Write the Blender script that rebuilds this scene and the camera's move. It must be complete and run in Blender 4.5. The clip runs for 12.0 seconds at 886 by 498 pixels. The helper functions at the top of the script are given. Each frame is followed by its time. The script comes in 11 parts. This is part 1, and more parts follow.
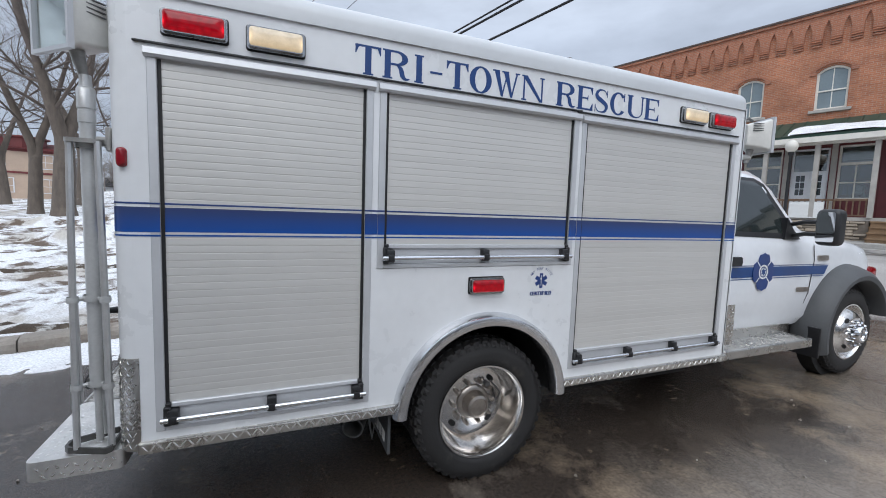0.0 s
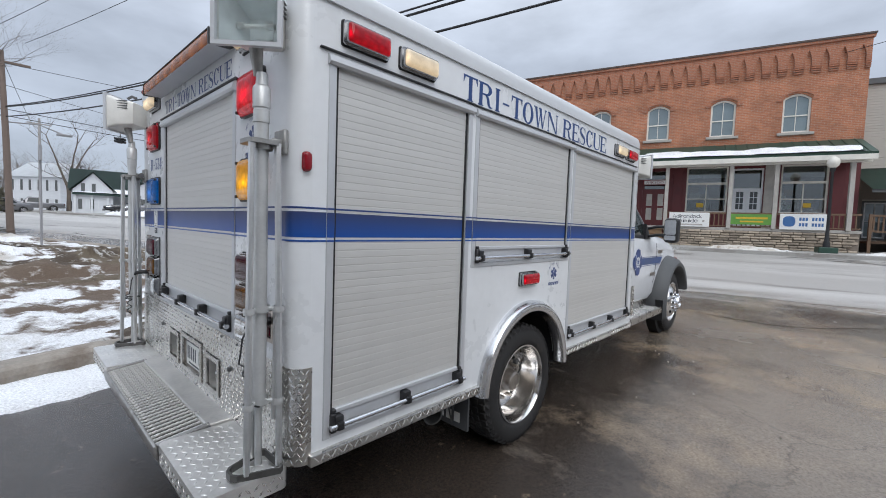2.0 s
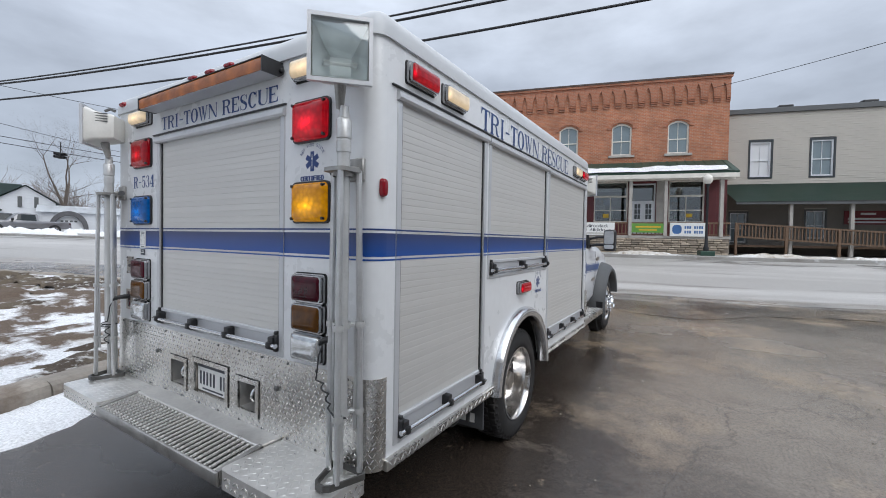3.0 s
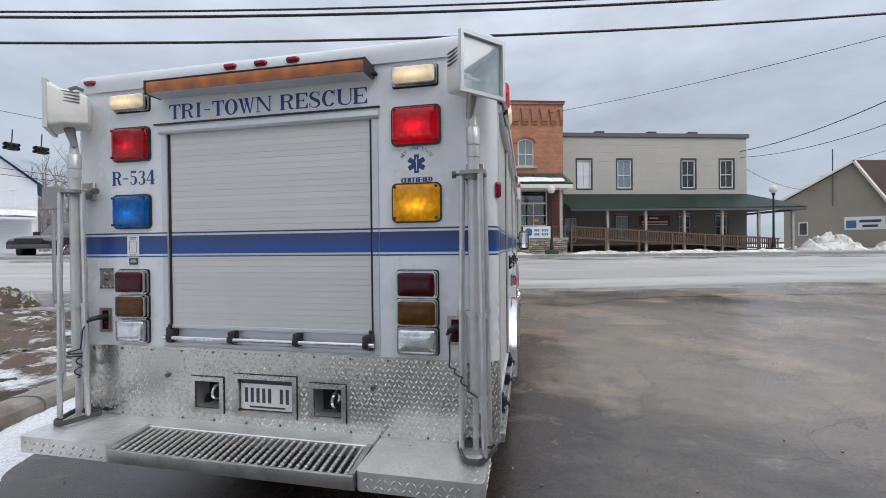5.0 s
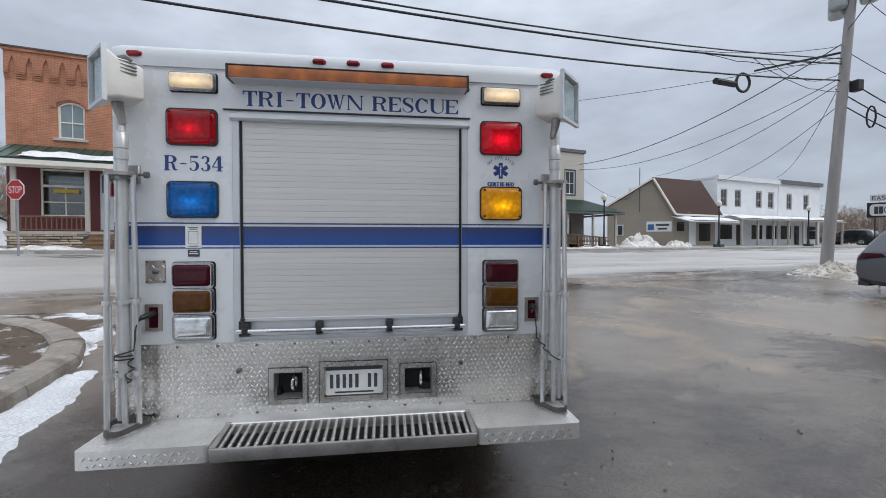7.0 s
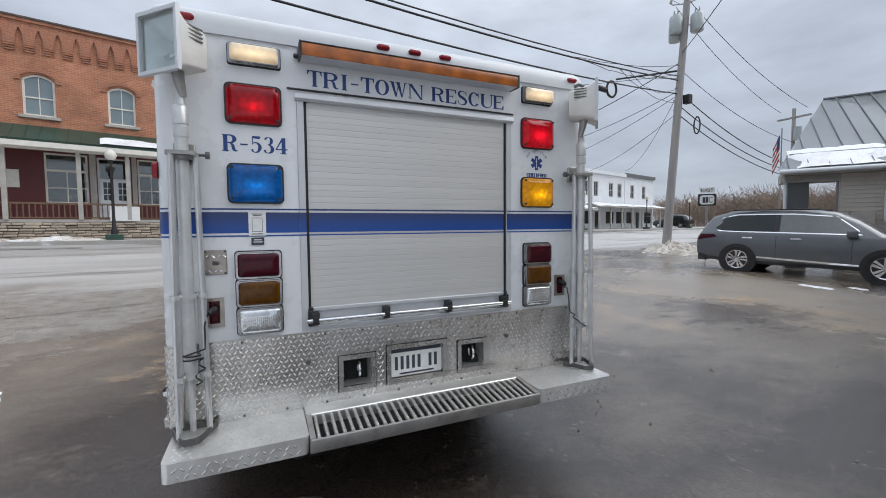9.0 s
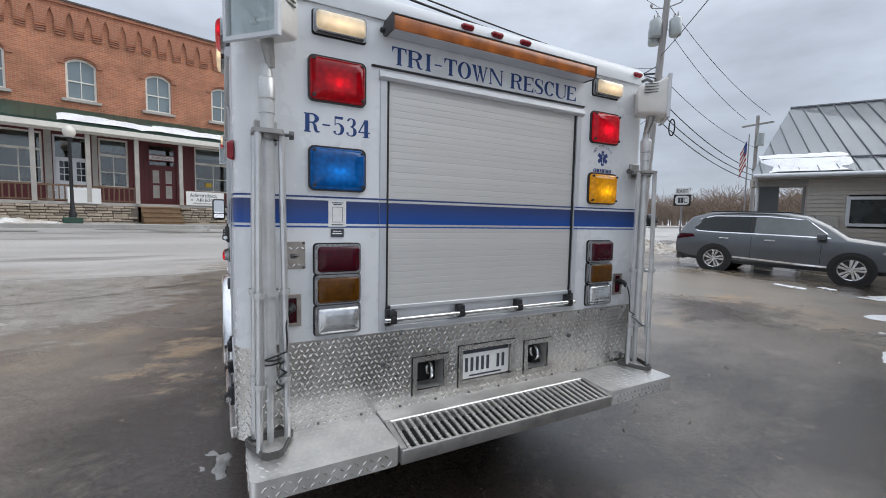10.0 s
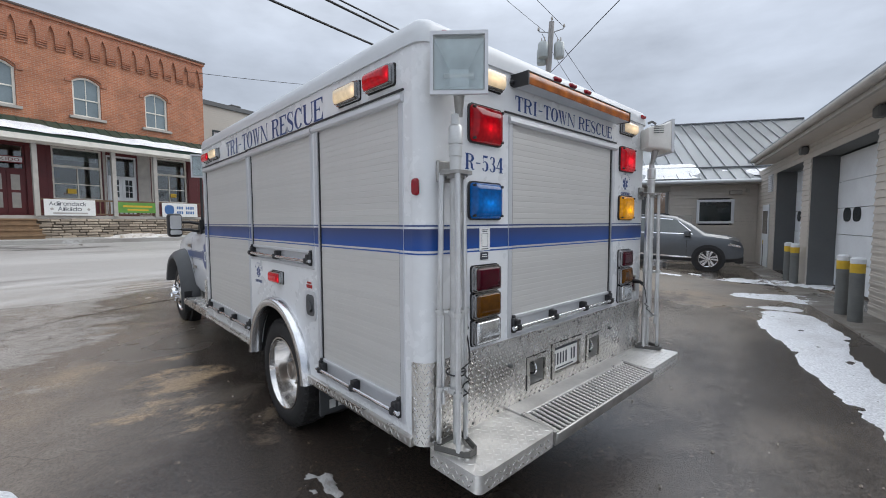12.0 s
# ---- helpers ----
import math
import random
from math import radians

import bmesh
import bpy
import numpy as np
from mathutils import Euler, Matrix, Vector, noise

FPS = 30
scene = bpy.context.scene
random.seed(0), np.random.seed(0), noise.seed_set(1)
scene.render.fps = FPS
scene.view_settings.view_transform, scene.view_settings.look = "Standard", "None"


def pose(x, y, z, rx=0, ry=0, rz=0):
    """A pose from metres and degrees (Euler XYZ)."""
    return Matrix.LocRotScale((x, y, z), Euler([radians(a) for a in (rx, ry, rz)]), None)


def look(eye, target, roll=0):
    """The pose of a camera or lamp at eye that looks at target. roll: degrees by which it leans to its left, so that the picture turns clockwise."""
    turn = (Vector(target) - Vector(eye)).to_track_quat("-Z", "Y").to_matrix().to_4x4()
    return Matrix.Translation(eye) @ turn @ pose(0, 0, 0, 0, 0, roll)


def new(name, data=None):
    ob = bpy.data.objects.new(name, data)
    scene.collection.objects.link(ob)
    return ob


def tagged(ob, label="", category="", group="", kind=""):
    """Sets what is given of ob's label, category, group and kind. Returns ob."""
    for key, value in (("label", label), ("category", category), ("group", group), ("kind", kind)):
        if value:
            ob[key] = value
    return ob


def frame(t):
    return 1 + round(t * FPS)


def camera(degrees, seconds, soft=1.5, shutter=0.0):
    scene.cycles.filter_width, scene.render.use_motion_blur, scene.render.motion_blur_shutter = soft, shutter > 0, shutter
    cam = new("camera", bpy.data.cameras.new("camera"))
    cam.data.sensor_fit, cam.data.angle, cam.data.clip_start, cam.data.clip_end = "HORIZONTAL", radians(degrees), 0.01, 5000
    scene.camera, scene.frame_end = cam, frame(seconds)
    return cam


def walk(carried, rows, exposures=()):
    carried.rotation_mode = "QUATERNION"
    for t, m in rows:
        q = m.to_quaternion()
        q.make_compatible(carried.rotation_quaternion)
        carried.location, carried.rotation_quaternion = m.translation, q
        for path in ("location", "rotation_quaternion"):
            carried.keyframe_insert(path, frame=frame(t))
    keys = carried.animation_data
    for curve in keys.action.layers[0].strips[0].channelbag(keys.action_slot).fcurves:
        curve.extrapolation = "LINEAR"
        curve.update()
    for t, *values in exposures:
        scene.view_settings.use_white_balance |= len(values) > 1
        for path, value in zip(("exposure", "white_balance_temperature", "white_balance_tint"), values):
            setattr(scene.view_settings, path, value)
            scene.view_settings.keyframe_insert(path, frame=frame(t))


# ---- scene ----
cam = camera(94.1, 12.0, soft=0.95)
PATH = [
    (0, (0.569, -3.138, 1.507), (1.338, -1.3, 1.328), 2.0),
    (0.5, (0.194, -3.078, 1.475), (1.126, -1.317, 1.295), 2.2),
    (1, (-0.156, -2.958, 1.48), (0.964, -1.31, 1.311), 2.3),
    (1.5, (-0.487, -2.866, 1.467), (0.814, -1.353, 1.321), 2.2),
    (2, (-0.739, -2.641, 1.449), (0.722, -1.28, 1.338), 2.0),
    (2.5, (-0.993, -2.451, 1.46), (0.601, -1.244, 1.384), 1.6),
    (3, (-1.263, -2.302, 1.465), (0.438, -1.25, 1.418), 1.0),
    (3.2, (-1.332, -2.216, 1.458), (0.407, -1.228, 1.415), 0.8),
    (4.8, (-1.856, -1.457, 1.409), (0.089, -0.991, 1.395), -0.7),
    (5, (-1.881, -1.334, 1.414), (0.078, -0.934, 1.4), -0.6),
    (5.5, (-1.983, -1.067, 1.424), (0.004, -0.835, 1.41), -0.5),
    (6, (-2.166, -0.803, 1.435), (-0.167, -0.742, 1.413), -0.2),
    (6.5, (-2.203, -0.509, 1.401), (-0.206, -0.617, 1.37), -0.0),
    (7, (-2.257, -0.205, 1.41), (-0.275, -0.465, 1.371), 0.0),
    (7.2, (-2.301, -0.132, 1.426), (-0.321, -0.411, 1.361), -0.0),
    (9, (-2.161, 0.761, 1.411), (-0.331, -0.037, 1.302), -0.5),
    (9.5, (-2.016, 0.971, 1.397), (-0.218, 0.106, 1.26), 0.4),
    (10, (-1.801, 1.216, 1.417), (-0.039, 0.282, 1.272), 1.1),
    (10.5, (-1.694, 1.531, 1.448), (0.015, 0.502, 1.301), 1.4),
    (11, (-1.601, 1.791, 1.539), (0.032, 0.646, 1.395), 1.2),
    (11.5, (-1.45, 2.054, 1.549), (0.092, 0.787, 1.417), 0.4),
    (12, (-1.371, 2.338, 1.517), (0.091, 0.98, 1.387), -0.2),
]
walk(cam, [(t, look(eye, target, roll)) for t, eye, target, roll in PATH],
     [(0, 0.24, 6180, 10), (1.5, 0.26, 6280, 10), (3, 0.23, 6340, 10), (5, 0.20, 6390, 10), (7, 0.17, 6400, 10), (9, 0.25, 6430, 10), (12, 0.29, 6430, 10)])

# world: overcast sky, one wide soft sun
world = bpy.data.worlds.new("world")
scene.world = world
world.use_nodes = True
wn, wl = world.node_tree.nodes, world.node_tree.links
wn.clear()
w_out = wn.new("ShaderNodeOutputWorld")
w_bg = wn.new("ShaderNodeBackground")
w_sky = wn.new("ShaderNodeTexSky")
w_sky.sky_type, w_sky.sun_disc = "NISHITA", False
w_sky.sun_elevation, w_sky.sun_rotation = radians(48), radians(200)
w_tc = wn.new("ShaderNodeTexCoord")
w_sep = wn.new("ShaderNodeSeparateXYZ")
wl.new(w_tc.outputs["Generated"], w_sep.inputs[0])
# overcast luminance: about three times brighter overhead than at the horizon
w_ramp = wn.new("ShaderNodeValToRGB")
w_ramp.color_ramp.elements[0].position, w_ramp.color_ramp.elements[0].color = 0.0, (0.415, 0.46, 0.535, 1)
w_ramp.color_ramp.elements[1].position, w_ramp.color_ramp.elements[1].color = 1.0, (1.40, 1.49, 1.62, 1)
w_mid = w_ramp.color_ramp.elements.new(0.35)
w_mid.color = (0.495, 0.545, 0.63, 1)
wl.new(w_sep.outputs["Z"], w_ramp.inputs[0])
w_map = wn.new("ShaderNodeMapping")
w_map.inputs["Scale"].default_value = (1.6, 1.6, 4.5)
wl.new(w_tc.outputs["Generated"], w_map.inputs[0])
w_noise = wn.new("ShaderNodeTexNoise")
w_noise.inputs["Scale"].default_value, w_noise.inputs["Detail"].default_value, w_noise.inputs["Roughness"].default_value = 2.0, 7.0, 0.55
wl.new(w_map.outputs[0], w_noise.inputs["Vector"])
w_cl = wn.new("ShaderNodeMapRange")
w_cl.inputs["From Min"].default_value, w_cl.inputs["From Max"].default_value = 0.32, 0.68
w_cl.inputs["To Min"].default_value, w_cl.inputs["To Max"].default_value = 0.80, 1.16
wl.new(w_noise.outputs["Fac"], w_cl.inputs["Value"])
w_mul = wn.new("ShaderNodeMix")
w_mul.data_type, w_mul.blend_type = "RGBA", "MULTIPLY"
w_mul.inputs["Factor"].default_value = 1.0
wl.new(w_ramp.outputs[0], w_mul.inputs["A"])
wl.new(w_cl.outputs[0], w_mul.inputs["B"])
w_sc = wn.new("ShaderNodeVectorMath")
w_sc.operation = "SCALE"
w_sc.inputs["Scale"].default_value = 0.07
wl.new(w_sky.outputs[0], w_sc.inputs[0])
w_mix = wn.new("ShaderNodeMix")
w_mix.data_type = "RGBA"
w_mix.inputs["Factor"].default_value = 0.90
wl.new(w_sc.outputs[0], w_mix.inputs["A"])
wl.new(w_mul.outputs["Result"], w_mix.inputs["B"])
wl.new(w_mix.outputs["Result"], w_bg.inputs["Color"])
w_bg.inputs["Strength"].default_value = 1.0
wl.new(w_bg.outputs[0], w_out.inputs[0])

sun = new("sun", bpy.data.lights.new("sun", "SUN"))
sun.data.energy, sun.data.angle, sun.data.color = 1.25, radians(50), (1.0, 0.98, 0.95)
sun.matrix_basis = look((-6, -14, 15), (0, 0, 0))


# ---- materials ----
def mat(name, col, rough=0.5, metal=0.0, var=0.12, scale=6.0, bump=0.0, bscale=120.0, coat=0.0, emit=0.0, emit_col=None, rvar=0.12, rand=0.0, stretch=(1, 1, 1), dirt=None, dirt_at=0.62, bulb=0.0):
    m = bpy.data.materials.new(name)
    m.use_nodes = True
    n, l = m.node_tree.nodes, m.node_tree.links
    b = n["Principled BSDF"]
    tc = n.new("ShaderNodeTexCoord")
    mp = n.new("ShaderNodeMapping")
    mp.inputs["Scale"].default_value = stretch
    l.new(tc.outputs["Object"], mp.inputs[0])
    n1 = n.new("ShaderNodeTexNoise")
    n1.inputs["Scale"].default_value, n1.inputs["Detail"].default_value = scale, 5.0
    n2 = n.new("ShaderNodeTexNoise")
    n2.inputs["Scale"].default_value, n2.inputs["Detail"].default_value = scale * 9, 3.0
    l.new(mp.outputs[0], n1.inputs["Vector"])
    l.new(mp.outputs[0], n2.inputs["Vector"])
    ad = n.new("ShaderNodeMath")
    ad.operation = "MULTIPLY_ADD"
    ad.inputs[1].default_value = 0.4
    l.new(n2.outputs["Fac"], ad.inputs[0])
    l.new(n1.outputs["Fac"], ad.inputs[2])
    rm = n.new("ShaderNodeMapRange")
    rm.inputs["From Min"].default_value, rm.inputs["From Max"].default_value = 0.45, 0.95
    rm.inputs["To Min"].default_value, rm.inputs["To Max"].default_value = 1 - var, 1 + var * 0.6
    l.new(ad.outputs[0], rm.inputs["Value"])
    last = rm.outputs[0]
    if rand:
        oi = n.new("ShaderNodeObjectInfo")
        rr = n.new("ShaderNodeMapRange")
        rr.inputs["To Min"].default_value, rr.inputs["To Max"].default_value = 1 - rand, 1 + rand
        l.new(oi.outputs["Random"], rr.inputs["Value"])
        mm = n.new("ShaderNodeMath")
        mm.operation = "MULTIPLY"
        l.new(last, mm.inputs[0])
        l.new(rr.outputs[0], mm.inputs[1])
        last = mm.outputs[0]
    sc = n.new("ShaderNodeVectorMath")
    sc.operation = "SCALE"
    sc.inputs[0].default_value = col
    l.new(last, sc.inputs["Scale"])
    out = sc.outputs[0]
    if dirt:
        n3 = n.new("ShaderNodeTexNoise")
        n3.inputs["Scale"].default_value, n3.inputs["Detail"].default_value, n3.inputs["Roughness"].default_value = scale * 0.6, 8.0, 0.65
        l.new(mp.outputs[0], n3.inputs["Vector"])
        r3 = n.new("ShaderNodeMapRange")
        r3.inputs["From Min"].default_value, r3.inputs["From Max"].default_value = dirt_at - 0.06, dirt_at + 0.1
        r3.inputs["To Max"].default_value = 0.8
        l.new(n3.outputs["Fac"], r3.inputs["Value"])
        mx = n.new("ShaderNodeMix")
        mx.data_type = "RGBA"
        mx.inputs["B"].default_value = (*dirt, 1)
        l.new(r3.outputs[0], mx.inputs["Factor"])
        l.new(out, mx.inputs["A"])
        out = mx.outputs["Result"]
    l.new(out, b.inputs["Base Color"])
    rg = n.new("ShaderNodeMapRange")
    rg.inputs["From Min"].default_value, rg.inputs["From Max"].default_value = 0.4, 1.0
    rg.inputs["To Min"].default_value, rg.inputs["To Max"].default_value = max(0.02, rough * (1 - rvar)), min(1, rough * (1 + rvar))
    l.new(ad.outputs[0], rg.inputs["Value"])
    l.new(rg.outputs[0], b.inputs["Roughness"])
    b.inputs["Metallic"].default_value = metal
    b.inputs["Coat Weight"].default_value = coat
    b.inputs["Coat Roughness"].default_value = 0.08
    if bump:
        n4 = n.new("ShaderNodeTexNoise")
        n4.inputs["Scale"].default_value, n4.inputs["Detail"].default_value = bscale, 4.0
        l.new(mp.outputs[0], n4.inputs["Vector"])
        bp = n.new("ShaderNodeBump")
        bp.inputs["Strength"].default_value, bp.inputs["Distance"].default_value = 0.6, bump
        l.new(n4.outputs["Fac"], bp.inputs["Height"])
        l.new(bp.outputs[0], b.inputs["Normal"])
    if emit:
        b.inputs["Emission Color"].default_value = (*(emit_col or col), 1)
        b.inputs["Emission Strength"].default_value = emit
    if bulb:        # a bulb behind the lens: brightest in its middle
        gm = n.new("ShaderNodeMapping")
        gm.inputs["Location"].default_value, gm.inputs["Scale"].default_value = (0, -0.5 * bulb, -0.40 * bulb * 1.3), (0, bulb, bulb * 1.3)
        l.new(tc.outputs["Generated"], gm.inputs[0])
        gr = n.new("ShaderNodeTexGradient")
        gr.gradient_type = "QUADRATIC_SPHERE"
        l.new(gm.outputs[0], gr.inputs[0])
        gp = n.new("ShaderNodeMath")
        gp.operation = "POWER"
        gp.inputs[1].default_value = 2.6 if bulb > 1 else 0.8
        l.new(gr.outputs["Fac"], gp.inputs[0])
        gx_ = n.new("ShaderNodeMath")
        gx_.operation = "MULTIPLY_ADD"
        gx_.inputs[1].default_value, gx_.inputs[2].default_value = emit * (5.5 if bulb > 1 else 4.5), emit * (0.8 if bulb > 1 else 0.35)
        l.new(gp.outputs[0], gx_.inputs[0])
        fc = n.new("ShaderNodeTexVoronoi")      # the reflector's facets
        fc.inputs["Scale"].default_value = 42.0
        l.new(tc.outputs["Object"], fc.inputs["Vector"])
        fr = n.new("ShaderNodeMapRange")
        fr.inputs["From Max"].default_value = 0.75
        fr.inputs["To Min"].default_value, fr.inputs["To Max"].default_value = (1.35, 0.7) if bulb > 1 else (1.0, 1.0)
        l.new(fc.outputs["Distance"], fr.inputs["Value"])
        fm = n.new("ShaderNodeMath")
        fm.operation = "MULTIPLY"
        l.new(gx_.outputs[0], fm.inputs[0])
        l.new(fr.outputs[0], fm.inputs[1])
        l.new(fm.outputs[0], b.inputs["Emission Strength"])
    return m


def glass(name, col, rough=0.03, metal=0.0):
    m = mat(name, col, rough, metal, var=0.15, scale=1.5, rvar=0.3)
    b = m.node_tree.nodes["Principled BSDF"]
    b.inputs["IOR"].default_value = 1.52
    b.inputs["Coat Weight"].default_value = 0.6
    return m


M_WHITE = mat("white_paint", (0.725, 0.738, 0.752), 0.28, 0, 0.07, 2.2, coat=0.4)
M_CAB = mat("cab_white_paint", (0.76, 0.78, 0.81), 0.25, 0, 0.06, 2.0, coat=0.5)
M_CAP = mat("roof_cap_white", (0.57, 0.59, 0.61), 0.35, 0, 0.06, 3.0)
M_SLAT = mat("slat_satin_aluminium", (0.625, 0.615, 0.592), 0.45, 0.3, 0.06, 3.0, rand=0.03, stretch=(0.3, 4, 4))
M_FRAME = mat("frame_aluminium", (0.58, 0.59, 0.61), 0.42, 0.35, 0.06, 6.0)
M_ALU = mat("polished_aluminium", (0.72, 0.73, 0.75), 0.2, 1.0, 0.12, 9.0)
M_CHROME = mat("chrome", (0.82, 0.83, 0.85), 0.08, 1.0, 0.08, 14.0)
M_BEZEL = mat("dulled_chrome_bezel", (0.38, 0.38, 0.385), 0.14, 1.0, 0.2, 30.0)
M_RIM = mat("polished_rim", (0.74, 0.72, 0.70), 0.16, 1.0, 0.22, 7.0, rvar=0.5, dirt=(0.22, 0.17, 0.13), dirt_at=0.66)
M_HUB = mat("brushed_hub_metal", (0.42, 0.38, 0.34), 0.34, 0.9, 0.3, 22.0)
M_PLATE = mat("tread_plate", (0.63, 0.612, 0.58), 0.27, 1.0, 0.16, 4.0, rvar=0.3, dirt=(0.46, 0.43, 0.385), dirt_at=0.70)
M_PLATED = mat("dirty_tread_plate", (0.78, 0.765, 0.74), 0.36, 0.75, 0.18, 6.0, rvar=0.3, dirt=(0.48, 0.455, 0.42), dirt_at=0.66)
M_GREYTUBE = mat("grey_painted_tube", (0.58, 0.585, 0.58), 0.34, 0.4, 0.14, 11.0)
M_ROD = mat("galvanised_rod", (0.66, 0.665, 0.67), 0.34, 0.75, 0.12, 14.0)
M_DKMETAL = mat("dark_cast_bracket", (0.13, 0.13, 0.13), 0.5, 0.4, 0.25, 16.0)
M_BLACK = mat("black_plastic", (0.018, 0.018, 0.02), 0.42, 0, 0.25, 20.0)
M_SEAL = mat("black_rubber_seal", (0.012, 0.012, 0.013), 0.6, 0, 0.2, 20.0)
M_FLARE = mat("grey_plastic_flare", (0.075, 0.078, 0.082), 0.55, 0, 0.16, 6.0, bump=0.001, bscale=300)
M_TYRE = mat("tyre_rubber", (0.022, 0.021, 0.021), 0.72, 0, 0.35, 7.0, bump=0.002, bscale=90, dirt=(0.075, 0.065, 0.055), dirt_at=0.64)
M_DARK = mat("dark_underbody_and_shade", (0.012, 0.012, 0.012), 0.8, 0, 0.3, 5.0)
M_BLUE = mat("blue_vinyl", (0.006, 0.062, 0.25), 0.34, 0, 0.14, 2.0, coat=0.1)
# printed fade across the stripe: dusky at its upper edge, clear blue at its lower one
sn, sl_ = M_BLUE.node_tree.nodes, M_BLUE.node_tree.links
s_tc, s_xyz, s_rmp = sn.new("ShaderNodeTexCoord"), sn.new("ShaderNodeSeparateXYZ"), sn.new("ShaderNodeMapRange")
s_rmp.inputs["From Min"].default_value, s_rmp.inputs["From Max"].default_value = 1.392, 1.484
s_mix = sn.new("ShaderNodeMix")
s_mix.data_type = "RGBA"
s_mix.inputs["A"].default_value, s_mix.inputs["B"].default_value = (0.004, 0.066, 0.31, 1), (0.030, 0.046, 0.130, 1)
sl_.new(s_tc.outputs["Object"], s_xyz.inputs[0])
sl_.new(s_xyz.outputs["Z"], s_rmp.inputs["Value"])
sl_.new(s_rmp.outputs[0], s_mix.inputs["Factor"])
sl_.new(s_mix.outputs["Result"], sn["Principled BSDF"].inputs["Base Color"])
M_CABBLUE = mat("cab_blue_vinyl", (0.008, 0.052, 0.20), 0.34, 0, 0.14, 2.0, coat=0.1)
M_BLUED = mat("dark_blue_vinyl", (0.02, 0.05, 0.19), 0.35, 0, 0.1, 4.0)
M_RED = mat("red_lens", (0.085, 0.001, 0.004), 0.08, 0, 0.3, 30.0, coat=0.08, emit=0.13, emit_col=(1.0, 0.001, 0.012), bulb=1.08)
M_REDLIT = mat("lit_red_lens", (0.085, 0.001, 0.004), 0.08, 0, 0.3, 30.0, coat=0.08, emit=0.26, emit_col=(1.0, 0.004, 0.02), bulb=1.08)
M_REDDK = mat("dark_red_lens", (0.050, 0.0006, 0.007), 0.06, 0, 0.4, 30.0)
M_REDMK = mat("red_marker_lens", (0.26, 0.006, 0.015), 0.2, 0, 0.3, 30.0)
M_AMB = mat("amber_lens", (0.23, 0.078, 0.002), 0.12, 0, 0.3, 30.0, coat=0.08, emit=0.28, emit_col=(1.0, 0.45, 0.003), bulb=1.05)
M_AMBDK = mat("dark_amber_lens", (0.095, 0.034, 0.001), 0.06, 0, 0.4, 30.0)
M_BLUEL = mat("blue_lens", (0.001, 0.035, 0.13), 0.12, 0, 0.35, 30.0, coat=0.08, emit=0.115, emit_col=(0.001, 0.27, 1.0), bulb=1.1)
M_TREAD = mat("raised_tread", (0.86, 0.845, 0.82), 0.22, 1.0, 0.12, 20.0)
M_CLEAR = mat("clear_lens", (0.66, 0.68, 0.69), 0.16, 0.8, 0.35, 26.0, rvar=0.5, coat=0.8)
M_WARM = mat("lit_warm_lens", (0.46, 0.42, 0.34), 0.16, 0, 0.3, 30.0, coat=0.2, emit=0.19, emit_col=(1.0, 0.72, 0.40), bulb=0.98)
M_BAR = mat("amber_bar_lens", (0.30, 0.088, 0.020), 0.22, 0, 0.35, 25.0, coat=0.2)
# eight dim amber modules behind the bar's lens
a_n, a_l = M_BAR.node_tree.nodes, M_BAR.node_tree.links
a_tc, a_wave, a_pow, a_mul = a_n.new("ShaderNodeTexCoord"), a_n.new("ShaderNodeTexWave"), a_n.new("ShaderNodeMath"), a_n.new("ShaderNodeMath")
a_wave.bands_direction = "Y"
a_wave.inputs["Scale"].default_value, a_wave.inputs["Distortion"].default_value = 2.09, 0.5
a_pow.operation, a_mul.operation = "POWER", "MULTIPLY_ADD"
a_pow.inputs[1].default_value, a_mul.inputs[1].default_value, a_mul.inputs[2].default_value = 3.0, 0.075, 0.012
a_l.new(a_tc.outputs["Object"], a_wave.inputs["Vector"])
a_l.new(a_wave.outputs["Fac"], a_pow.inputs[0])
a_l.new(a_pow.outputs[0], a_mul.inputs[0])
a_l.new(a_mul.outputs[0], a_n["Principled BSDF"].inputs["Emission Strength"])
a_n["Principled BSDF"].inputs["Emission Color"].default_value = (1.0, 0.30, 0.02, 1)
M_CABGL = glass("dark_cab_glass", (0.02, 0.027, 0.027))
M_MIRROR = mat("mirror_glass", (0.86, 0.87, 0.88), 0.02, 1.0, 0.02, 3.0)
M_FLOODGL = bpy.data.materials.new("floodlight_glass")      # thin clear pane: see-through with a faint gloss
M_FLOODGL.use_nodes = True
fn, fl = M_FLOODGL.node_tree.nodes, M_FLOODGL.node_tree.links
ft, fg, fx = fn.new("ShaderNodeBsdfTransparent"), fn.new("ShaderNodeBsdfGlossy"), fn.new("ShaderNodeMixShader")
ft.inputs["Color"].default_value = (0.93, 0.96, 0.96, 1)
fg.inputs["Roughness"].default_value = 0.03
fx.inputs[0].default_value = 0.12
fl.new(ft.outputs[0], fx.inputs[1])
fl.new(fg.outputs[0], fx.inputs[2])
fl.new(fx.outputs[0], fn["Material Output"].inputs["Surface"])
fn.remove(fn["Principled BSDF"])
M_FLOOD = mat("floodlight_white_housing", (0.70, 0.69, 0.65), 0.4, 0, 0.1, 9.0)
M_TEXT = mat("navy_lettering", (0.012, 0.050, 0.19), 0.35, 0, 0.14, 30.0)
M_PAPER = mat("white_sticker", (0.78, 0.78, 0.76), 0.5, 0, 0.1, 30.0)
M_INK = mat("dark_print", (0.05, 0.055, 0.07), 0.5, 0, 0.15, 30.0)

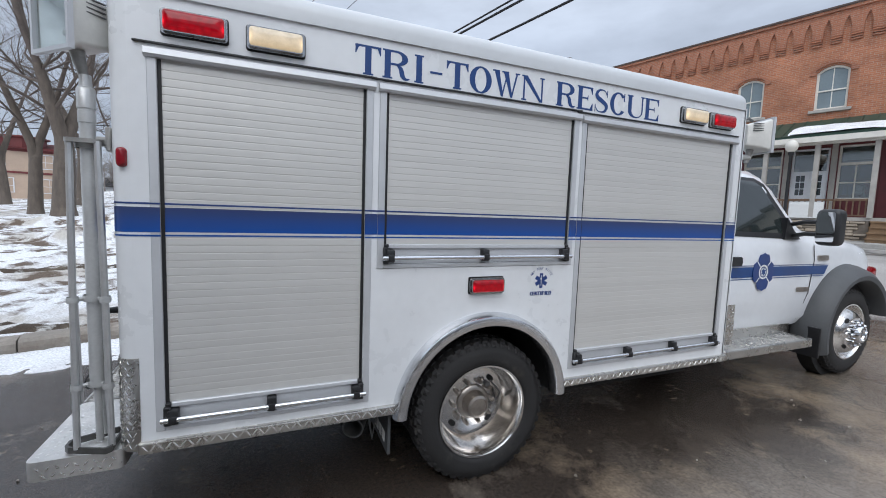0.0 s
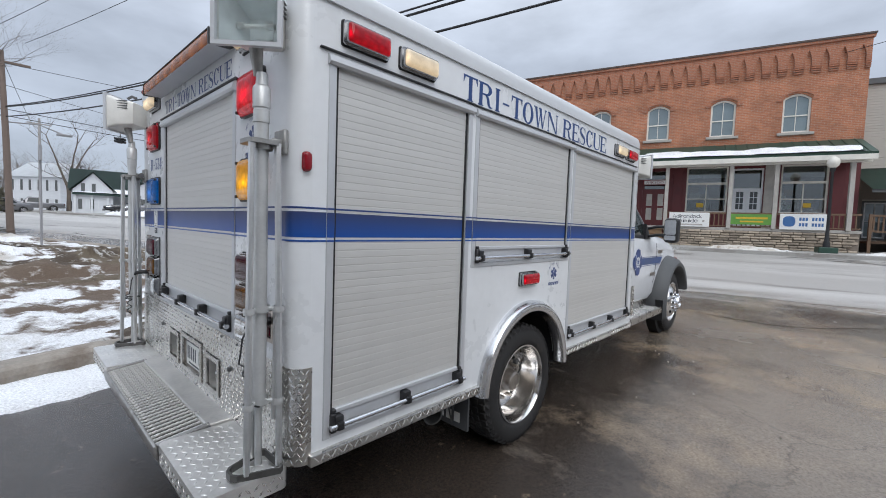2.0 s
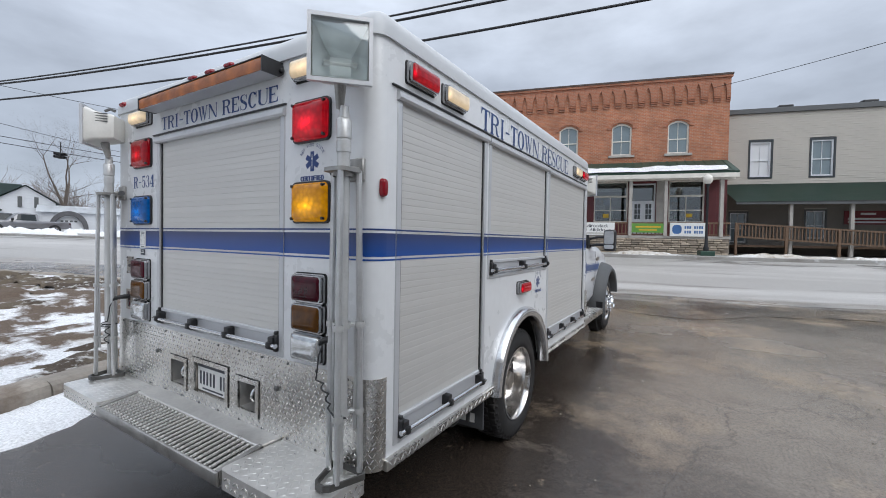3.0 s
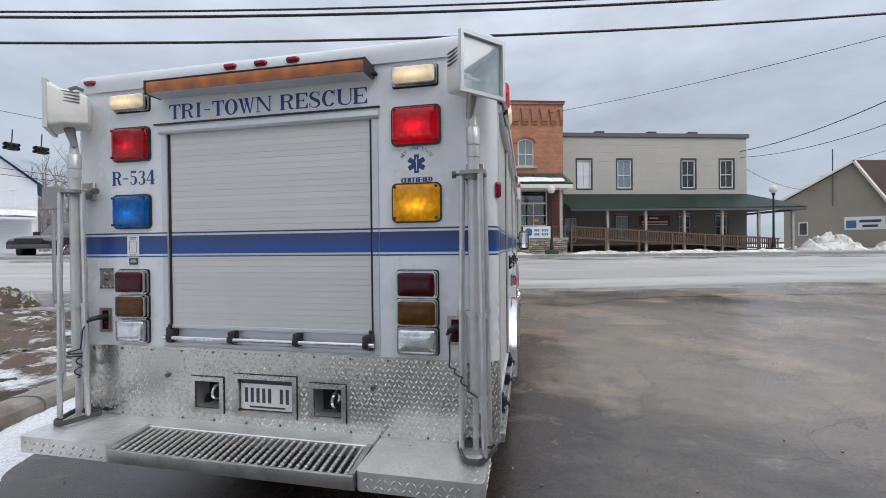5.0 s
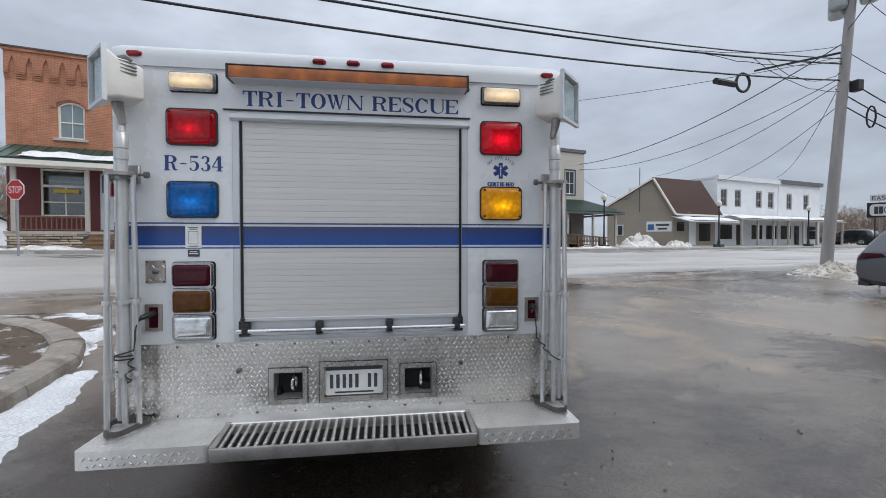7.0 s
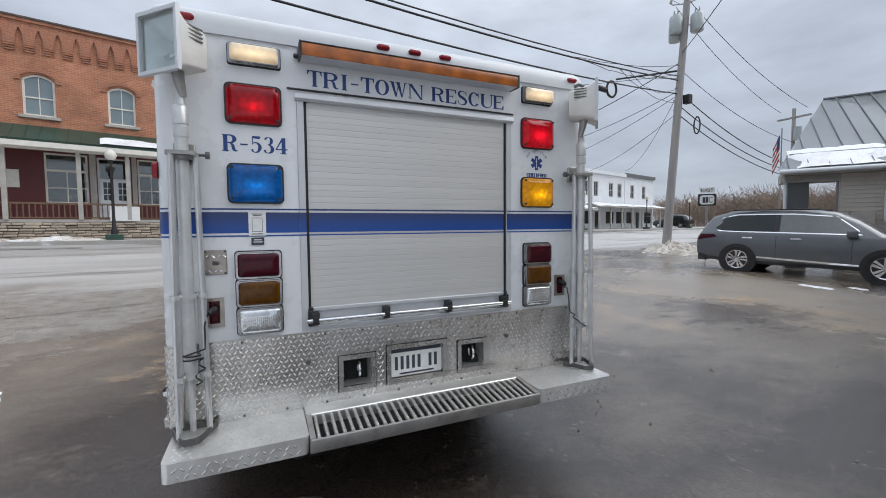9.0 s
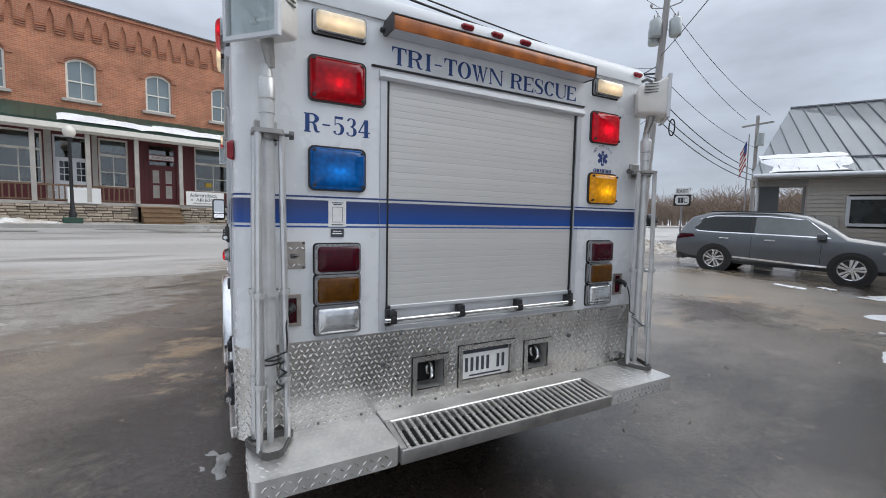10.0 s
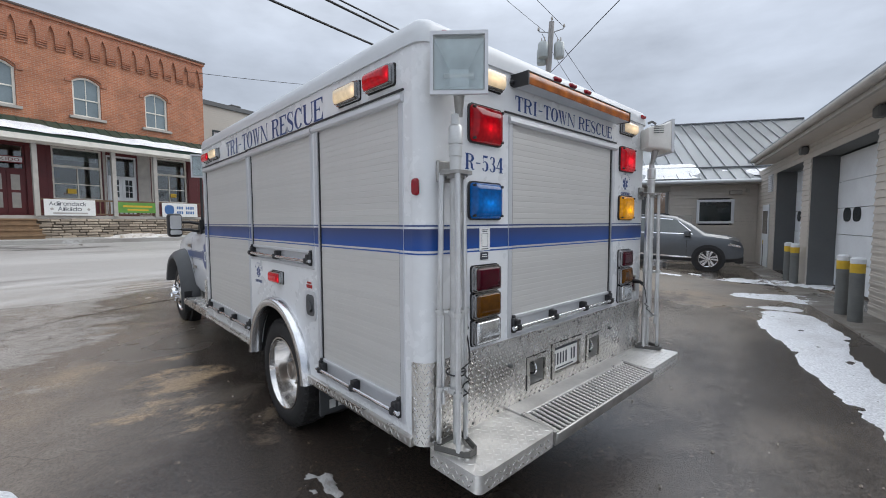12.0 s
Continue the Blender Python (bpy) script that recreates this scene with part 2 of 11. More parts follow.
for one in (M_REDDK, M_AMBDK):
    one.node_tree.nodes["Principled BSDF"].inputs["Specular IOR Level"].default_value = 0.3
for one, ribs in ((M_REDDK, 30.0), (M_AMBDK, 30.0), (M_CLEAR, 36.0)):       # moulded prisms
    tn, tl = one.node_tree.nodes, one.node_tree.links
    t_tc, t_wave, t_bump = tn.new("ShaderNodeTexCoord"), tn.new("ShaderNodeTexWave"), tn.new("ShaderNodeBump")
    t_wave.bands_direction = "Y"
    t_wave.inputs["Scale"].default_value, t_wave.inputs["Distortion"].default_value = ribs, 0.3
    t_bump.inputs["Strength"].default_value, t_bump.inputs["Distance"].default_value = 0.05, 0.002
    tl.new(t_tc.outputs["Object"], t_wave.inputs["Vector"])
    tl.new(t_wave.outputs["Fac"], t_bump.inputs["Height"])
    tl.new(t_bump.outputs[0], tn["Principled BSDF"].inputs["Normal"])
for one in (M_RED, M_REDLIT, M_AMB, M_BLUEL):
    one.node_tree.nodes["Principled BSDF"].inputs["Specular IOR Level"].default_value = 0.32


# ---- mesh helpers ----
def part(name, bm, material, parent=None, label="", smooth=False, m=None):
    me = bpy.data.meshes.new(name)
    bmesh.ops.recalc_face_normals(bm, faces=bm.faces)
    bm.to_mesh(me)
    bm.free()
    for one in material if isinstance(material, (list, tuple)) else [material]:
        me.materials.append(one)
    if smooth:
        me.polygons.foreach_set("use_smooth", [True] * len(me.polygons))
        me.set_sharp_from_angle(angle=radians(38))
    ob = new(name, me)
    if parent:
        ob.parent = parent
    if m is not None:
        ob.matrix_basis = m
    if label:
        tagged(ob, label)
    return ob


def piece(name, me, parent, m):
    ob = new(name, me)
    ob.parent = parent
    ob.matrix_basis = m
    return ob


def thing(name, label, category, m=None, group="", kind=""):
    ob = new(name)
    ob.empty_display_size = 0.2
    if m is not None:
        ob.matrix_basis = m
    return tagged(ob, label, category, group, kind)


def box(bm, x0, x1, y0, y1, z0, z1, bev=0.0, seg=2):
    vs = [bm.verts.new((x, y, z)) for x in (x0, x1) for y in (y0, y1) for z in (z0, z1)]
    fs = [bm.faces.new([vs[i] for i in q]) for q in ((0, 1, 3, 2), (4, 6, 7, 5), (0, 4, 5, 1), (2, 3, 7, 6), (0, 2, 6, 4), (1, 5, 7, 3))]
    if bev:
        es = list({e for f in fs for e in f.edges})
        bmesh.ops.bevel(bm, geom=es, offset=bev, segments=seg, affect="EDGES", profile=0.5)
    return bm


def prism(bm, pts, d0, d1, m=None):
    """A polygon in the first two axes, drawn out along the third from d0 to d1."""
    m = m or Matrix()
    lo = [bm.verts.new(m @ Vector((x, y, d0))) for x, y in pts]
    hi = [bm.verts.new(m @ Vector((x, y, d1))) for x, y in pts]
    bm.faces.new(lo[::-1])
    bm.faces.new(hi)
    k = len(pts)
    for i in range(k):
        bm.faces.new((lo[i], lo[(i + 1) % k], hi[(i + 1) % k], hi[i]))
    return bm


def rrect(x0, x1, y0, y1, r, seg=4):
    pts = []
    for cx, cy, a in ((x1 - r, y1 - r, 0), (x0 + r, y1 - r, 90), (x0 + r, y0 + r, 180), (x1 - r, y0 + r, 270)):
        for i in range(seg + 1):
            t = radians(a + 90 * i / seg)
            pts.append((cx + r * math.cos(t), cy + r * math.sin(t)))
    return pts


def dome(bm, pts, d0, d1, inset, m=None, mid=0.75):
    """A rounded lens on an outline: side wall, shoulder and a flat crown drawn in by inset."""
    m = m or Matrix()
    cx, cy = sum(p[0] for p in pts) / len(pts), sum(p[1] for p in pts) / len(pts)
    w = max(p[0] for p in pts) - cx
    hh = max(p[1] for p in pts) - cy
    rings = []
    for q in (0, 8, 20, 34, 50, 68, 90):
        k, d = 1 - math.cos(radians(q)), d0 + (d1 - d0) * math.sin(radians(q))
        rings.append([bm.verts.new(m @ Vector((cx + (x - cx) * (1 - inset * k / w), cy + (y - cy) * (1 - inset * k / hh), d))) for x, y in pts])
    for a, b in zip(rings, rings[1:]):
        for i in range(len(pts)):
            bm.faces.new((a[i], a[(i + 1) % len(pts)], b[(i + 1) % len(pts)], b[i]))
    bm.faces.new(rings[-1])
    bm.faces.new(rings[0][::-1])
    return bm


def tube(bm, path, r, seg=8, r_end=None, cap=True):
    """A round rod along a list of points."""
    path = [Vector(p) for p in path]
    rings = []
    for i, p in enumerate(path):
        d = (path[min(i + 1, len(path) - 1)] - path[max(i - 1, 0)]).normalized()
        u = d.orthogonal().normalized() if i == 0 else (rings_u - d * rings_u.dot(d)).normalized()
        rings_u = u
        v = d.cross(u)
        rr = r if r_end is None else r + (r_end - r) * i / (len(path) - 1)
        rings.append([bm.verts.new(p + (u * math.cos(2 * math.pi * k / seg) + v * math.sin(2 * math.pi * k / seg)) * rr) for k in range(seg)])
    for a, b in zip(rings, rings[1:]):
        for k in range(seg):
            bm.faces.new((a[k], a[(k + 1) % seg], b[(k + 1) % seg], b[k]))
    if cap:
        bm.faces.new(rings[0][::-1])
        bm.faces.new(rings[-1])
    return bm


def lathe(bm, profile, m, seg=48, a0=0.0, a1=360.0):
    """Turns (radius, along) points about the local z axis of m."""
    full = abs(a1 - a0) >= 360
    cnt = seg if full else seg + 1
    rings = []
    for r, h in profile:
        if r < 1e-6:
            rings.append([bm.verts.new(m @ Vector((0, 0, h)))])
        else:
            rings.append([bm.verts.new(m @ Vector((r * math.cos(radians(a0 + (a1 - a0) * k / seg)), r * math.sin(radians(a0 + (a1 - a0) * k / seg)), h))) for k in range(cnt)])
    for a, b in zip(rings, rings[1:]):
        for k in range(seg if full else seg):
            k2 = (k + 1) % cnt
            if len(a) == 1 and len(b) == 1:
                continue
            if len(a) == 1:
                bm.faces.new((a[0], b[k], b[k2]))
            elif len(b) == 1:
                bm.faces.new((a[k], b[0], a[k2]))
            else:
                bm.faces.new((a[k], b[k], b[k2], a[k2]))
    return bm


def holed(bm, a0, a1, b0, b1, c0, c1, holes):
    """A slab with rectangular openings."""
    xs = sorted({a0, a1, *[v for q in holes for v in q[:2] if a0 < v < a1]})
    ys = sorted({b0, b1, *[v for q in holes for v in q[2:] if b0 < v < b1]})
    for i in range(len(xs) - 1):
        j = 0
        while j < len(ys) - 1:
            cx, cy = (xs[i] + xs[i + 1]) / 2, (ys[j] + ys[j + 1]) / 2
            if any(q[0] < cx < q[1] and q[2] < cy < q[3] for q in holes):
                j += 1
                continue
            k = j
            while k < len(ys) - 1 and not any(q[0] < cx < q[1] and q[2] < (ys[k] + ys[k + 1]) / 2 < q[3] for q in holes):
                k += 1
            box(bm, xs[i], xs[i + 1], ys[j], ys[k], c0, c1)
            j = k
    return bm


def at(x, y, z):
    return Matrix.Translation((x, y, z))

# ---- the plan: street axis, heights of the ground ----
ORIGIN, STREET = (23.15, -3.43), -74.5
SU, SV = (0.267, -0.9636), (0.9636, 0.267)      # along the street, across it


def street(x, y):
    dx, dy = x - ORIGIN[0], y - ORIGIN[1]
    return dx * SU[0] + dy * SU[1], dx * SV[0] + dy * SV[1]


def place(u, v, z=0.0, turn=0.0):
    """A pose in the street's own axes: u along it, v across it."""
    return pose(ORIGIN[0] + u * SU[0] + v * SV[0], ORIGIN[1] + u * SU[1] + v * SV[1], z, 0, 0, STREET + turn)


def sstep(a, b, t):
    t = min(max((t - a) / (b - a), 0), 1)
    return t * t * (3 - 2 * t)


def paved(x, y):
    """Height of the asphalt: level by the truck, rising to the street."""
    u, v = street(x, y)
    s = min(max((v + 20) / 16.5, 0), 1)
    return 0.78 * s ** 1.5 + (1 - sstep(2.5, 6.5, -y)) * 0.028 * min(v + 20, 0) * (1 if v > -32 else 12 / -(v + 20)) + 0.0095 * max(0, -u - 4) * sstep(-19, -10, v) + 0.11 * math.exp(-((x - 5.2) ** 2 + (y + 11.4) ** 2) / 5)


def lawn_depth(x, y):
    """How far a point lies inside the lawn: along its two kerbs, rounded at the corner."""
    q = (y - 2.70 - 0.22 * x) / 1.024
    w = -(street(x, y)[1] + 15.0)
    k = 1.6
    hh = max(k - abs(q - w), 0) / k
    return min(q, w) - hh * hh * k * 0.25


def terrain(x, y):
    d = lawn_depth(x, y)
    z = paved(x, y)
    if d > 0.08:
        q = (y - 2.70 - 0.22 * x) / 1.024
        w = -(street(x, y)[1] + 15.0)
        n = noise.fractal(Vector((x * 0.55, y * 0.55, 3.1)), 1.0, 2.0, 4)
        ridge = max(0, noise.noise(Vector((q * 0.55 + 0.2 * x * 0.3, x * 0.12, 7.7))))
        z += 0.10 + 0.036 * max(0, q - 3) * sstep(0, 5, w) + sstep(0.1, 1.6, d) * (0.09 * n + 0.22 * ridge)
        z += 0.055 * noise.fractal(Vector((x * 2.6, y * 2.6, 0)), 0.8, 2.0, 4) * sstep(0.1, 0.8, d)
    else:
        z -= 0.06
    v = street(x, y)[1]
    if v > -2.9:
        z += 0.10 * sstep(-2.9, -2.5, v)
    return z


def spaced(lo, hi, fine0, fine1, step, grow=1.22):
    """Grid lines, close together between fine0 and fine1 and wider towards lo and hi."""
    vals = list(np.arange(fine0, fine1 + 1e-6, step))
    s, v = step, fine1
    while v < hi:
        s *= grow
        v += s
        vals.append(v)
    s, v = step, fine0
    while v > lo:
        s *= grow
        v -= s
        vals.insert(0, v)
    return vals


def sheet(name, xs, ys, hgt, material, keep=None, kind="structure", label="", category=""):
    vid, verts, faces = {}, [], []
    for i in range(len(xs) - 1):
        for j in range(len(ys) - 1):
            if keep and not keep((xs[i] + xs[i + 1]) / 2, (ys[j] + ys[j + 1]) / 2):
                continue
            q = []
            for a, b in ((i, j), (i + 1, j), (i + 1, j + 1), (i, j + 1)):
                if (a, b) not in vid:
                    vid[a, b] = len(verts)
                    verts.append((xs[a], ys[b], hgt(xs[a], ys[b])))
                q.append(vid[a, b])
            faces.append(q)
    me = bpy.data.meshes.new(name)
    me.from_pydata(verts, [], faces)
    me.materials.append(material)
    me.polygons.foreach_set("use_smooth", [True] * len(me.polygons))
    return tagged(new(name, me), label, category, "", kind)


def ground_mat(name, base, second, third, rough, bump, wet=None, scale=0.35, at2=0.55, at3=0.62, soft=0.05, worn=False, drawn=0.0, bare_at=()):
    """Three colours by patches of noise, fine grain and, where wet, smooth sheets of water."""
    m = bpy.data.materials.new(name)
    m.use_nodes = True
    n, l = m.node_tree.nodes, m.node_tree.links
    b = n["Principled BSDF"]
    tc = n.new("ShaderNodeTexCoord")

    def nz(s, detail=6.0, rg=0.6, stretch=None):
        t = n.new("ShaderNodeTexNoise")
        t.inputs["Scale"].default_value, t.inputs["Detail"].default_value, t.inputs["Roughness"].default_value = s, detail, rg
        if stretch:
            mp = n.new("ShaderNodeMapping")
            mp.inputs["Scale"].default_value = stretch
            mp.inputs["Rotation"].default_value = (0, 0, radians(15.5))
            l.new(tc.outputs["Object"], mp.inputs[0])
            l.new(mp.outputs[0], t.inputs["Vector"])
        else:
            l.new(tc.outputs["Object"], t.inputs["Vector"])
        return t.outputs["Fac"]

    def rng(v, a, c, lo=0.0, hi=1.0):
        r = n.new("ShaderNodeMapRange")
        r.inputs["From Min"].default_value, r.inputs["From Max"].default_value = a, c
        r.inputs["To Min"].default_value, r.inputs["To Max"].default_value = lo, hi
        l.new(v, r.inputs["Value"])
        return r.outputs[0]

    def mix(f, a, c):
        x = n.new("ShaderNodeMix")
        x.data_type = "RGBA"
        l.new(f, x.inputs["Factor"])
        for key, val in (("A", a), ("B", c)):
            if isinstance(val, tuple):
                x.inputs[key].default_value = (*val, 1)
            else:
                l.new(val, x.inputs[key])
        return x.outputs["Result"]

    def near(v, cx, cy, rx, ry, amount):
        """Raises or lowers a noise inside an ellipse: sandier or wetter ground, or painted shade."""
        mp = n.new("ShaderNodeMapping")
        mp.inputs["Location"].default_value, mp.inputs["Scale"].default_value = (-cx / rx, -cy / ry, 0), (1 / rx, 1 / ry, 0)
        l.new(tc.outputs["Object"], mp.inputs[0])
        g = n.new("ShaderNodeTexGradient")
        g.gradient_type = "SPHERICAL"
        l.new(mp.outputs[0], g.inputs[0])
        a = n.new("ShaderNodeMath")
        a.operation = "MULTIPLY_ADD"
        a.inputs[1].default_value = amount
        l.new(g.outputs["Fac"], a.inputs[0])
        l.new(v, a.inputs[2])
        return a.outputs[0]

    def lane(sc_, detail, rg):
        """Noise drawn out along the street."""
        t = n.new("ShaderNodeTexNoise")
        t.inputs["Scale"].default_value, t.inputs["Detail"].default_value, t.inputs["Roughness"].default_value = sc_, detail, rg
        mp = n.new("ShaderNodeMapping")
        mp.vector_type = "TEXTURE"
        mp.inputs["Scale"].default_value = (1, drawn, 1)
        mp.inputs["Rotation"].default_value = (0, 0, radians(15.5))
        l.new(tc.outputs["Object"], mp.inputs[0])
        l.new(mp.outputs[0], t.inputs["Vector"])
        return t.outputs["Fac"]

    big = lane(scale * 2.6, 8.0, 0.6) if drawn and not worn else nz(scale, 8.0, 0.62, (1, 0.6, 1))
    mid = lane(scale * 5.0, 8.0, 0.65) if drawn and not worn else nz(scale * 2.3, 8.0, 0.65)
    fine = nz(55.0, 3.0)
    for spot in bare_at:
        mid = near(mid, *spot)
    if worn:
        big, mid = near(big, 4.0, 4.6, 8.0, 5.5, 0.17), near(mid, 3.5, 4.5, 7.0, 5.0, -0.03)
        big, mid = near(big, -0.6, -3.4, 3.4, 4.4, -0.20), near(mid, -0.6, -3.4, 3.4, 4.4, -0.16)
        # under the truck: wet asphalt, with the truck's shade put into the colour
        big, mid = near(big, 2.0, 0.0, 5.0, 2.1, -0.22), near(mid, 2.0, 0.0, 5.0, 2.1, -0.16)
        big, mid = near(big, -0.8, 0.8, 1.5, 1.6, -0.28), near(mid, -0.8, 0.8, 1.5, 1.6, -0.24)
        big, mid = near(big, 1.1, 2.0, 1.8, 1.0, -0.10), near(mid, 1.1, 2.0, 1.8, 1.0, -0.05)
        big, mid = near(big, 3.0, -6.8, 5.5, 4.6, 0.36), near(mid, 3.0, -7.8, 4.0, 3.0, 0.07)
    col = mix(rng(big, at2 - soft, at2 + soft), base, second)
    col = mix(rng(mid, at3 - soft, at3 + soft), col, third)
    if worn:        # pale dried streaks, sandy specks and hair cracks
        # streaks lowered too under the truck, as part of its painted shade
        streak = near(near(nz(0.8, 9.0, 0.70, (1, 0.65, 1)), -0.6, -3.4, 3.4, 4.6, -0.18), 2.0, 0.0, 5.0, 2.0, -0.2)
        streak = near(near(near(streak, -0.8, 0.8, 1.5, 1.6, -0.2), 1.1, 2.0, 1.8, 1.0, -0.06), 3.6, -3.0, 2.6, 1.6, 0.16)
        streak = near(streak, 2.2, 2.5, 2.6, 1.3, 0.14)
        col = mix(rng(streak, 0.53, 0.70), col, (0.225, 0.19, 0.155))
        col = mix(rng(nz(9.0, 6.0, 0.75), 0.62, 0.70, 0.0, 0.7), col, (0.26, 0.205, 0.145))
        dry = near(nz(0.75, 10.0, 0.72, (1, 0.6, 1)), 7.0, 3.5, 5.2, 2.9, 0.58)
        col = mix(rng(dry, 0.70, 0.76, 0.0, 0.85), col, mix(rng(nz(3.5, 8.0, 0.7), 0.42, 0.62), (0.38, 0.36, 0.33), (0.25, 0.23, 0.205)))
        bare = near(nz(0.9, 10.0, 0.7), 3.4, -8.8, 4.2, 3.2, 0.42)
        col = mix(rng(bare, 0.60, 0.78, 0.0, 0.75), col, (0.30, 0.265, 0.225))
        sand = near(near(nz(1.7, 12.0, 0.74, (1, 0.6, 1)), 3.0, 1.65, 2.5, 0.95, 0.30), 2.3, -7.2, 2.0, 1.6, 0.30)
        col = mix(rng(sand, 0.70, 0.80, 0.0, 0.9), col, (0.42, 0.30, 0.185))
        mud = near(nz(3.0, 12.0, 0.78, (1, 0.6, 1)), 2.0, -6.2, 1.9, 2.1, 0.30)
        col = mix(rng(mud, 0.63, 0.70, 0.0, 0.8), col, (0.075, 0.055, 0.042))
        vo = n.new("ShaderNodeTexVoronoi")
        vo.feature = "DISTANCE_TO_EDGE"
        vo.inputs["Scale"].default_value = 0.42
        wn_ = n.new("ShaderNodeVectorMath")
        wn_.operation = "ADD"
        nv = n.new("ShaderNodeTexNoise")
        nv.inputs["Scale"].default_value, nv.inputs["Detail"].default_value = 1.3, 6.0
        l.new(tc.outputs["Object"], nv.inputs["Vector"])
        l.new(tc.outputs["Object"], wn_.inputs[0])
        l.new(nv.outputs["Color"], wn_.inputs[1])
        l.new(wn_.outputs[0], vo.inputs["Vector"])
        col = mix(rng(vo.outputs["Distance"], 0.0, 0.006, 0.35, 0.0), col, (0.02, 0.019, 0.018))
    if worn and drawn:      # towards the street: pale salted lanes with damp streaks between them
        way = mix(rng(lane(0.42, 8.0, 0.6), 0.44, 0.58), (0.36, 0.345, 0.328), (0.47, 0.455, 0.435))
        way = mix(rng(lane(0.8, 8.0, 0.65), 0.57, 0.68), way, (0.17, 0.155, 0.14))
        vd = n.new("ShaderNodeVectorMath")
        vd.operation = "DOT_PRODUCT"
        vd.inputs[1].default_value = (SV[0], SV[1], 0)
        l.new(tc.outputs["Object"], vd.inputs[0])
        ed_ = n.new("ShaderNodeMath")
        ed_.operation = "MULTIPLY_ADD"
        ed_.inputs[1].default_value = 7.0
        l.new(lane(0.7, 9.0, 0.68), ed_.inputs[0])
        l.new(vd.outputs["Value"], ed_.inputs[2])
        v0 = ORIGIN[0] * SV[0] + ORIGIN[1] * SV[1] + 3.5
        col = mix(rng(ed_.outputs[0], v0 - 13.6, v0 - 11.9), col, way)
    sc = n.new("ShaderNodeVectorMath")
    sc.operation = "SCALE"
    l.new(col, sc.inputs[0])
    l.new(rng(fine, 0.3, 0.7, 0.75, 1.25), sc.inputs["Scale"])
    l.new(sc.outputs[0], b.inputs["Base Color"])
    if wet:
        wn1 = nz(wet[0], 5.0, 0.55, (1, 0.7, 1))
        if worn:
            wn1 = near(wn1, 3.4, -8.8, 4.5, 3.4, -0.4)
        gloss = rng(wn1, wet[1] - 0.07, wet[1] + 0.07, rough, wet[2])
        if worn and drawn:      # the salted lanes are drier
            mf = n.new("ShaderNodeMix")
            l.new(rng(ed_.outputs[0], v0 - 13.6, v0 - 11.9, 0.0, 0.75), mf.inputs["Factor"])
            l.new(gloss, mf.inputs["A"])
            mf.inputs["B"].default_value = 0.6
            gloss = mf.outputs["Result"]
        l.new(gloss, b.inputs["Roughness"])
    else:
        b.inputs["Roughness"].default_value = rough
    bp = n.new("ShaderNodeBump")
    bp.inputs["Strength"].default_value, bp.inputs["Distance"].default_value = 0.7, bump
    l.new(nz(70.0, 5.0, 0.7), bp.inputs["Height"])
    l.new(bp.outputs[0], b.inputs["Normal"])
    return m


G_SNOW = ground_mat("dirty_snow_and_soil", (0.80, 0.81, 0.83), (0.52, 0.49, 0.45), (0.12, 0.084, 0.058), 0.75, 0.03, None, 0.55, 0.56, 0.555, 0.04, bare_at=((4.0, 8.5, 8.0, 7.0, 0.17), (-6.0, 16.0, 14.0, 1.4, 0.12)))
G_SOIL = ground_mat("brown_soil_and_dead_grass", (0.078, 0.056, 0.038), (0.135, 0.105, 0.072), (0.56, 0.545, 0.52), 0.85, 0.06, None, 1.5, 0.52, 0.575, 0.035)
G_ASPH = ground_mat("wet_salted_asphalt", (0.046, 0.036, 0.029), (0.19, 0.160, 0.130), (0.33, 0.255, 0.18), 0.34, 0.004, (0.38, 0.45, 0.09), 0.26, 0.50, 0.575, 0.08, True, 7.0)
G_WALK = ground_mat("pavement_concrete", (0.33, 0.32, 0.30), (0.24, 0.22, 0.20), (0.55, 0.55, 0.55), 0.7, 0.004, None, 0.6, 0.55, 0.63, 0.05)
G_CLEAN = ground_mat("clean_snow", (0.83, 0.84, 0.86), (0.72, 0.72, 0.73), (0.42, 0.38, 0.34), 0.6, 0.012, None, 1.1, 0.56, 0.68, 0.06)
G_DAMP = ground_mat("damp_concrete", (0.20, 0.18, 0.155), (0.28, 0.255, 0.225), (0.11, 0.092, 0.075), 0.5, 0.004, (0.7, 0.52, 0.2), 0.7, 0.52, 0.57, 0.08)
G_ICE = ground_mat("dirty_ice", (0.36, 0.35, 0.34), (0.48, 0.47, 0.46), (0.22, 0.20, 0.18), 0.4, 0.006, None, 6.0, 0.5, 0.56, 0.08)
G_ASPH.node_tree.nodes["Principled BSDF"].inputs["Specular IOR Level"].default_value = 0.8      # a film of water
M_KERB = mat("kerb_granite", (0.28, 0.25, 0.215), 0.75, 0, 0.35, 4.0, bump=0.006, bscale=60, rand=0.1, dirt=(0.16, 0.12, 0.09), dirt_at=0.6)

gx = spaced(-900, 900, -9, 9, 0.16)
gy = spaced(-900, 900, 1.0, 13, 0.16)
sheet("ground", gx, gy, terrain, G_SNOW, None, "structure", "lumpy lawn of dirty snow and bare brown soil", "ground")
ax = spaced(-60, 16, -8, 14, 0.5, 1.3)
ay = spaced(-60, 60, -14, 9, 0.5, 1.3)
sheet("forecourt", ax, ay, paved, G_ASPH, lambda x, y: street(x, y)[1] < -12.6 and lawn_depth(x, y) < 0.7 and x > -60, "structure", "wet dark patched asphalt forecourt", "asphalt")
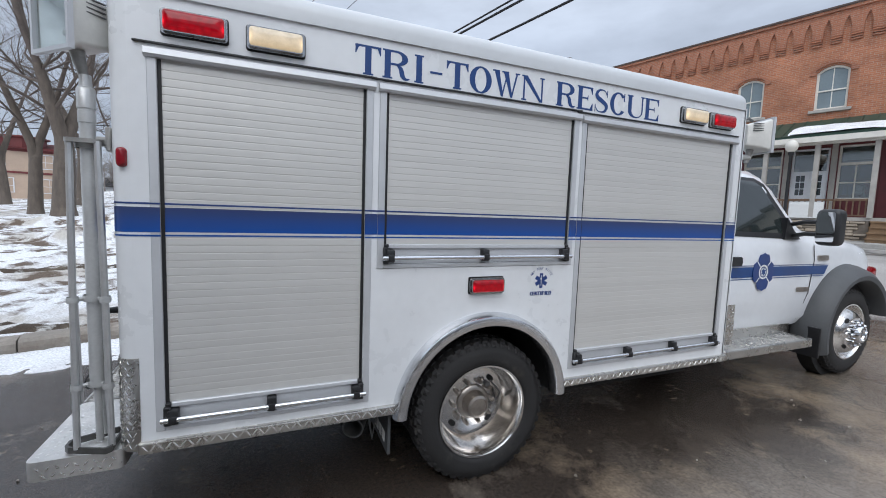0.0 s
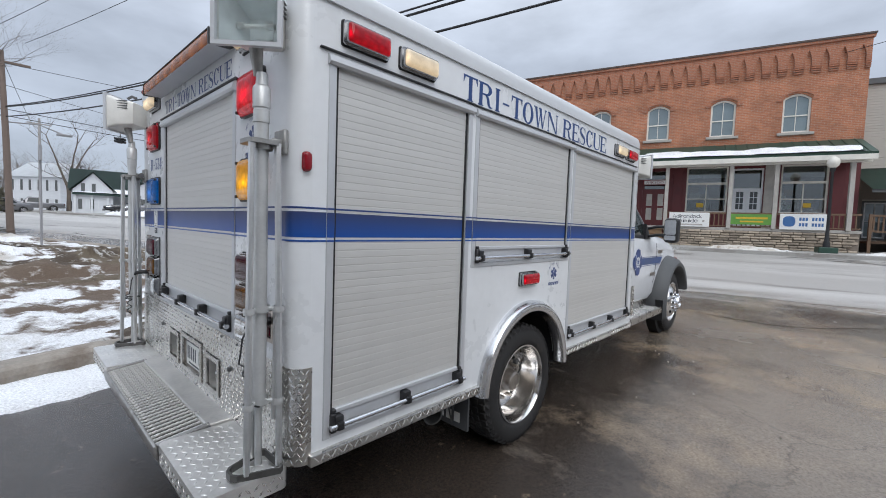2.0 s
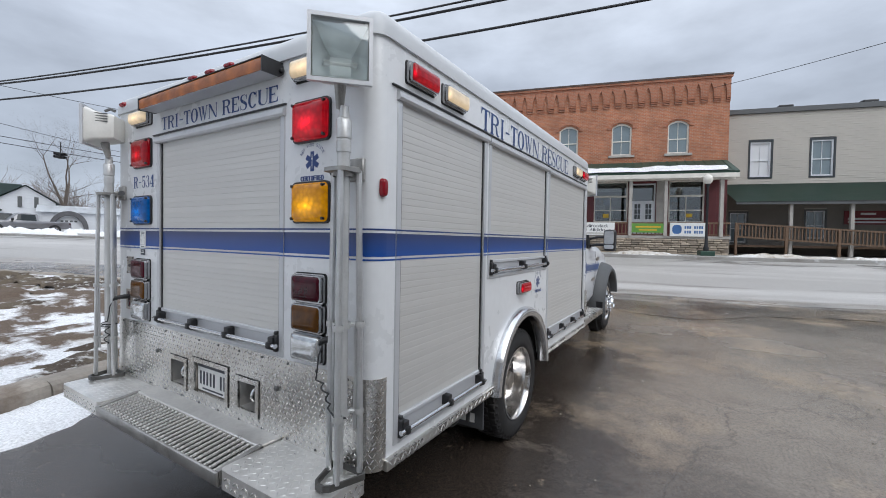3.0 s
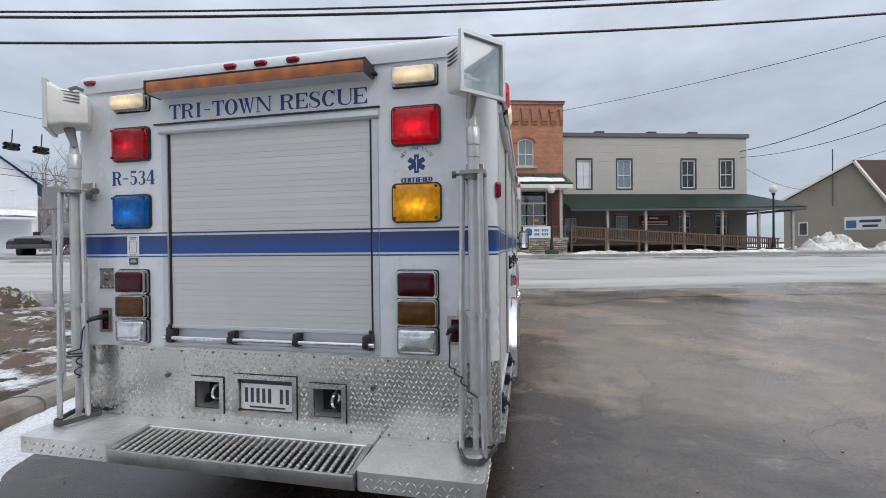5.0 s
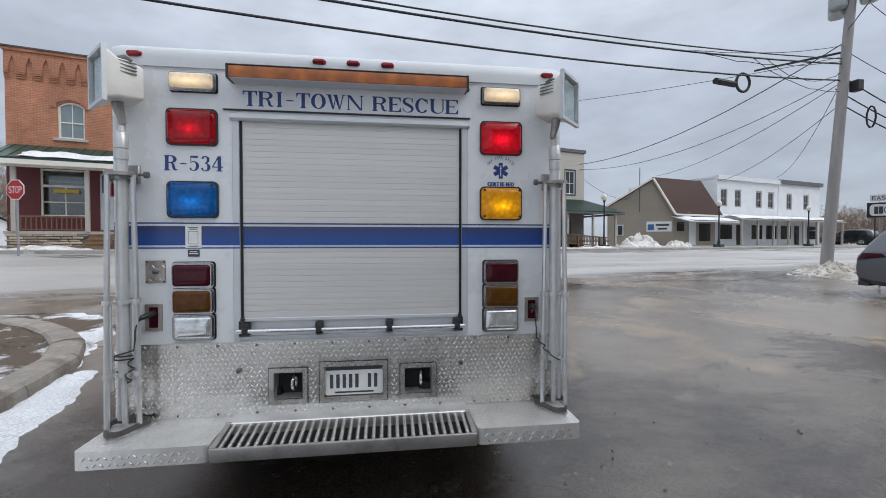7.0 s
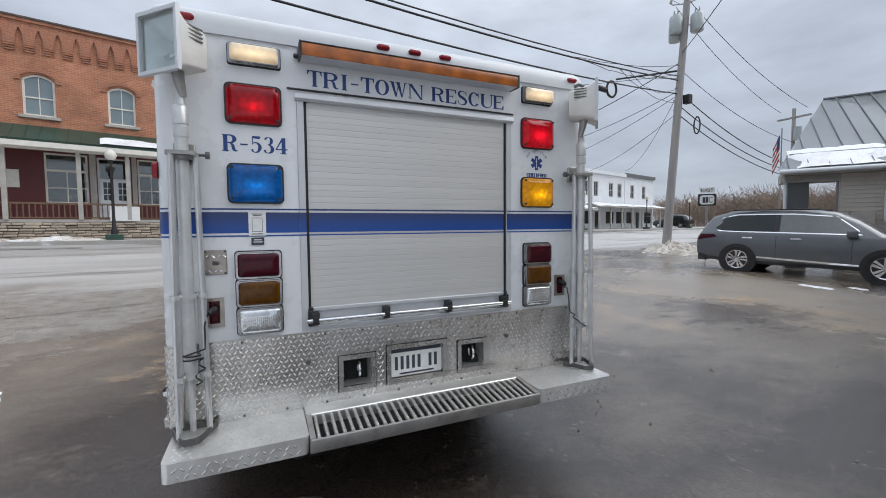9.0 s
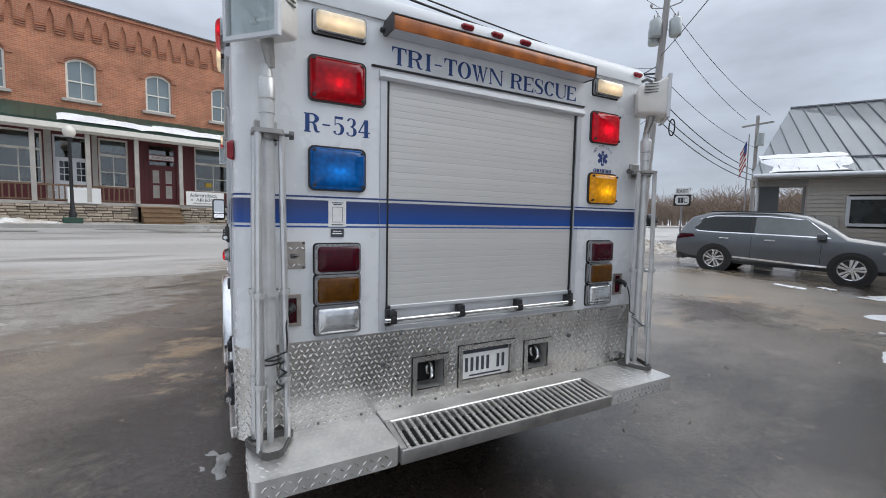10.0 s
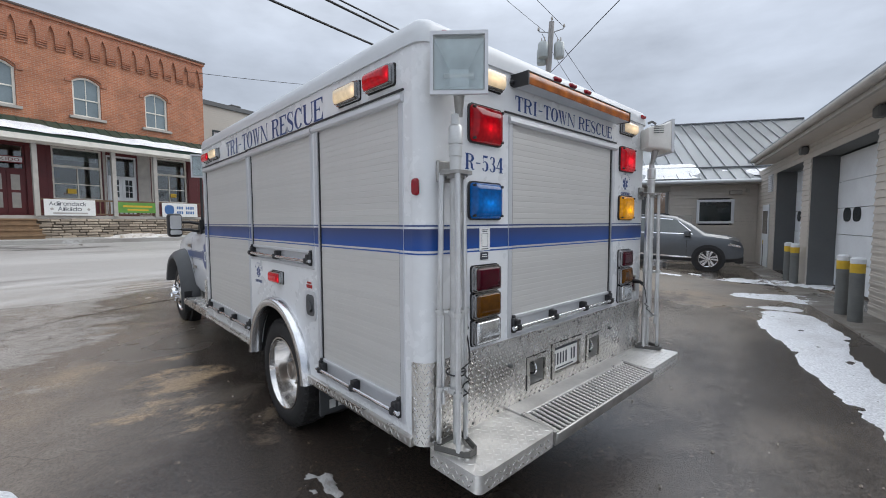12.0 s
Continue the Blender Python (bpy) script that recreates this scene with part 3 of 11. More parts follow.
# the street, in its own axes
verts, faces = [], []
us, vs = spaced(-700, 700, -40, 40, 0.5, 1.3), [-14.6, -13.6, -12, -10, -8, -6, -4.4, -3.5]
for i, u in enumerate(us):
    for v in vs:
        if v < -14:
            v += 0.9 * noise.fractal(Vector((u * 0.21, 1.7, 0)), 1.0, 2.0, 4)
        p = place(u, v).translation
        verts.append((p.x, p.y, paved(p.x, p.y) + 0.005))
for i in range(len(us) - 1):
    for j in range(len(vs) - 1):
        a = i * len(vs) + j
        faces.append((a, a + len(vs), a + len(vs) + 1, a + 1))
me = bpy.data.meshes.new("road")
me.from_pydata(verts, [], faces)
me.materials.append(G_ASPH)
me.polygons.foreach_set("use_smooth", [True] * len(me.polygons))
tagged(new("road", me), "pale salt-stained main street, damp in places", "road", "", "structure")
# far pavement with its kerb step
verts, faces = [], []
vs = [(-3.5, -0.02), (-3.5, 0.14), (-3.3, 0.15), (-1.5, 0.17), (0.5, 0.2), (3.0, 0.24)]
for u in us:
    for v, dz in vs:
        p = place(u, v).translation
        q = place(u, -3.5).translation
        verts.append((p.x, p.y, paved(q.x, q.y) + dz))
for i in range(len(us) - 1):
    for j in range(len(vs) - 1):
        a = i * len(vs) + j
        faces.append((a, a + len(vs), a + len(vs) + 1, a + 1))
me = bpy.data.meshes.new("pavement")
me.from_pydata(verts, [], faces)
me.materials.append(G_WALK)
tagged(new("pavement", me), "grey concrete pavement with a low kerb and slush", "pavement", "", "structure")


def walk_z(u):
    q = place(u, -3.5).translation
    return paved(q.x, q.y) + 0.17


# kerb stones along the lawn
kerb_line = [(-9.0 + 0.9 * i, 2.68 + 0.22 * (-9.0 + 0.9 * i)) for i in range(14)]
kerb_line += [(3.32, 3.62), (3.85, 4.10), (4.30, 4.68), (4.62, 5.35), (4.72, 6.1)]
kerb_line += [tuple(place(street(4.72, 6.1)[0] - 0.95 * i, -15.1).translation[:2]) for i in range(1, 24)]
kerb = thing("kerb", "worn grey granite kerb stones along the snowy lawn", "kerb", None, "", "structure")
for (x0, y0), (x1, y1) in zip(kerb_line, kerb_line[1:]):
    ln = math.hypot(x1 - x0, y1 - y0)
    bm = bmesh.new()
    pr = [(-0.11, -0.1), (0.22, -0.1), (0.22, 0.10), (0.19, 0.125), (0.06, 0.14), (-0.05, 0.13), (-0.095, 0.10), (-0.11, 0.05)]
    prism(bm, pr, 0.006, ln - 0.006, Matrix(((0, 0, 1, 0), (1, 0, 0, 0), (0, 1, 0, 0), (0, 0, 0, 1))))
    mx, my = (x0 + x1) / 2, (y0 + y1) / 2
    part("kerb_stone", bm, M_KERB, kerb, m=Matrix.Translation((x0, y0, paved(mx, my) + random.uniform(-0.012, 0.012))) @ Matrix.Rotation(math.atan2(y1 - y0, x1 - x0) + random.uniform(-0.01, 0.01), 4, "Z") @ Matrix.Rotation(-math.atan2(paved(x1, y1) - paved(x0, y0), ln), 4, "Y"))


def snow_patch(name, outline, top, hgt, label, seed, step=0.09, edge=0.35, lump=0.4, material=None):
    """A thin bank of snow over an area given by a signed depth function."""
    x0, x1, y0, y1 = outline
    def z(x, y):
        d = top(x, y) + edge * 0.6 * noise.fractal(Vector((x * 1.3, y * 1.3, seed)), 1.0, 2.0, 4)
        return hgt(x, y) - 0.03 + (0.03 + 0.07 * lump * (0.6 + noise.noise(Vector((x * 2, y * 2, seed))))) * sstep(0, edge, d) + 0.02 * noise.noise(Vector((x * 9, y * 9, seed))) * sstep(0, edge, d)
    def keep(x, y):
        return top(x, y) + edge * 0.6 * noise.fractal(Vector((x * 1.3, y * 1.3, seed)), 1.0, 2.0, 4) > -0.05
    return sheet(name, list(np.arange(x0, x1, step)), list(np.arange(y0, y1, step)), z, material or G_CLEAN, keep, "stuff", label, "snow")


def along(pts):
    """Depth inside a band drawn along a line of (x, y, half width)."""
    def depth(x, y):
        best = -9.0
        for (xa, ya, wa), (xb, yb_, wb) in zip(pts, pts[1:]):
            dx, dy = xb - xa, yb_ - ya
            t = min(max(((x - xa) * dx + (y - ya) * dy) / (dx * dx + dy * dy), 0), 1)
            best = max(best, wa + (wb - wa) * t - math.hypot(x - xa - t * dx, y - ya - t * dy))
        return best
    return depth


snow_patch("snow_strip", (-8, 4.4, -0.2, 4.4), lambda x, y: min((y - (1.72 + 0.16 * x + 0.10 * max(0, x)) - 0.30 * sstep(-0.3, 0.9, x)) * 1.3, (2.62 + 0.22 * x - y) * 2 + 0.1, 2.6 - x), paved, "strip of white snow lying along the kerb", 4.0, 0.06, 0.22, 0.5)
snow_patch("snow_strip", (-3.2, 1.2, -8.2, 0.6), along([(-0.35, -6.1, 0.46), (-0.6, -5.2, 0.60), (-0.98, -3.9, 0.40), (-1.3, -3.1, 0.42), (-1.75, -2.3, 0.52), (-2.2, -1.2, 0.5)]), paved, "melting strip of snow in front of the bays", 8.0, 0.05, 0.2, 0.3)
snow_patch("snow_patch", (-0.6, 2.6, -12.4, -9.8), along([(1.6, -10.5, 0.3), (1.0, -10.2, 0.9), (0.0, -10.2, 1.1)]), paved, "thin ragged patch of snow on the asphalt", 5.0, 0.05, 0.4, 0.25)
snow_patch("snow_patch", (-0.8, 1.7, -9.6, -7.4), along([(0.95, -8.1, 0.22), (0.45, -7.95, 0.65), (-0.2, -8.1, 0.75)]), paved, "thin ragged patch of snow on the asphalt", 6.0, 0.05, 0.42, 0.25)
snow_patch("snow_patch", (-0.6, 0.8, -7.4, -6.2), along([(0.2, -6.6, 0.18), (-0.25, -6.8, 0.38)]), paved, "thin ragged patch of snow on the asphalt", 12.0, 0.05, 0.3, 0.2)
snow_patch("snow_patch", (2.3, 3.3, -11.0, -10.0), along([(3.0, -10.3, 0.2), (2.6, -10.2, 0.3)]), paved, "small bit of snow by the front wheel of the parked car", 7.0, 0.04, 0.12, 0.2)
snow_patch("snow_patch", (1.9, 2.7, -11.1, -10.3), along([(2.35, -10.75, 0.16), (2.15, -10.7, 0.2)]), paved, "small bit of snow by the front wheel of the parked car", 13.0, 0.04, 0.12, 0.2)
snow_patch("snow_patch", (0.4, 1.2, 0.9, 1.6), lambda x, y: 0.19 + 0.17 * noise.fractal(Vector((x * 6, y * 9, 1)), 0.7, 2.0, 4) - math.hypot((x - 0.78) * 0.8, (y - 1.24) * 1.5), paved, "small slab of dirty ice on the asphalt", 3.0, 0.02, 0.10, 0.1, G_ICE)
snow_patch("snow_patch", (0.6, 3.6, 1.8, 3.6), along([(0.9, 2.38, 0.2), (1.65, 2.62, 0.24), (2.4, 2.98, 0.22)]), paved, "finger of melting snow along the kerb", 9.0, 0.05, 0.22, 0.3)
snow_patch("snow_patch", (2.0, 6.2, 2.2, 5.4), along([(2.7, 3.2, 0.18), (3.4, 3.52, 0.3), (4.4, 4.2, 0.32), (5.1, 4.75, 0.14)]), paved, "thin smear of snow by the kerb corner", 10.0, 0.05, 0.25, 0.2)
# bare soil behind the kerb and in a wide patch round the corner of the lawn
vx, vy = list(np.arange(-9, 8, 0.12)), list(np.arange(1.0, 22, 0.12))
SOIL_AT = along([(-9, 1.2, 0.1), (-2, 2.75, 0.42), (1.5, 3.6, 0.75), (3.6, 5.4, 1.5), (3.5, 9.0, 1.2), (1.0, 14.0, 1.5), (-2.0, 20.0, 0.8)])


def soil_in(x, y):
    return SOIL_AT(x, y) - 0.50 + 1.25 * noise.fractal(Vector((x * 0.6, y * 1.5, 12.0)), 1.0, 2.0, 5)


sheet("soil_verge", vx, vy, lambda x, y: terrain(x, y) - 0.02 + 0.05 * sstep(0, 0.3, soil_in(x, y)) + 0.05 * noise.fractal(Vector((x * 4, y * 4, 2.0)), 0.9, 2.0, 3) * sstep(0, 0.3, soil_in(x, y)), G_SOIL, lambda x, y: lawn_depth(x, y) > 0.14 and soil_in(x, y) > 0, "stuff", "bare brown soil and dead grass behind the kerb", "soil")


def slush(name, u0, u1, v0, v1, thr, seed, label, material, lift=0.016, su=0.35, sv=2.2, step=(0.5, 0.16)):
    """Thin streaks of slush drawn out along the street."""
    us_, vs_ = np.arange(u0, u1, step[0]), np.arange(v0, v1, step[1])
    verts, faces, idx = [], [], {}
    for i in range(len(us_) - 1):
        for j in range(len(vs_) - 1):
            u, v = us_[i] + step[0] / 2, vs_[j] + step[1] / 2
            fade = min(1, (v - v0) / 0.8, (v1 - v) / 0.8)
            if noise.fractal(Vector((u * su, v * sv, seed)), 1.0, 2.0, 4) * fade < thr:
                continue
            q = []
            for a, b in ((i, j), (i + 1, j), (i + 1, j + 1), (i, j + 1)):
                if (a, b) not in idx:
                    idx[a, b] = len(verts)
                    p = place(us_[a] + noise.noise(Vector((a * 1.7, b * 2.3, seed))) * 0.2, vs_[b] + noise.noise(Vector((a * 2.1, b * 1.3, seed + 5))) * 0.1).translation
                    verts.append((p.x, p.y, paved(p.x, p.y) + lift))
                q.append(idx[a, b])
            faces.append(q)
    me = bpy.data.meshes.new(name)
    me.from_pydata(verts, [], faces)
    me.materials.append(material)
    return tagged(new(name, me), label, "slush", "", "stuff")


G_SLUSH = ground_mat("salty_slush", (0.27, 0.255, 0.24), (0.36, 0.345, 0.33), (0.20, 0.17, 0.14), 0.5, 0.006, (0.8, 0.55, 0.25), 0.8, 0.52, 0.6, 0.1)
slush("slush_streaks", -60, 60, -5.2, -3.5, 0.12, 6.0, "slush along the far gutter", G_SLUSH, 0.02)

# ---- the rescue truck ----
def face(ax, o):
    a = Vector(ax)
    b = Vector((0, 0, 1))
    c = a.cross(b)
    return Matrix(((a.x, b.x, c.x, o[0]), (a.y, b.y, c.y, o[1]), (a.z, b.z, c.z, o[2]), (0, 0, 0, 1)))


YR, YL = -1.2, 1.185
F_R, F_L, F_B = face((1, 0, 0), (0, YR, 0)), face((-1, 0, 0), (0, YL, 0)), face((0, -1, 0), (0, 0, 0))
truck = thing("rescue_truck", "white rescue truck with blue stripe and grey roller doors", "truck")


def fpart(name, bm, material, parent, f, label="", smooth=False):
    bm.transform(f)
    return part(name, bm, material, parent, label, smooth)


DOORS = {"R": [(0.165, 0.975, 0.585, 2.058, 3), (1.07, 2.165, 1.243, 2.056, 3), (2.255, 3.54, 0.605, 2.05, 4)],
         "B": [(-0.56, 0.605, 0.91, 2.034, 4)]}
DOORS["L"] = [(-b, -a, c, d, n) for a, b, c, d, n in DOORS["R"]]
PITCH = 0.0310
slat_cache = {}


def slat_mesh(w):
    key = round(w, 3)
    if key not in slat_cache:
        bm = bmesh.new()
        pr = [(0.0066, -0.0003), (0.0066, 0.0005), (0.0079, 0.0013), (0.0082, 0.004), (0.0083, 0.0155), (0.0082, 0.027), (0.0079, 0.0298), (0.0066, 0.0305), (0.0066, 0.0307)]
        lo = [bm.verts.new((0, z, c)) for c, z in pr]
        hi = [bm.verts.new((w, z, c)) for c, z in pr]
        for i in range(len(pr) - 1):
            bm.faces.new((lo[i], hi[i], hi[i + 1], lo[i + 1]))
        me = bpy.data.meshes.new("slat")
        bm.to_mesh(me)
        bm.free()
        me.materials.append(M_SLAT)
        slat_cache[key] = me
    return slat_cache[key]


def roller_door(f, a0, a1, b0, b1, brackets):
    bm = bmesh.new()
    box(bm, a0, a1, b0, b1, -0.05, -0.022)
    door = fpart("roller_door", bm, M_DARK, truck, f, "satin grey aluminium roller door with horizontal slats")
    for s0, s1 in ((a0 - 0.034, a0), (a1, a1 + 0.034)):
        bm = bmesh.new()
        box(bm, s0, s1, b0 - 0.02, b1 + 0.005, -0.03, 0.005, 0.003, 1)
        fpart("side_rail", bm, M_FRAME, door, f)
    for s0, s1 in ((a0, a0 + 0.013), (a1 - 0.013, a1)):
        bm = bmesh.new()
        box(bm, s0, s1, b0, b1, -0.022, -0.006)
        fpart("rubber_seal", bm, M_SEAL, door, f)
    bm = bmesh.new()
    prism(bm, [(-0.02, b1 - 0.004), (0.014, b1 - 0.004), (0.022, b1 + 0.006), (0.018, b1 + 0.03), (0.004, b1 + 0.036), (-0.02, b1 + 0.036)], a0 - 0.04, a1 + 0.04, Matrix(((0, 0, 1, 0), (0, 1, 0, 0), (1, 0, 0, 0), (0, 0, 0, 1))))
    fpart("header_rail", bm, M_FRAME, door, f)
    bm = bmesh.new()
    box(bm, a0 - 0.075, a1 + 0.045, b1 + 0.046, b1 + 0.054, -0.001, 0.012, 0.002, 1)
    fpart("drip_strip", bm, M_BLACK, door, f)
    z = b0 + 0.098
    while z + 0.01 < b1:
        piece("slat", slat_mesh(a1 - a0 - 0.026), door, f @ at(a0 + 0.013, z, -0.018))
        z += PITCH
    bm = bmesh.new()
    box(bm, a0 + 0.013, a1 - 0.013, b0 + 0.078, b0 + 0.098, -0.02, 0.004, 0.003, 1)
    box(bm, a0 + 0.013, a1 - 0.013, b0 + 0.004, b0 + 0.078, -0.02, -0.010)
    box(bm, a0 + 0.0, a1 - 0.0, b0 - 0.018, b0 + 0.002, -0.02, 0.006, 0.002, 1)
    fpart("bottom_rail", bm, M_FRAME, door, f)
    bm = bmesh.new()
    tube(bm, [(a0 - 0.012, b0 + 0.034, 0.028), (a1 + 0.012, b0 + 0.034, 0.028)], 0.0115, 10)
    fpart("lift_bar", bm, M_ALU, door, f, "round polished lift bar", True)
    for k in range(brackets):
        end = k in (0, brackets - 1)
        c = a0 + 0.03 + (a1 - a0 - 0.06) * k / (brackets - 1)
        bm = bmesh.new()
        box(bm, c - 0.02, c + 0.02, b0 + 0.012, b0 + 0.074, -0.012, 0.030, 0.006, 2)
        box(bm, c - 0.015, c + 0.015, b0 + 0.018, b0 + 0.052, 0.026, 0.045, 0.006, 2)
        if end:
            s = -1 if k == 0 else 1
            box(bm, c + s * 0.022 - 0.013, c + s * 0.022 + 0.013, b0 + 0.004, b0 + 0.085, -0.012, 0.022, 0.004, 1)
            box(bm, c + s * 0.018 - 0.010, c + s * 0.018 + 0.010, b0 + 0.085, b0 + 0.10, -0.008, 0.016, 0.003, 1)
        fpart("bar_bracket", bm, M_BLACK, door, f, "black plastic bar bracket", True)
    return door


for f, key in ((F_R, "R"), (F_L, "L"), (F_B, "B")):
    for d in DOORS[key]:
        roller_door(f, *d)

# body: side panels with door openings and wheel arch
ARCH_X, ARCH_Z, ARCH_R = 1.658, 0.452, 0.462
for f, key, s in ((F_R, "R", 1), (F_L, "L", -1)):
    bm = bmesh.new()
    holes = [(a - 0.034, b + 0.034, c - 0.02, d + 0.005) for a, b, c, d, _ in DOORS[key]]
    mid = holes[1]
    holes.append((mid[0], mid[1], 0.0, mid[2]))
    lo, hi = (0.07, 3.65) if s > 0 else (-3.65, -0.07)
    holed(bm, lo, hi, 0.53, 2.30, -0.04, 0.0, holes)
    half = math.sqrt(ARCH_R ** 2 - (0.53 - ARCH_Z) ** 2)
    a_end = math.asin((0.53 - ARCH_Z) / ARCH_R)
    arc = [(s * ARCH_X - ARCH_R * math.cos(a_end + (math.pi - 2 * a_end) * i / 28), ARCH_Z + ARCH_R * math.sin(a_end + (math.pi - 2 * a_end) * i / 28)) for i in range(29)]
    prism(bm, [(mid[0], 0.53)] + arc + [(mid[1], 0.53), (mid[1], mid[2]), (mid[0], mid[2])], -0.04, 0.0)
    bmesh.ops.remove_doubles(bm, verts=bm.verts[:], dist=0.0005)
    fpart("side_panel", bm, M_WHITE, truck, f)
    # polished wheel-arch trim
    bm = bmesh.new()
    lathe(bm, [(0.455, -0.03), (0.457, 0.035), (0.464, 0.05), (0.487, 0.058), (0.512, 0.05), (0.525, 0.03), (0.529, -0.001)], at(s * ARCH_X, ARCH_Z - 0.008, 0), 48, 2, 178)
    fpart("wheel_arch_trim", bm, M_ALU, truck, f, "polished half-round wheel arch trim", True)
    bm = bmesh.new()
    lathe(bm, [(0.47, -0.40), (0.47, -0.02)], at(s * ARCH_X, ARCH_Z, 0), 32, 0, 180)
    fpart("wheel_well", bm, M_DARK, truck, f)
    # lower trim strips of tread plate
    for x0, x1 in ((0.07, 1.16), (2.145, 3.67)):
        a0, a1 = (x0, x1) if s > 0 else (-x1, -x0)
        bm = bmesh.new()
        box(bm, a0, a1, 0.484, 0.532, -0.05, 0.022, 0.006, 2)
        trim = fpart("rub_rail", bm, M_PLATE, truck, f, "tread plate rub rail")
        vs, fs = [], []
        k = 0
        a = a0 + 0.015
        while a < a1 - 0.03:
            up = k % 2
            b, c = 0.496, 0.5215
            i = len(vs)
            dx = 0.020
            p, q = ((a, b), (a + dx, c)) if up else ((a, c), (a + dx, b))
            vs += [(p[0] - 0.003, p[1], 0.0222), (p[0] + 0.005, p[1], 0.0222), (q[0] + 0.003, q[1], 0.0222), (q[0] - 0.005, q[1], 0.0222), ((p[0] + q[0]) / 2, (p[1] + q[1]) / 2, 0.0258)]
            fs += [(i, i + 1, i + 4), (i + 1, i + 2, i + 4), (i + 2, i + 3, i + 4), (i + 3, i, i + 4)]
            a += 0.027
            k += 1
        me = bpy.data.meshes.new("tread")
        me.from_pydata([f @ Vector(v) for v in vs], [], fs)
        me.materials.append(M_PLATED)
        tr = new("tread", me)
        tr.parent = trim
        tagged(tr, kind="stuff")

# rear face
bm = bmesh.new()
d = DOORS["B"][0]
holed(bm, -1.115, 1.13, 0.884, 2.30, -0.04, 0.0, [(d[0] - 0.034, d[1] + 0.034, d[2] - 0.02, d[3] + 0.005)])
bmesh.ops.remove_doubles(bm, verts=bm.verts[:], dist=0.0005)
fpart("rear_panel", bm, M_WHITE, truck, F_B)
for ys, yo in ((YR, 1), (YL, -1)):
    bm = bmesh.new()
    r = 0.07
    arc = [(r - r * math.cos(math.pi / 2 * i / 8), ys + yo * (r - r * math.sin(math.pi / 2 * i / 8))) for i in range(9)]
    inner = [(r - (r - 0.03) * math.cos(math.pi / 2 * i / 8), ys + yo * (r - (r - 0.03) * math.sin(math.pi / 2 * i / 8))) for i in range(8, -1, -1)]
    prism(bm, arc + inner, 0.53, 2.30)
    part("corner_post", bm, M_WHITE, truck, smooth=True)
    # tread plate corner guard
    bm = bmesh.new()
    e = 0.004
    arc = [(r - (r + e) * math.cos(math.pi / 2 * i / 8), ys + yo * (r - (r + e) * math.sin(math.pi / 2 * i / 8))) for i in range(9)]
    inn = [(r - (r + 0.0005) * math.cos(math.pi / 2 * i / 8), ys + yo * (r - (r + 0.0005) * math.sin(math.pi / 2 * i / 8))) for i in range(8, -1, -1)]
    prism(bm, arc + [(r + 0.01, ys - yo * e), (r + 0.01, ys - yo * 0.0005)] + inn, 0.495, 0.882)
    guard = part("corner_guard", bm, M_PLATE, truck, "bright tread plate corner guard", True)
    vs, fs = [], []
    for row in range(15):
        z = 0.507 + row * 0.025
        for i in range(6):
            t0 = (0.06 + i * 0.16 + (0.08 if row % 2 else 0)) * math.pi / 2
            t1 = t0 + 0.10 * math.pi / 2
            if t1 > math.pi / 2 * 1.02:
                continue
            z0, z1 = (z, z + 0.018) if (i + row) % 2 else (z + 0.018, z)
            k = len(vs)
            for t, zz, rr in ((t0 - 0.03, z0, e), (t0 + 0.04, z0, e), (t1 + 0.03, z1, e), (t1 - 0.04, z1, e), ((t0 + t1) / 2, (z0 + z1) / 2, e + 0.003)):
                vs.append((r - (r + rr + 0.0003) * math.cos(t), ys + yo * (r - (r + rr + 0.0003) * math.sin(t)), zz))
            fs += [(k, k + 1, k + 4), (k + 1, k + 2, k + 4), (k + 2, k + 3, k + 4), (k + 3, k, k + 4)]
    me = bpy.data.meshes.new("tread")
    me.from_pydata(vs, [], fs)
    me.materials.append(M_TREAD)
    tr = new("tread", me)
    tr.parent = guard
    tagged(tr, kind="stuff")

# roof cap with rounded edges
bm = bmesh.new()
box(bm, -0.012, 3.68, YR - 0.012, YL + 0.012, 2.285, 2.405)
es = [e for e in bm.edges if all(v.co.z > 2.3 for v in e.verts) or abs(e.verts[0].co.z - e.verts[1].co.z) > 0.05]
bmesh.ops.bevel(bm, geom=es, offset=0.075, segments=6, affect="EDGES", profile=0.5)
part("roof_cap", bm, M_CAP, truck, "white rounded roof cap", True)
bm = bmesh.new()
box(bm, 0.09, 3.655, YR + 0.05, YL - 0.05, 0.96, 2.29)
box(bm, 0.09, 1.16, YR + 0.05, YL - 0.05, 0.545, 0.96)
box(bm, 2.17, 3.655, YR + 0.05, YL - 0.05, 0.545, 0.96)
box(bm, 0.3, 5.9, -0.5, 0.45, 0.42, 0.60)
part("body_core", bm, M_DARK, truck)
bm = bmesh.new()
box(bm, 3.64, 3.66, YR, YL, 0.5, 2.30)
part("front_bulkhead", bm, M_WHITE, truck)

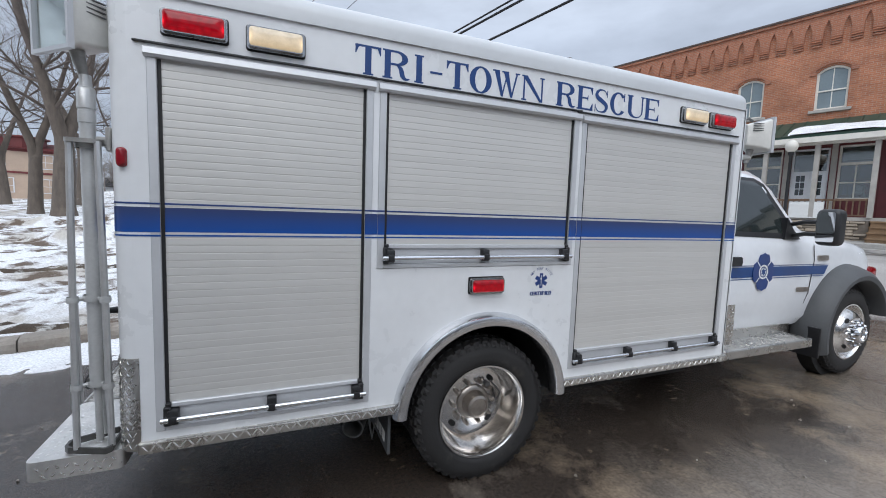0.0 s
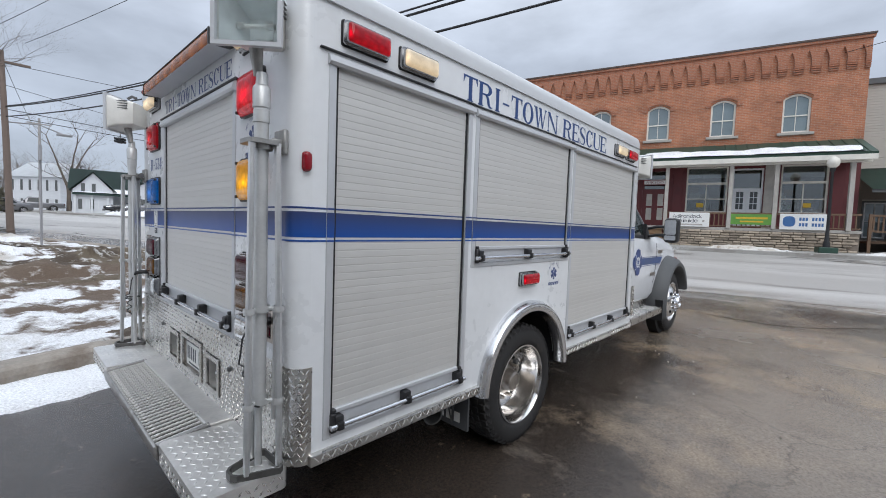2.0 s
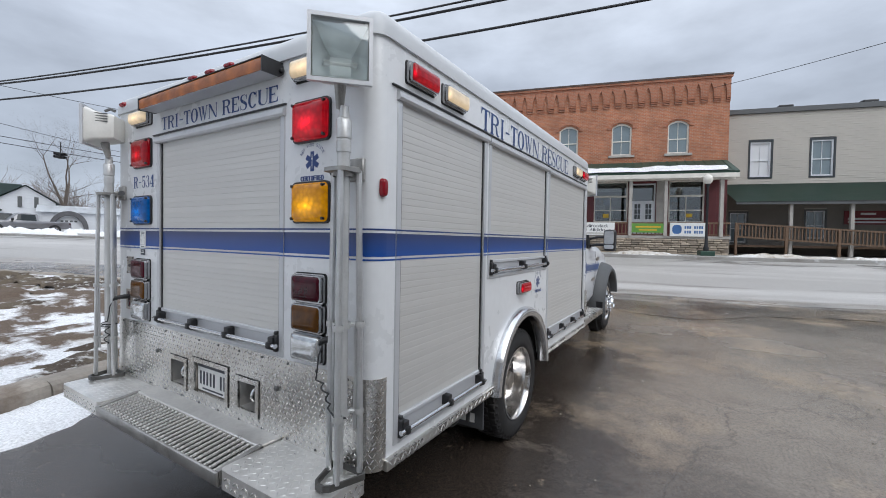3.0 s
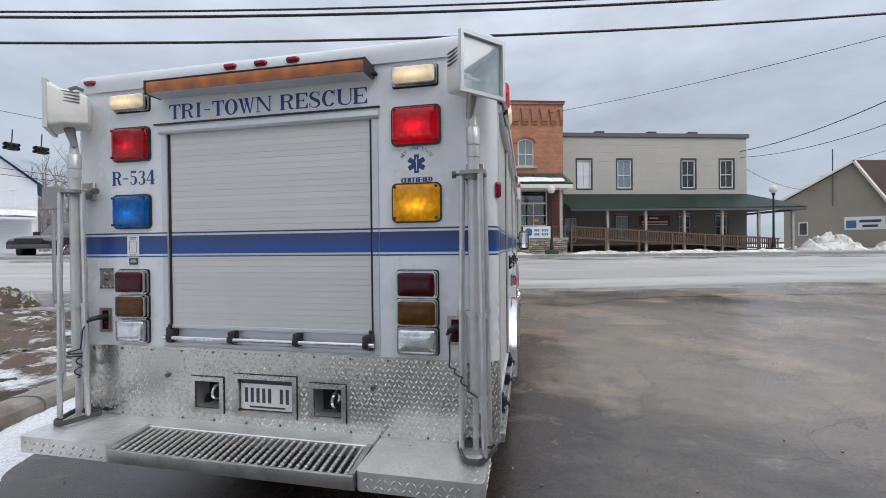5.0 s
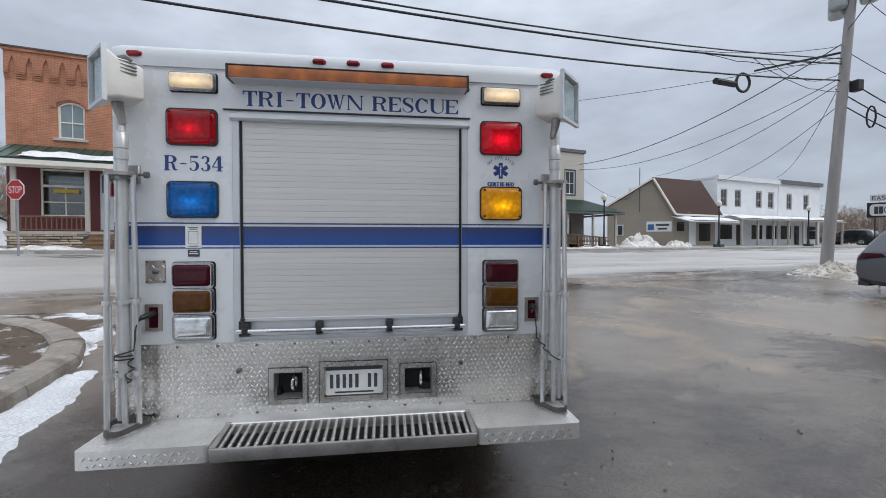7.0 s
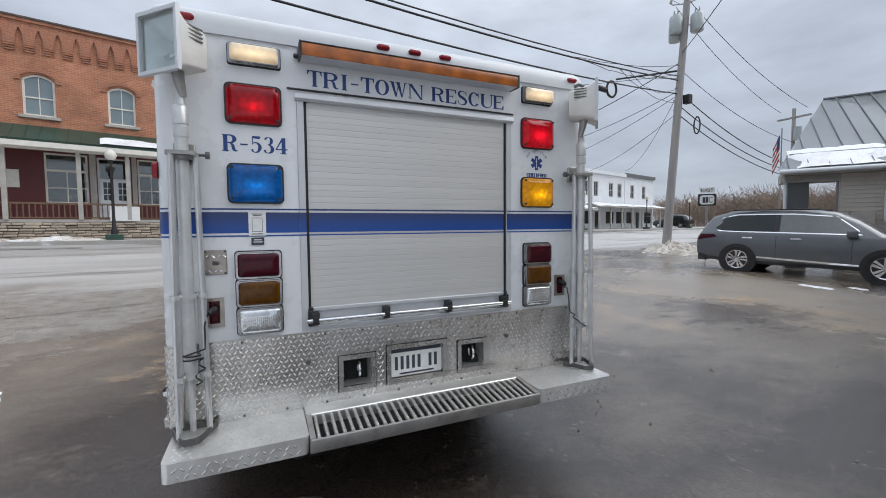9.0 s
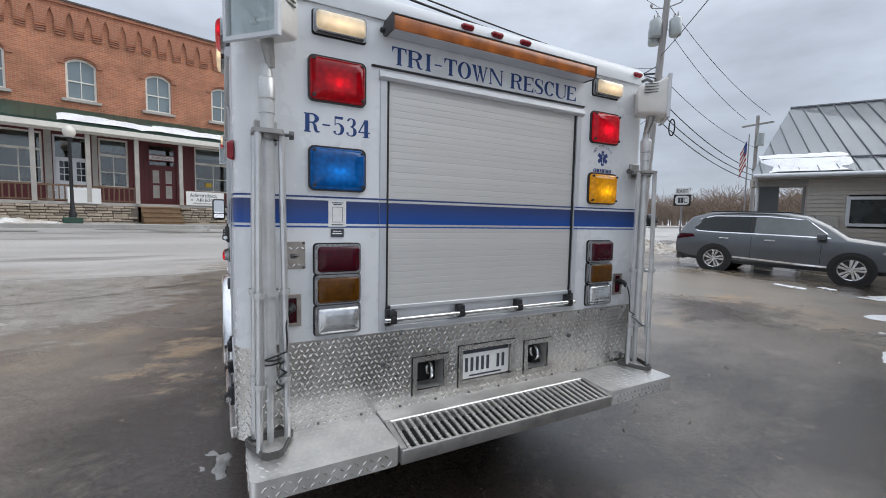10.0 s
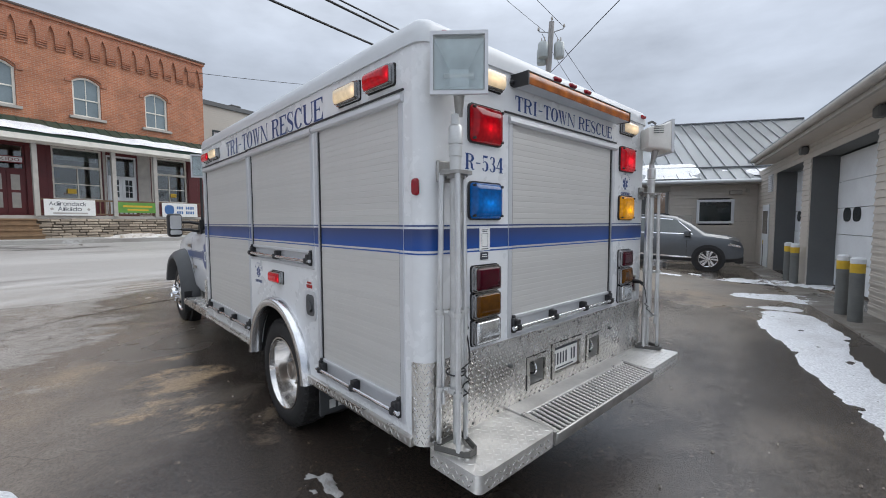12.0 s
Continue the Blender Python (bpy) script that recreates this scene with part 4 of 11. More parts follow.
# blue stripe: band and two hair lines, on panels and slats
for f, key in ((F_R, "R"), (F_L, "L"), (F_B, "B")):
    lo, hi = {"R": (0.07, 3.65), "L": (-3.65, -0.07), "B": (-1.115, 1.13)}[key]
    segs, a = [], lo
    for d in sorted(DOORS[key]):
        segs += [(a, d[0] - 0.034, 0.0015), (d[0] - 0.034, d[0], 0.0062), (d[0] + 0.013, d[1] - 0.013, -0.0092), (d[1], d[1] + 0.034, 0.0062)]
        a = d[1] + 0.034
    segs.append((a, hi, 0.0015))
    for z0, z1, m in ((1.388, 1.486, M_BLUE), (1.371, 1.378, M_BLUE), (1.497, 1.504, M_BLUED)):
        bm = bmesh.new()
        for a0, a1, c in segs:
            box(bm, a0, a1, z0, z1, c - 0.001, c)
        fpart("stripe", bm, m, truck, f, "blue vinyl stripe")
for ys, yo in ((YR, 1), (YL, -1)):
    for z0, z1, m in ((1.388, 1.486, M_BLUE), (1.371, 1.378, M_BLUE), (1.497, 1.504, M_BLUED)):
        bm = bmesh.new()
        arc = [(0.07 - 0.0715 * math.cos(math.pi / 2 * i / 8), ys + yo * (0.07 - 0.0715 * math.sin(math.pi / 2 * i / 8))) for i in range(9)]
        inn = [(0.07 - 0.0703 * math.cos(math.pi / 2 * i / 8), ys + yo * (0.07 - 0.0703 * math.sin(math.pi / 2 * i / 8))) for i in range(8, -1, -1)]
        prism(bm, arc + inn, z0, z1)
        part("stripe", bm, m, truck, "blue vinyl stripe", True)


def treads(name, f, a0, a1, b0, b1, c, pitch, parent, holes=(), material=None):
    """Raised lozenges of a tread plate, crossing by turns."""
    vs, fs = [], []
    j = 0
    b = b0 + pitch * 0.5
    while b < b1 - pitch * 0.3:
        i = 0
        a = a0 + pitch * (0.5 if j % 2 else 0.95)
        while a < a1 - pitch * 0.3:
            if not any(q[0] - 0.014 < a < q[1] + 0.014 and q[2] - 0.014 < b < q[3] + 0.014 for q in holes):
                s = 1 if (i + j) % 2 else -1
                hx, hy = pitch * 0.36, pitch * 0.36 * s
                px, py = pitch * 0.115, -pitch * 0.115 * s
                k = len(vs)
                vs += [(a - hx, b - hy, c), (a + px, b + py, c + 0.0006), (a + hx, b + hy, c), (a - px, b - py, c + 0.0006), (a - hx * 0.3, b - hy * 0.3, c + 0.0026), (a + hx * 0.3, b + hy * 0.3, c + 0.0026)]
                fs += [(k, k + 1, k + 5, k + 4), (k + 1, k + 2, k + 5), (k + 2, k + 3, k + 4, k + 5), (k + 3, k, k + 4)]
            a += pitch
            i += 1
        b += pitch
        j += 1
    me = bpy.data.meshes.new(name)
    me.from_pydata([f @ Vector(v) for v in vs], [], fs)
    me.materials.append(material or M_TREAD)
    ob = new(name, me)
    ob.parent = parent
    return tagged(ob, kind="stuff")


# rear tread plate with two tow-eye niches and the plate niche
NICHE = [(-0.42, -0.225, 0.552, 0.74), (0.265, 0.46, 0.552, 0.74), (-0.162, 0.195, 0.55, 0.764)]
bm = bmesh.new()
holed(bm, -1.115, 1.13, 0.495, 0.884, -0.03, 0.004, [(q[0] + 0.022, q[1] - 0.022, q[2] + 0.022, q[3] - 0.022) for q in NICHE])
apron = fpart("rear_tread_plate", bm, M_PLATE, truck, F_B, "bright tread plate panel with rivets")
treads("tread", F_B, -1.1, 1.12, 0.5, 0.88, 0.0042, 0.0238, apron, NICHE)
for i, q in enumerate(NICHE):
    bm = bmesh.new()
    holed(bm, q[0], q[1], q[2], q[3], 0.0, 0.012, [(q[0] + 0.024, q[1] - 0.024, q[2] + 0.024, q[3] - 0.024)])
    fpart("niche_frame", bm, M_PLATE, apron, F_B, "riveted metal niche frame")
    bm = bmesh.new()
    holed(bm, q[0] - 0.004, q[1] + 0.004, q[2] - 0.004, q[3] + 0.004, 0.0, 0.0052, [(q[0] + 0.004, q[1] - 0.004, q[2] + 0.004, q[3] - 0.004)])
    fpart("gasket", bm, M_SEAL, apron, F_B)
    bm = bmesh.new()
    dep = -0.11 if i < 2 else -0.035
    for u0, u1, w0, w1 in ((q[0] + 0.022, q[0] + 0.024, q[2] + 0.02, q[3] - 0.02), (q[1] - 0.024, q[1] - 0.022, q[2] + 0.02, q[3] - 0.02), (q[0] + 0.02, q[1] - 0.02, q[2] + 0.022, q[2] + 0.024), (q[0] + 0.02, q[1] - 0.02, q[3] - 0.024, q[3] - 0.022)):
        box(bm, u0, u1, w0, w1, dep, 0.002)
    box(bm, q[0] + 0.02, q[1] - 0.02, q[2] + 0.02, q[3] - 0.02, dep - 0.005, dep)
    fpart("niche_box", bm, M_PLATED if i < 2 else M_HUB, apron, F_B)
    if i < 2:
        cx, cz = (q[0] + q[1]) / 2 + 0.015, (q[2] + q[3]) / 2
        bm = bmesh.new()
        tube(bm, [(cx + 0.006 * math.sin(t * 0.5), cz + 0.036 * math.sin(t), -0.045 + 0.036 * math.cos(t)) for t in [2 * math.pi * k / 20 for k in range(21)]], 0.008, 8)
        fpart("tow_eye", bm, M_CHROME, apron, F_B, "shiny round tow eye", True)
# licence plate, its characters as plain bars
bm = bmesh.new()
prism(bm, rrect(-0.136, 0.170, 0.578, 0.735, 0.012), -0.014, -0.010)
plate = fpart("licence_plate", bm, M_PAPER, truck, F_B, "white licence plate in a metal frame")
bm = bmesh.new()
box(bm, -0.132, 0.166, 0.712, 0.732, -0.010, -0.0092)
box(bm, -0.085, 0.120, 0.588, 0.597, -0.010, -0.0092)
for k in range(8):
    a = -0.112 + 0.0335 * k
    if k != 5:
        box(bm, a, a + 0.018, 0.615, 0.690, -0.010, -0.0092)
fpart("plate_bar", bm, M_INK, plate, F_B, "dark bars")
# rivets
bm = bmesh.new()
lathe(bm, [(0.007, 0.003), (0.006, 0.007), (0.003, 0.0095), (0, 0.010)], Matrix(), 8)
bm.transform(F_B.to_3x3().to_4x4())
rv_me = bpy.data.meshes.new("rivet")
bm.to_mesh(rv_me)
bm.free()
rv_me.materials.append(M_DKMETAL)
for a in [-1.06 + 0.193 * k for k in range(12)]:
    for b in (0.512, 0.868):
        piece("rivet", rv_me, apron, Matrix.Translation(F_B @ Vector((a, b, 0))))
for a in (-0.57, 0.60):
    bm = bmesh.new()
    lathe(bm, [(0.013, 0.0), (0.013, 0.014), (0.009, 0.018), (0, 0.018)], at(a, 0.735, 0.0), 12)
    fpart("stud", bm, M_DKMETAL, apron, F_B, smooth=True)

M_STEPTREAD = mat("worn_raised_tread", (0.83, 0.82, 0.80), 0.34, 0.85, 0.15, 20.0)
# rear step: two tread plate ends and a grated middle
for a0, a1 in ((-1.155, -0.600), (0.632, 1.165)):
    bm = bmesh.new()
    prism(bm, rrect(a0, a1, -0.01, 0.305, 0.028, 4), 0.415, 0.495, Matrix(((1, 0, 0, 0), (0, 0, 1, 0), (0, 1, 0, 0), (0, 0, 0, 1))))
    st = fpart("step_end", bm, M_PLATED, truck, F_B, "worn tread plate step end", True)
    f_top = F_B @ Matrix(((1, 0, 0, 0), (0, 0, 1, 0.495), (0, -1, 0, 0.305), (0, 0, 0, 1)))
    treads("tread", f_top, a0 + 0.015, a1 - 0.015, 0.012, 0.305, -0.0004, 0.030, st, (), M_STEPTREAD)
    treads("tread", F_B, a0 + 0.03, a1 - 0.03, 0.418, 0.494, 0.3053, 0.030, st)
    so, ao = (-1, a0) if a0 < 0 else (1, a1)
    treads("tread", F_B @ Matrix(((0, 0, so, ao), (0, 1, 0, 0), (1, 0, 0, 0), (0, 0, 0, 1))), 0.01, 0.275, 0.418, 0.494, 0.0003, 0.030, st)
M_STEPRIB = mat("worn_step_rib", (0.58, 0.565, 0.54), 0.42, 0.9, 0.25, 30.0)
M_STEPPAN = mat("dull_step_pan", (0.43, 0.42, 0.405), 0.42, 0.75, 0.25, 9.0, dirt=(0.2, 0.18, 0.15), dirt_at=0.62)
# the grated middle tips down towards the rear
F_GR = F_B @ at(0, 0.505, 0.10) @ Matrix.Rotation(radians(7.5), 4, "X") @ at(0, 0, -0.10)
bm = bmesh.new()
box(bm, -0.597, 0.629, 0.425, 0.507, -0.01, 0.115, 0.004, 1)
grate = fpart("grated_step", bm, M_PLATED, truck, F_B, "grated metal step with raised knobbly ribs")
bm = bmesh.new()
box(bm, -0.597, 0.629, -0.060, 0.004, 0.306, 0.322, 0.007, 2)
box(bm, -0.597, 0.629, -0.064, -0.060, 0.10, 0.316)
box(bm, -0.597, -0.572, -0.060, 0.003, 0.10, 0.306)
box(bm, 0.604, 0.629, -0.060, 0.003, 0.10, 0.306)
fpart("step_pan", bm, M_STEPPAN, grate, F_GR, "dull grey step pan with a bent front lip", True)
# near-black sheet on the pan floor: shade between the ribs painted in
bm = bmesh.new()
box(bm, -0.571, 0.603, -0.058, -0.050, 0.118, 0.305)
fpart("step_gap", bm, M_DARK, grate, F_GR)
rib = bmesh.new()
tube(rib, [(0, 0, 0.112), (0, 0, 0.307)], 0.0080, 8)
for k in range(9):
    lathe(rib, [(0.0082, -0.006), (0.0105, 0), (0.0082, 0.006)], at(0, 0.0, 0.124 + 0.0218 * k), 8)
rib_me = bpy.data.meshes.new("rib")
rib.to_mesh(rib_me)
rib.free()
rib_me.materials.append(M_STEPRIB)
for k in range(31):
    piece("rib", rib_me, grate, F_GR @ at(-0.556 + 0.0381 * k, -0.010, 0))


# lamps
def bezel_lamp(f, name, a, b, w, hgt, lens, label, kind="black", parent=truck, proud=0.03, screws=True):
    """A warning lamp: bezel, rounded lens, screws."""
    bm = bmesh.new()
    prism(bm, rrect(a - w / 2, a + w / 2, b - hgt / 2, b + hgt / 2, min(w, hgt) * 0.13), 0.0, 0.012 if kind == "black" else 0.018)
    bz = M_BLACK if kind == "black" else M_BEZEL
    if kind == "chrome":
        prism(bm, rrect(a - w / 2 + 0.006, a + w / 2 - 0.006, b - hgt / 2 + 0.006, b + hgt / 2 - 0.006, min(w, hgt) * 0.12), 0.018, 0.034)
    lamp = fpart(name, bm, bz, parent, f, label, True)
    if kind == "chrome":
        bm = bmesh.new()
        prism(bm, rrect(a - w / 2 - 0.004, a + w / 2 + 0.004, b - hgt / 2 - 0.004, b + hgt / 2 + 0.004, min(w, hgt) * 0.13), 0.0, 0.004)
        fpart("gasket", bm, M_SEAL, lamp, f)
    g = 0.007 if kind == "black" else 0.0095
    bm = bmesh.new()
    base = 0.012 if kind == "black" else 0.031
    dome(bm, rrect(a - w / 2 + g, a + w / 2 - g, b - hgt / 2 + g, b + hgt / 2 - g, min(w, hgt) * 0.12), base, base + proud, min(w, hgt) * 0.28)
    fpart("lens", bm, lens, lamp, f, "", True)
    if screws:
        for sa in (-1, 1):
            for sb in (-1, 1):
                bm = bmesh.new()
                lathe(bm, [(0.007, 0.01), (0.007, base + proud * 0.80), (0, base + proud * 0.82)], at(a + sa * (w / 2 - 0.021), b + sb * (hgt / 2 - 0.021), 0), 10)
                fpart("screw", bm, M_BLACK, lamp, f)
    return lamp


RA = {"redL": (-0.783, 1.987), "blueL": (-0.783, 1.62), "redR": (0.827, 1.981), "ambR": (0.827, 1.619)}
bezel_lamp(F_B, "warning_lamp", *RA["redL"], 0.245, 0.187, M_RED, "large red warning lamp with black bezel")
bezel_lamp(F_B, "warning_lamp", *RA["blueL"], 0.245, 0.187, M_BLUEL, "large blue warning lamp with black bezel")
bezel_lamp(F_B, "warning_lamp", *RA["redR"], 0.24, 0.187, M_REDLIT, "large lit red warning lamp with black bezel")
bezel_lamp(F_B, "warning_lamp", *RA["ambR"], 0.24, 0.187, M_AMB, "large amber warning lamp with black bezel")
bezel_lamp(F_B, "scene_lamp", -0.774, 2.212, 0.222, 0.094, M_WARM, "lit warm-white scene lamp with chrome bezel", "chrome", screws=False)
bezel_lamp(F_B, "scene_lamp", 0.824, 2.212, 0.218, 0.094, M_WARM, "lit warm-white scene lamp with chrome bezel", "chrome", screws=False)
for a in (-0.783, 0.8265):
    for b, lens, lab in ((1.236, M_REDDK, "dark red tail lamp in chrome bezel"), (1.103, M_AMBDK, "amber turn signal in chrome bezel"), (0.970, M_CLEAR, "clear reversing lamp in chrome bezel")):
        bezel_lamp(F_B, "tail_lamp", a, b, 0.2, 0.13, lens, lab, "chrome", proud=0.016, screws=False)
for f, s in ((F_R, 1), (F_L, -1)):
    bezel_lamp(f, "side_lamp", s * 0.297, 2.192, 0.226, 0.094, M_REDLIT, "lit red side warning lamp, chrome bezel", "chrome", proud=0.022, screws=False)
    bezel_lamp(f, "side_lamp", s * 0.591, 2.188, 0.224, 0.094, M_WARM, "lit warm-white side lamp, chrome bezel", "chrome", proud=0.022, screws=False)
    bezel_lamp(f, "side_lamp", s * 3.115, 2.185, 0.224, 0.094, M_WARM, "lit warm-white side lamp, chrome bezel", "chrome", proud=0.022, screws=False)
    bezel_lamp(f, "side_lamp", s * 3.39, 2.182, 0.224, 0.094, M_REDLIT, "lit red side warning lamp, chrome bezel", "chrome", proud=0.022, screws=False)
    bezel_lamp(f, "side_lamp", s * 1.637, 1.123, 0.205, 0.085, M_REDLIT, "lit red side warning lamp, chrome bezel", "chrome", proud=0.018, screws=False)
    bm = bmesh.new()
    dome(bm, rrect(s * 0.045 - 0.018, s * 0.045 + 0.018, 1.672 - 0.038, 1.672 + 0.038, 0.016), -0.004, 0.018, 0.01)
    fpart("marker_lamp", bm, M_REDMK, truck, f, "small red marker lamp", True)
for a in (-1.045, -0.155, 0.02, 0.2, 1.09):
    bm = bmesh.new()
    up_ = 0.008 if abs(a) < 0.5 else 0.0
    dome(bm, rrect(a - 0.036, a + 0.036, 2.325 + up_, 2.357 + up_, 0.015), 0.0, 0.030, 0.012)
    fpart("clearance_lamp", bm, M_REDMK, truck, F_B, "small red clearance lamp", True)
# amber signal bar over the door: channel, lens, dark end caps with a lug
ALONG = Matrix(((0, 0, 1, 0), (0, 1, 0, 0), (1, 0, 0, 0), (0, 0, 0, 1)))
bm = bmesh.new()
prism(bm, [(-0.002, 2.224), (0.020, 2.212), (0.104, 2.211), (0.104, 2.273), (0.020, 2.273), (-0.002, 2.262)], -0.572, 0.614, ALONG)
sbar = fpart("signal_bar", bm, M_FRAME, truck, F_B, "long amber signal bar with dark end caps")
bm = bmesh.new()
prism(bm, [(0.104, 2.214), (0.109, 2.214), (0.1115, 2.220), (0.1115, 2.264), (0.109, 2.270), (0.104, 2.270)], -0.571, 0.613, ALONG)
fpart("lens", bm, M_BAR, sbar, F_B, "amber lens over dim lamp modules", True)
bm = bmesh.new()
prism(bm, [(-0.002, 2.274), (0.113, 2.272), (0.113, 2.276), (-0.002, 2.279)], -0.579, 0.621, ALONG)
fpart("hood", bm, M_BLACK, sbar, F_B)
for a0, a1, so in ((-0.582, -0.572, -1), (0.614, 0.624, 1)):
    bm = bmesh.new()
    prism(bm, [(-0.002, 2.226), (0.020, 2.210), (0.1135, 2.207), (0.1135, 2.277), (0.020, 2.274), (-0.002, 2.260)], a0, a1, ALONG)
    cap_ = fpart("end_cap", bm, M_BLACK, sbar, F_B)
    bm = bmesh.new()
    lathe(bm, [(0.0, -0.004), (0.011, -0.004), (0.011, 0.016), (0.007, 0.020), (0, 0.020)], at(a1 if so > 0 else a0, 2.236, 0.018) @ Matrix.Rotation(radians(90 * so), 4, "Y"), 10)
    fpart("pivot_knob", bm, M_BLACK, cap_, F_B, smooth=True)
# sticker tag, outlets
bm = bmesh.new()
box(bm, -0.822, -0.746, 1.375, 1.486, 0.0015, 0.005)
tag = fpart("notice_sticker", bm, M_PAPER, truck, F_B, "white notice sticker with dark foot")
bm = bmesh.new()
box(bm, -0.812, -0.756, 1.330, 1.366, 0.0015, 0.004)
for z, w in ((1.478, 0.048), (1.4705, 0.036), (1.3835, 0.050)):
    box(bm, -0.784 - w / 2, -0.784 + w / 2, z - 0.0022, z + 0.0018, 0.005, 0.0056)
holed(bm, -0.807, -0.761, 1.394, 1.460, 0.005, 0.0055, [(-0.8052, -0.7628, 1.3958, 1.4582)])
fpart("sticker_print", bm, M_INK, tag, F_B)
bm = bmesh.new()
for z, w in ((1.355, 0.034), (1.345, 0.042)):
    box(bm, -0.784 - w / 2, -0.784 + w / 2, z - 0.002, z + 0.002, 0.004, 0.0046)
fpart("sticker_print", bm, M_PAPER, tag, F_B)
bm = bmesh.new()
box(bm, -1.012, -0.918, 1.197, 1.312, 0.0, 0.005, 0.002, 1)
bx = fpart("socket_plate", bm, M_HUB, truck, F_B, "small tread plate cover with latch")
bm = bmesh.new()
box(bm, -0.978, -0.952, 1.242, 1.262, 0.004, 0.012, 0.003, 1)
box(bm, -0.970, -0.945, 1.250, 1.257, 0.010, 0.020, 0.003, 1)
fpart("latch", bm, M_DKMETAL, bx, F_B, smooth=True)
treads("tread", F_B, -1.010, -0.920, 1.200, 1.310, 0.0052, 0.0235, bx, [(-0.99, -0.94, 1.232, 1.268)])
for a, b in ((-1.005, 1.204), (-0.925, 1.204), (-1.005, 1.305), (-0.925, 1.305)):
    piece("rivet", rv_me, bx, Matrix.Translation(F_B @ Vector((a, b, 0.0))))
for a in (-0.976, 1.008):
    bm = bmesh.new()
    holed(bm, a - 0.040, a + 0.040, 0.955, 1.090, 0.0, 0.007, [(a - 0.022, a + 0.022, 0.970, 1.075)])
    ou = fpart("power_outlet", bm, M_HUB, truck, F_B, "weatherproof power outlet with plug")
    bm = bmesh.new()
    box(bm, a - 0.022, a + 0.022, 0.970, 1.075, 0.0, 0.004)
    box(bm, a - 0.014, a + 0.014, 0.980, 1.012, 0.004, 0.010, 0.003, 1)
    fpart("red_receptacle", bm, M_REDDK, ou, F_B, "dark red socket insert")
    bm = bmesh.new()
    tube(bm, [(a, 1.042, 0.002), (a, 1.042, 0.036), (a - 0.006, 1.040, 0.062), (a - 0.020, 1.033, 0.080)], 0.017, 10, 0.012)
    tube(bm, [(a - 0.020, 1.033, 0.080), (a - 0.028, 1.018, 0.087)], 0.009, 8, 0.006)
    fpart("plug", bm, M_BLACK, ou, F_B, smooth=True)
# fuel recess on the left side
bm = bmesh.new()
prism(bm, rrect(-1.185, -1.03, 0.90, 1.085, 0.03), 0.0, 0.006)
fd = fpart("fuel_door", bm, M_FRAME, truck, F_L, "recessed fuel filler with grey rim")
bm = bmesh.new()
prism(bm, rrect(-1.165, -1.05, 0.925, 1.06, 0.03), 0.006, 0.0068)
lathe(bm, [(0.035, 0.006), (0.035, 0.02), (0, 0.022)], at(-1.105, 0.985, 0.0), 14)
fpart("fuel_cap", bm, M_FLARE, fd, F_L)
bm = bmesh.new()
box(bm, -1.165, -1.085, 1.10, 1.122, 0.0, 0.002)
box(bm, -1.155, -1.095, 1.127, 1.14, 0.0, 0.002)
fpart("red_sticker", bm, M_RED, truck, F_L)


# lettering: built-in font, each letter fitted to its box, with slab serifs
glyphs = {}


def glyph(ch):
    if ch not in glyphs:
        cu = bpy.data.curves.new("glyph", "FONT")
        cu.body, cu.size = ch, 1.0
        ob = bpy.data.objects.new("glyph", cu)
        scene.collection.objects.link(ob)
        bpy.context.view_layer.update()
        me = bpy.data.meshes.new_from_object(ob.evaluated_get(bpy.context.evaluated_depsgraph_get()))
        co = np.array([v.co[:] for v in me.vertices])
        glyphs[ch] = (co, [tuple(p.vertices) for p in me.polygons], co[:, 0].min(), co[:, 0].max(), co[:, 1].min(), co[:, 1].max())
        bpy.data.objects.remove(ob)
    return glyphs[ch]


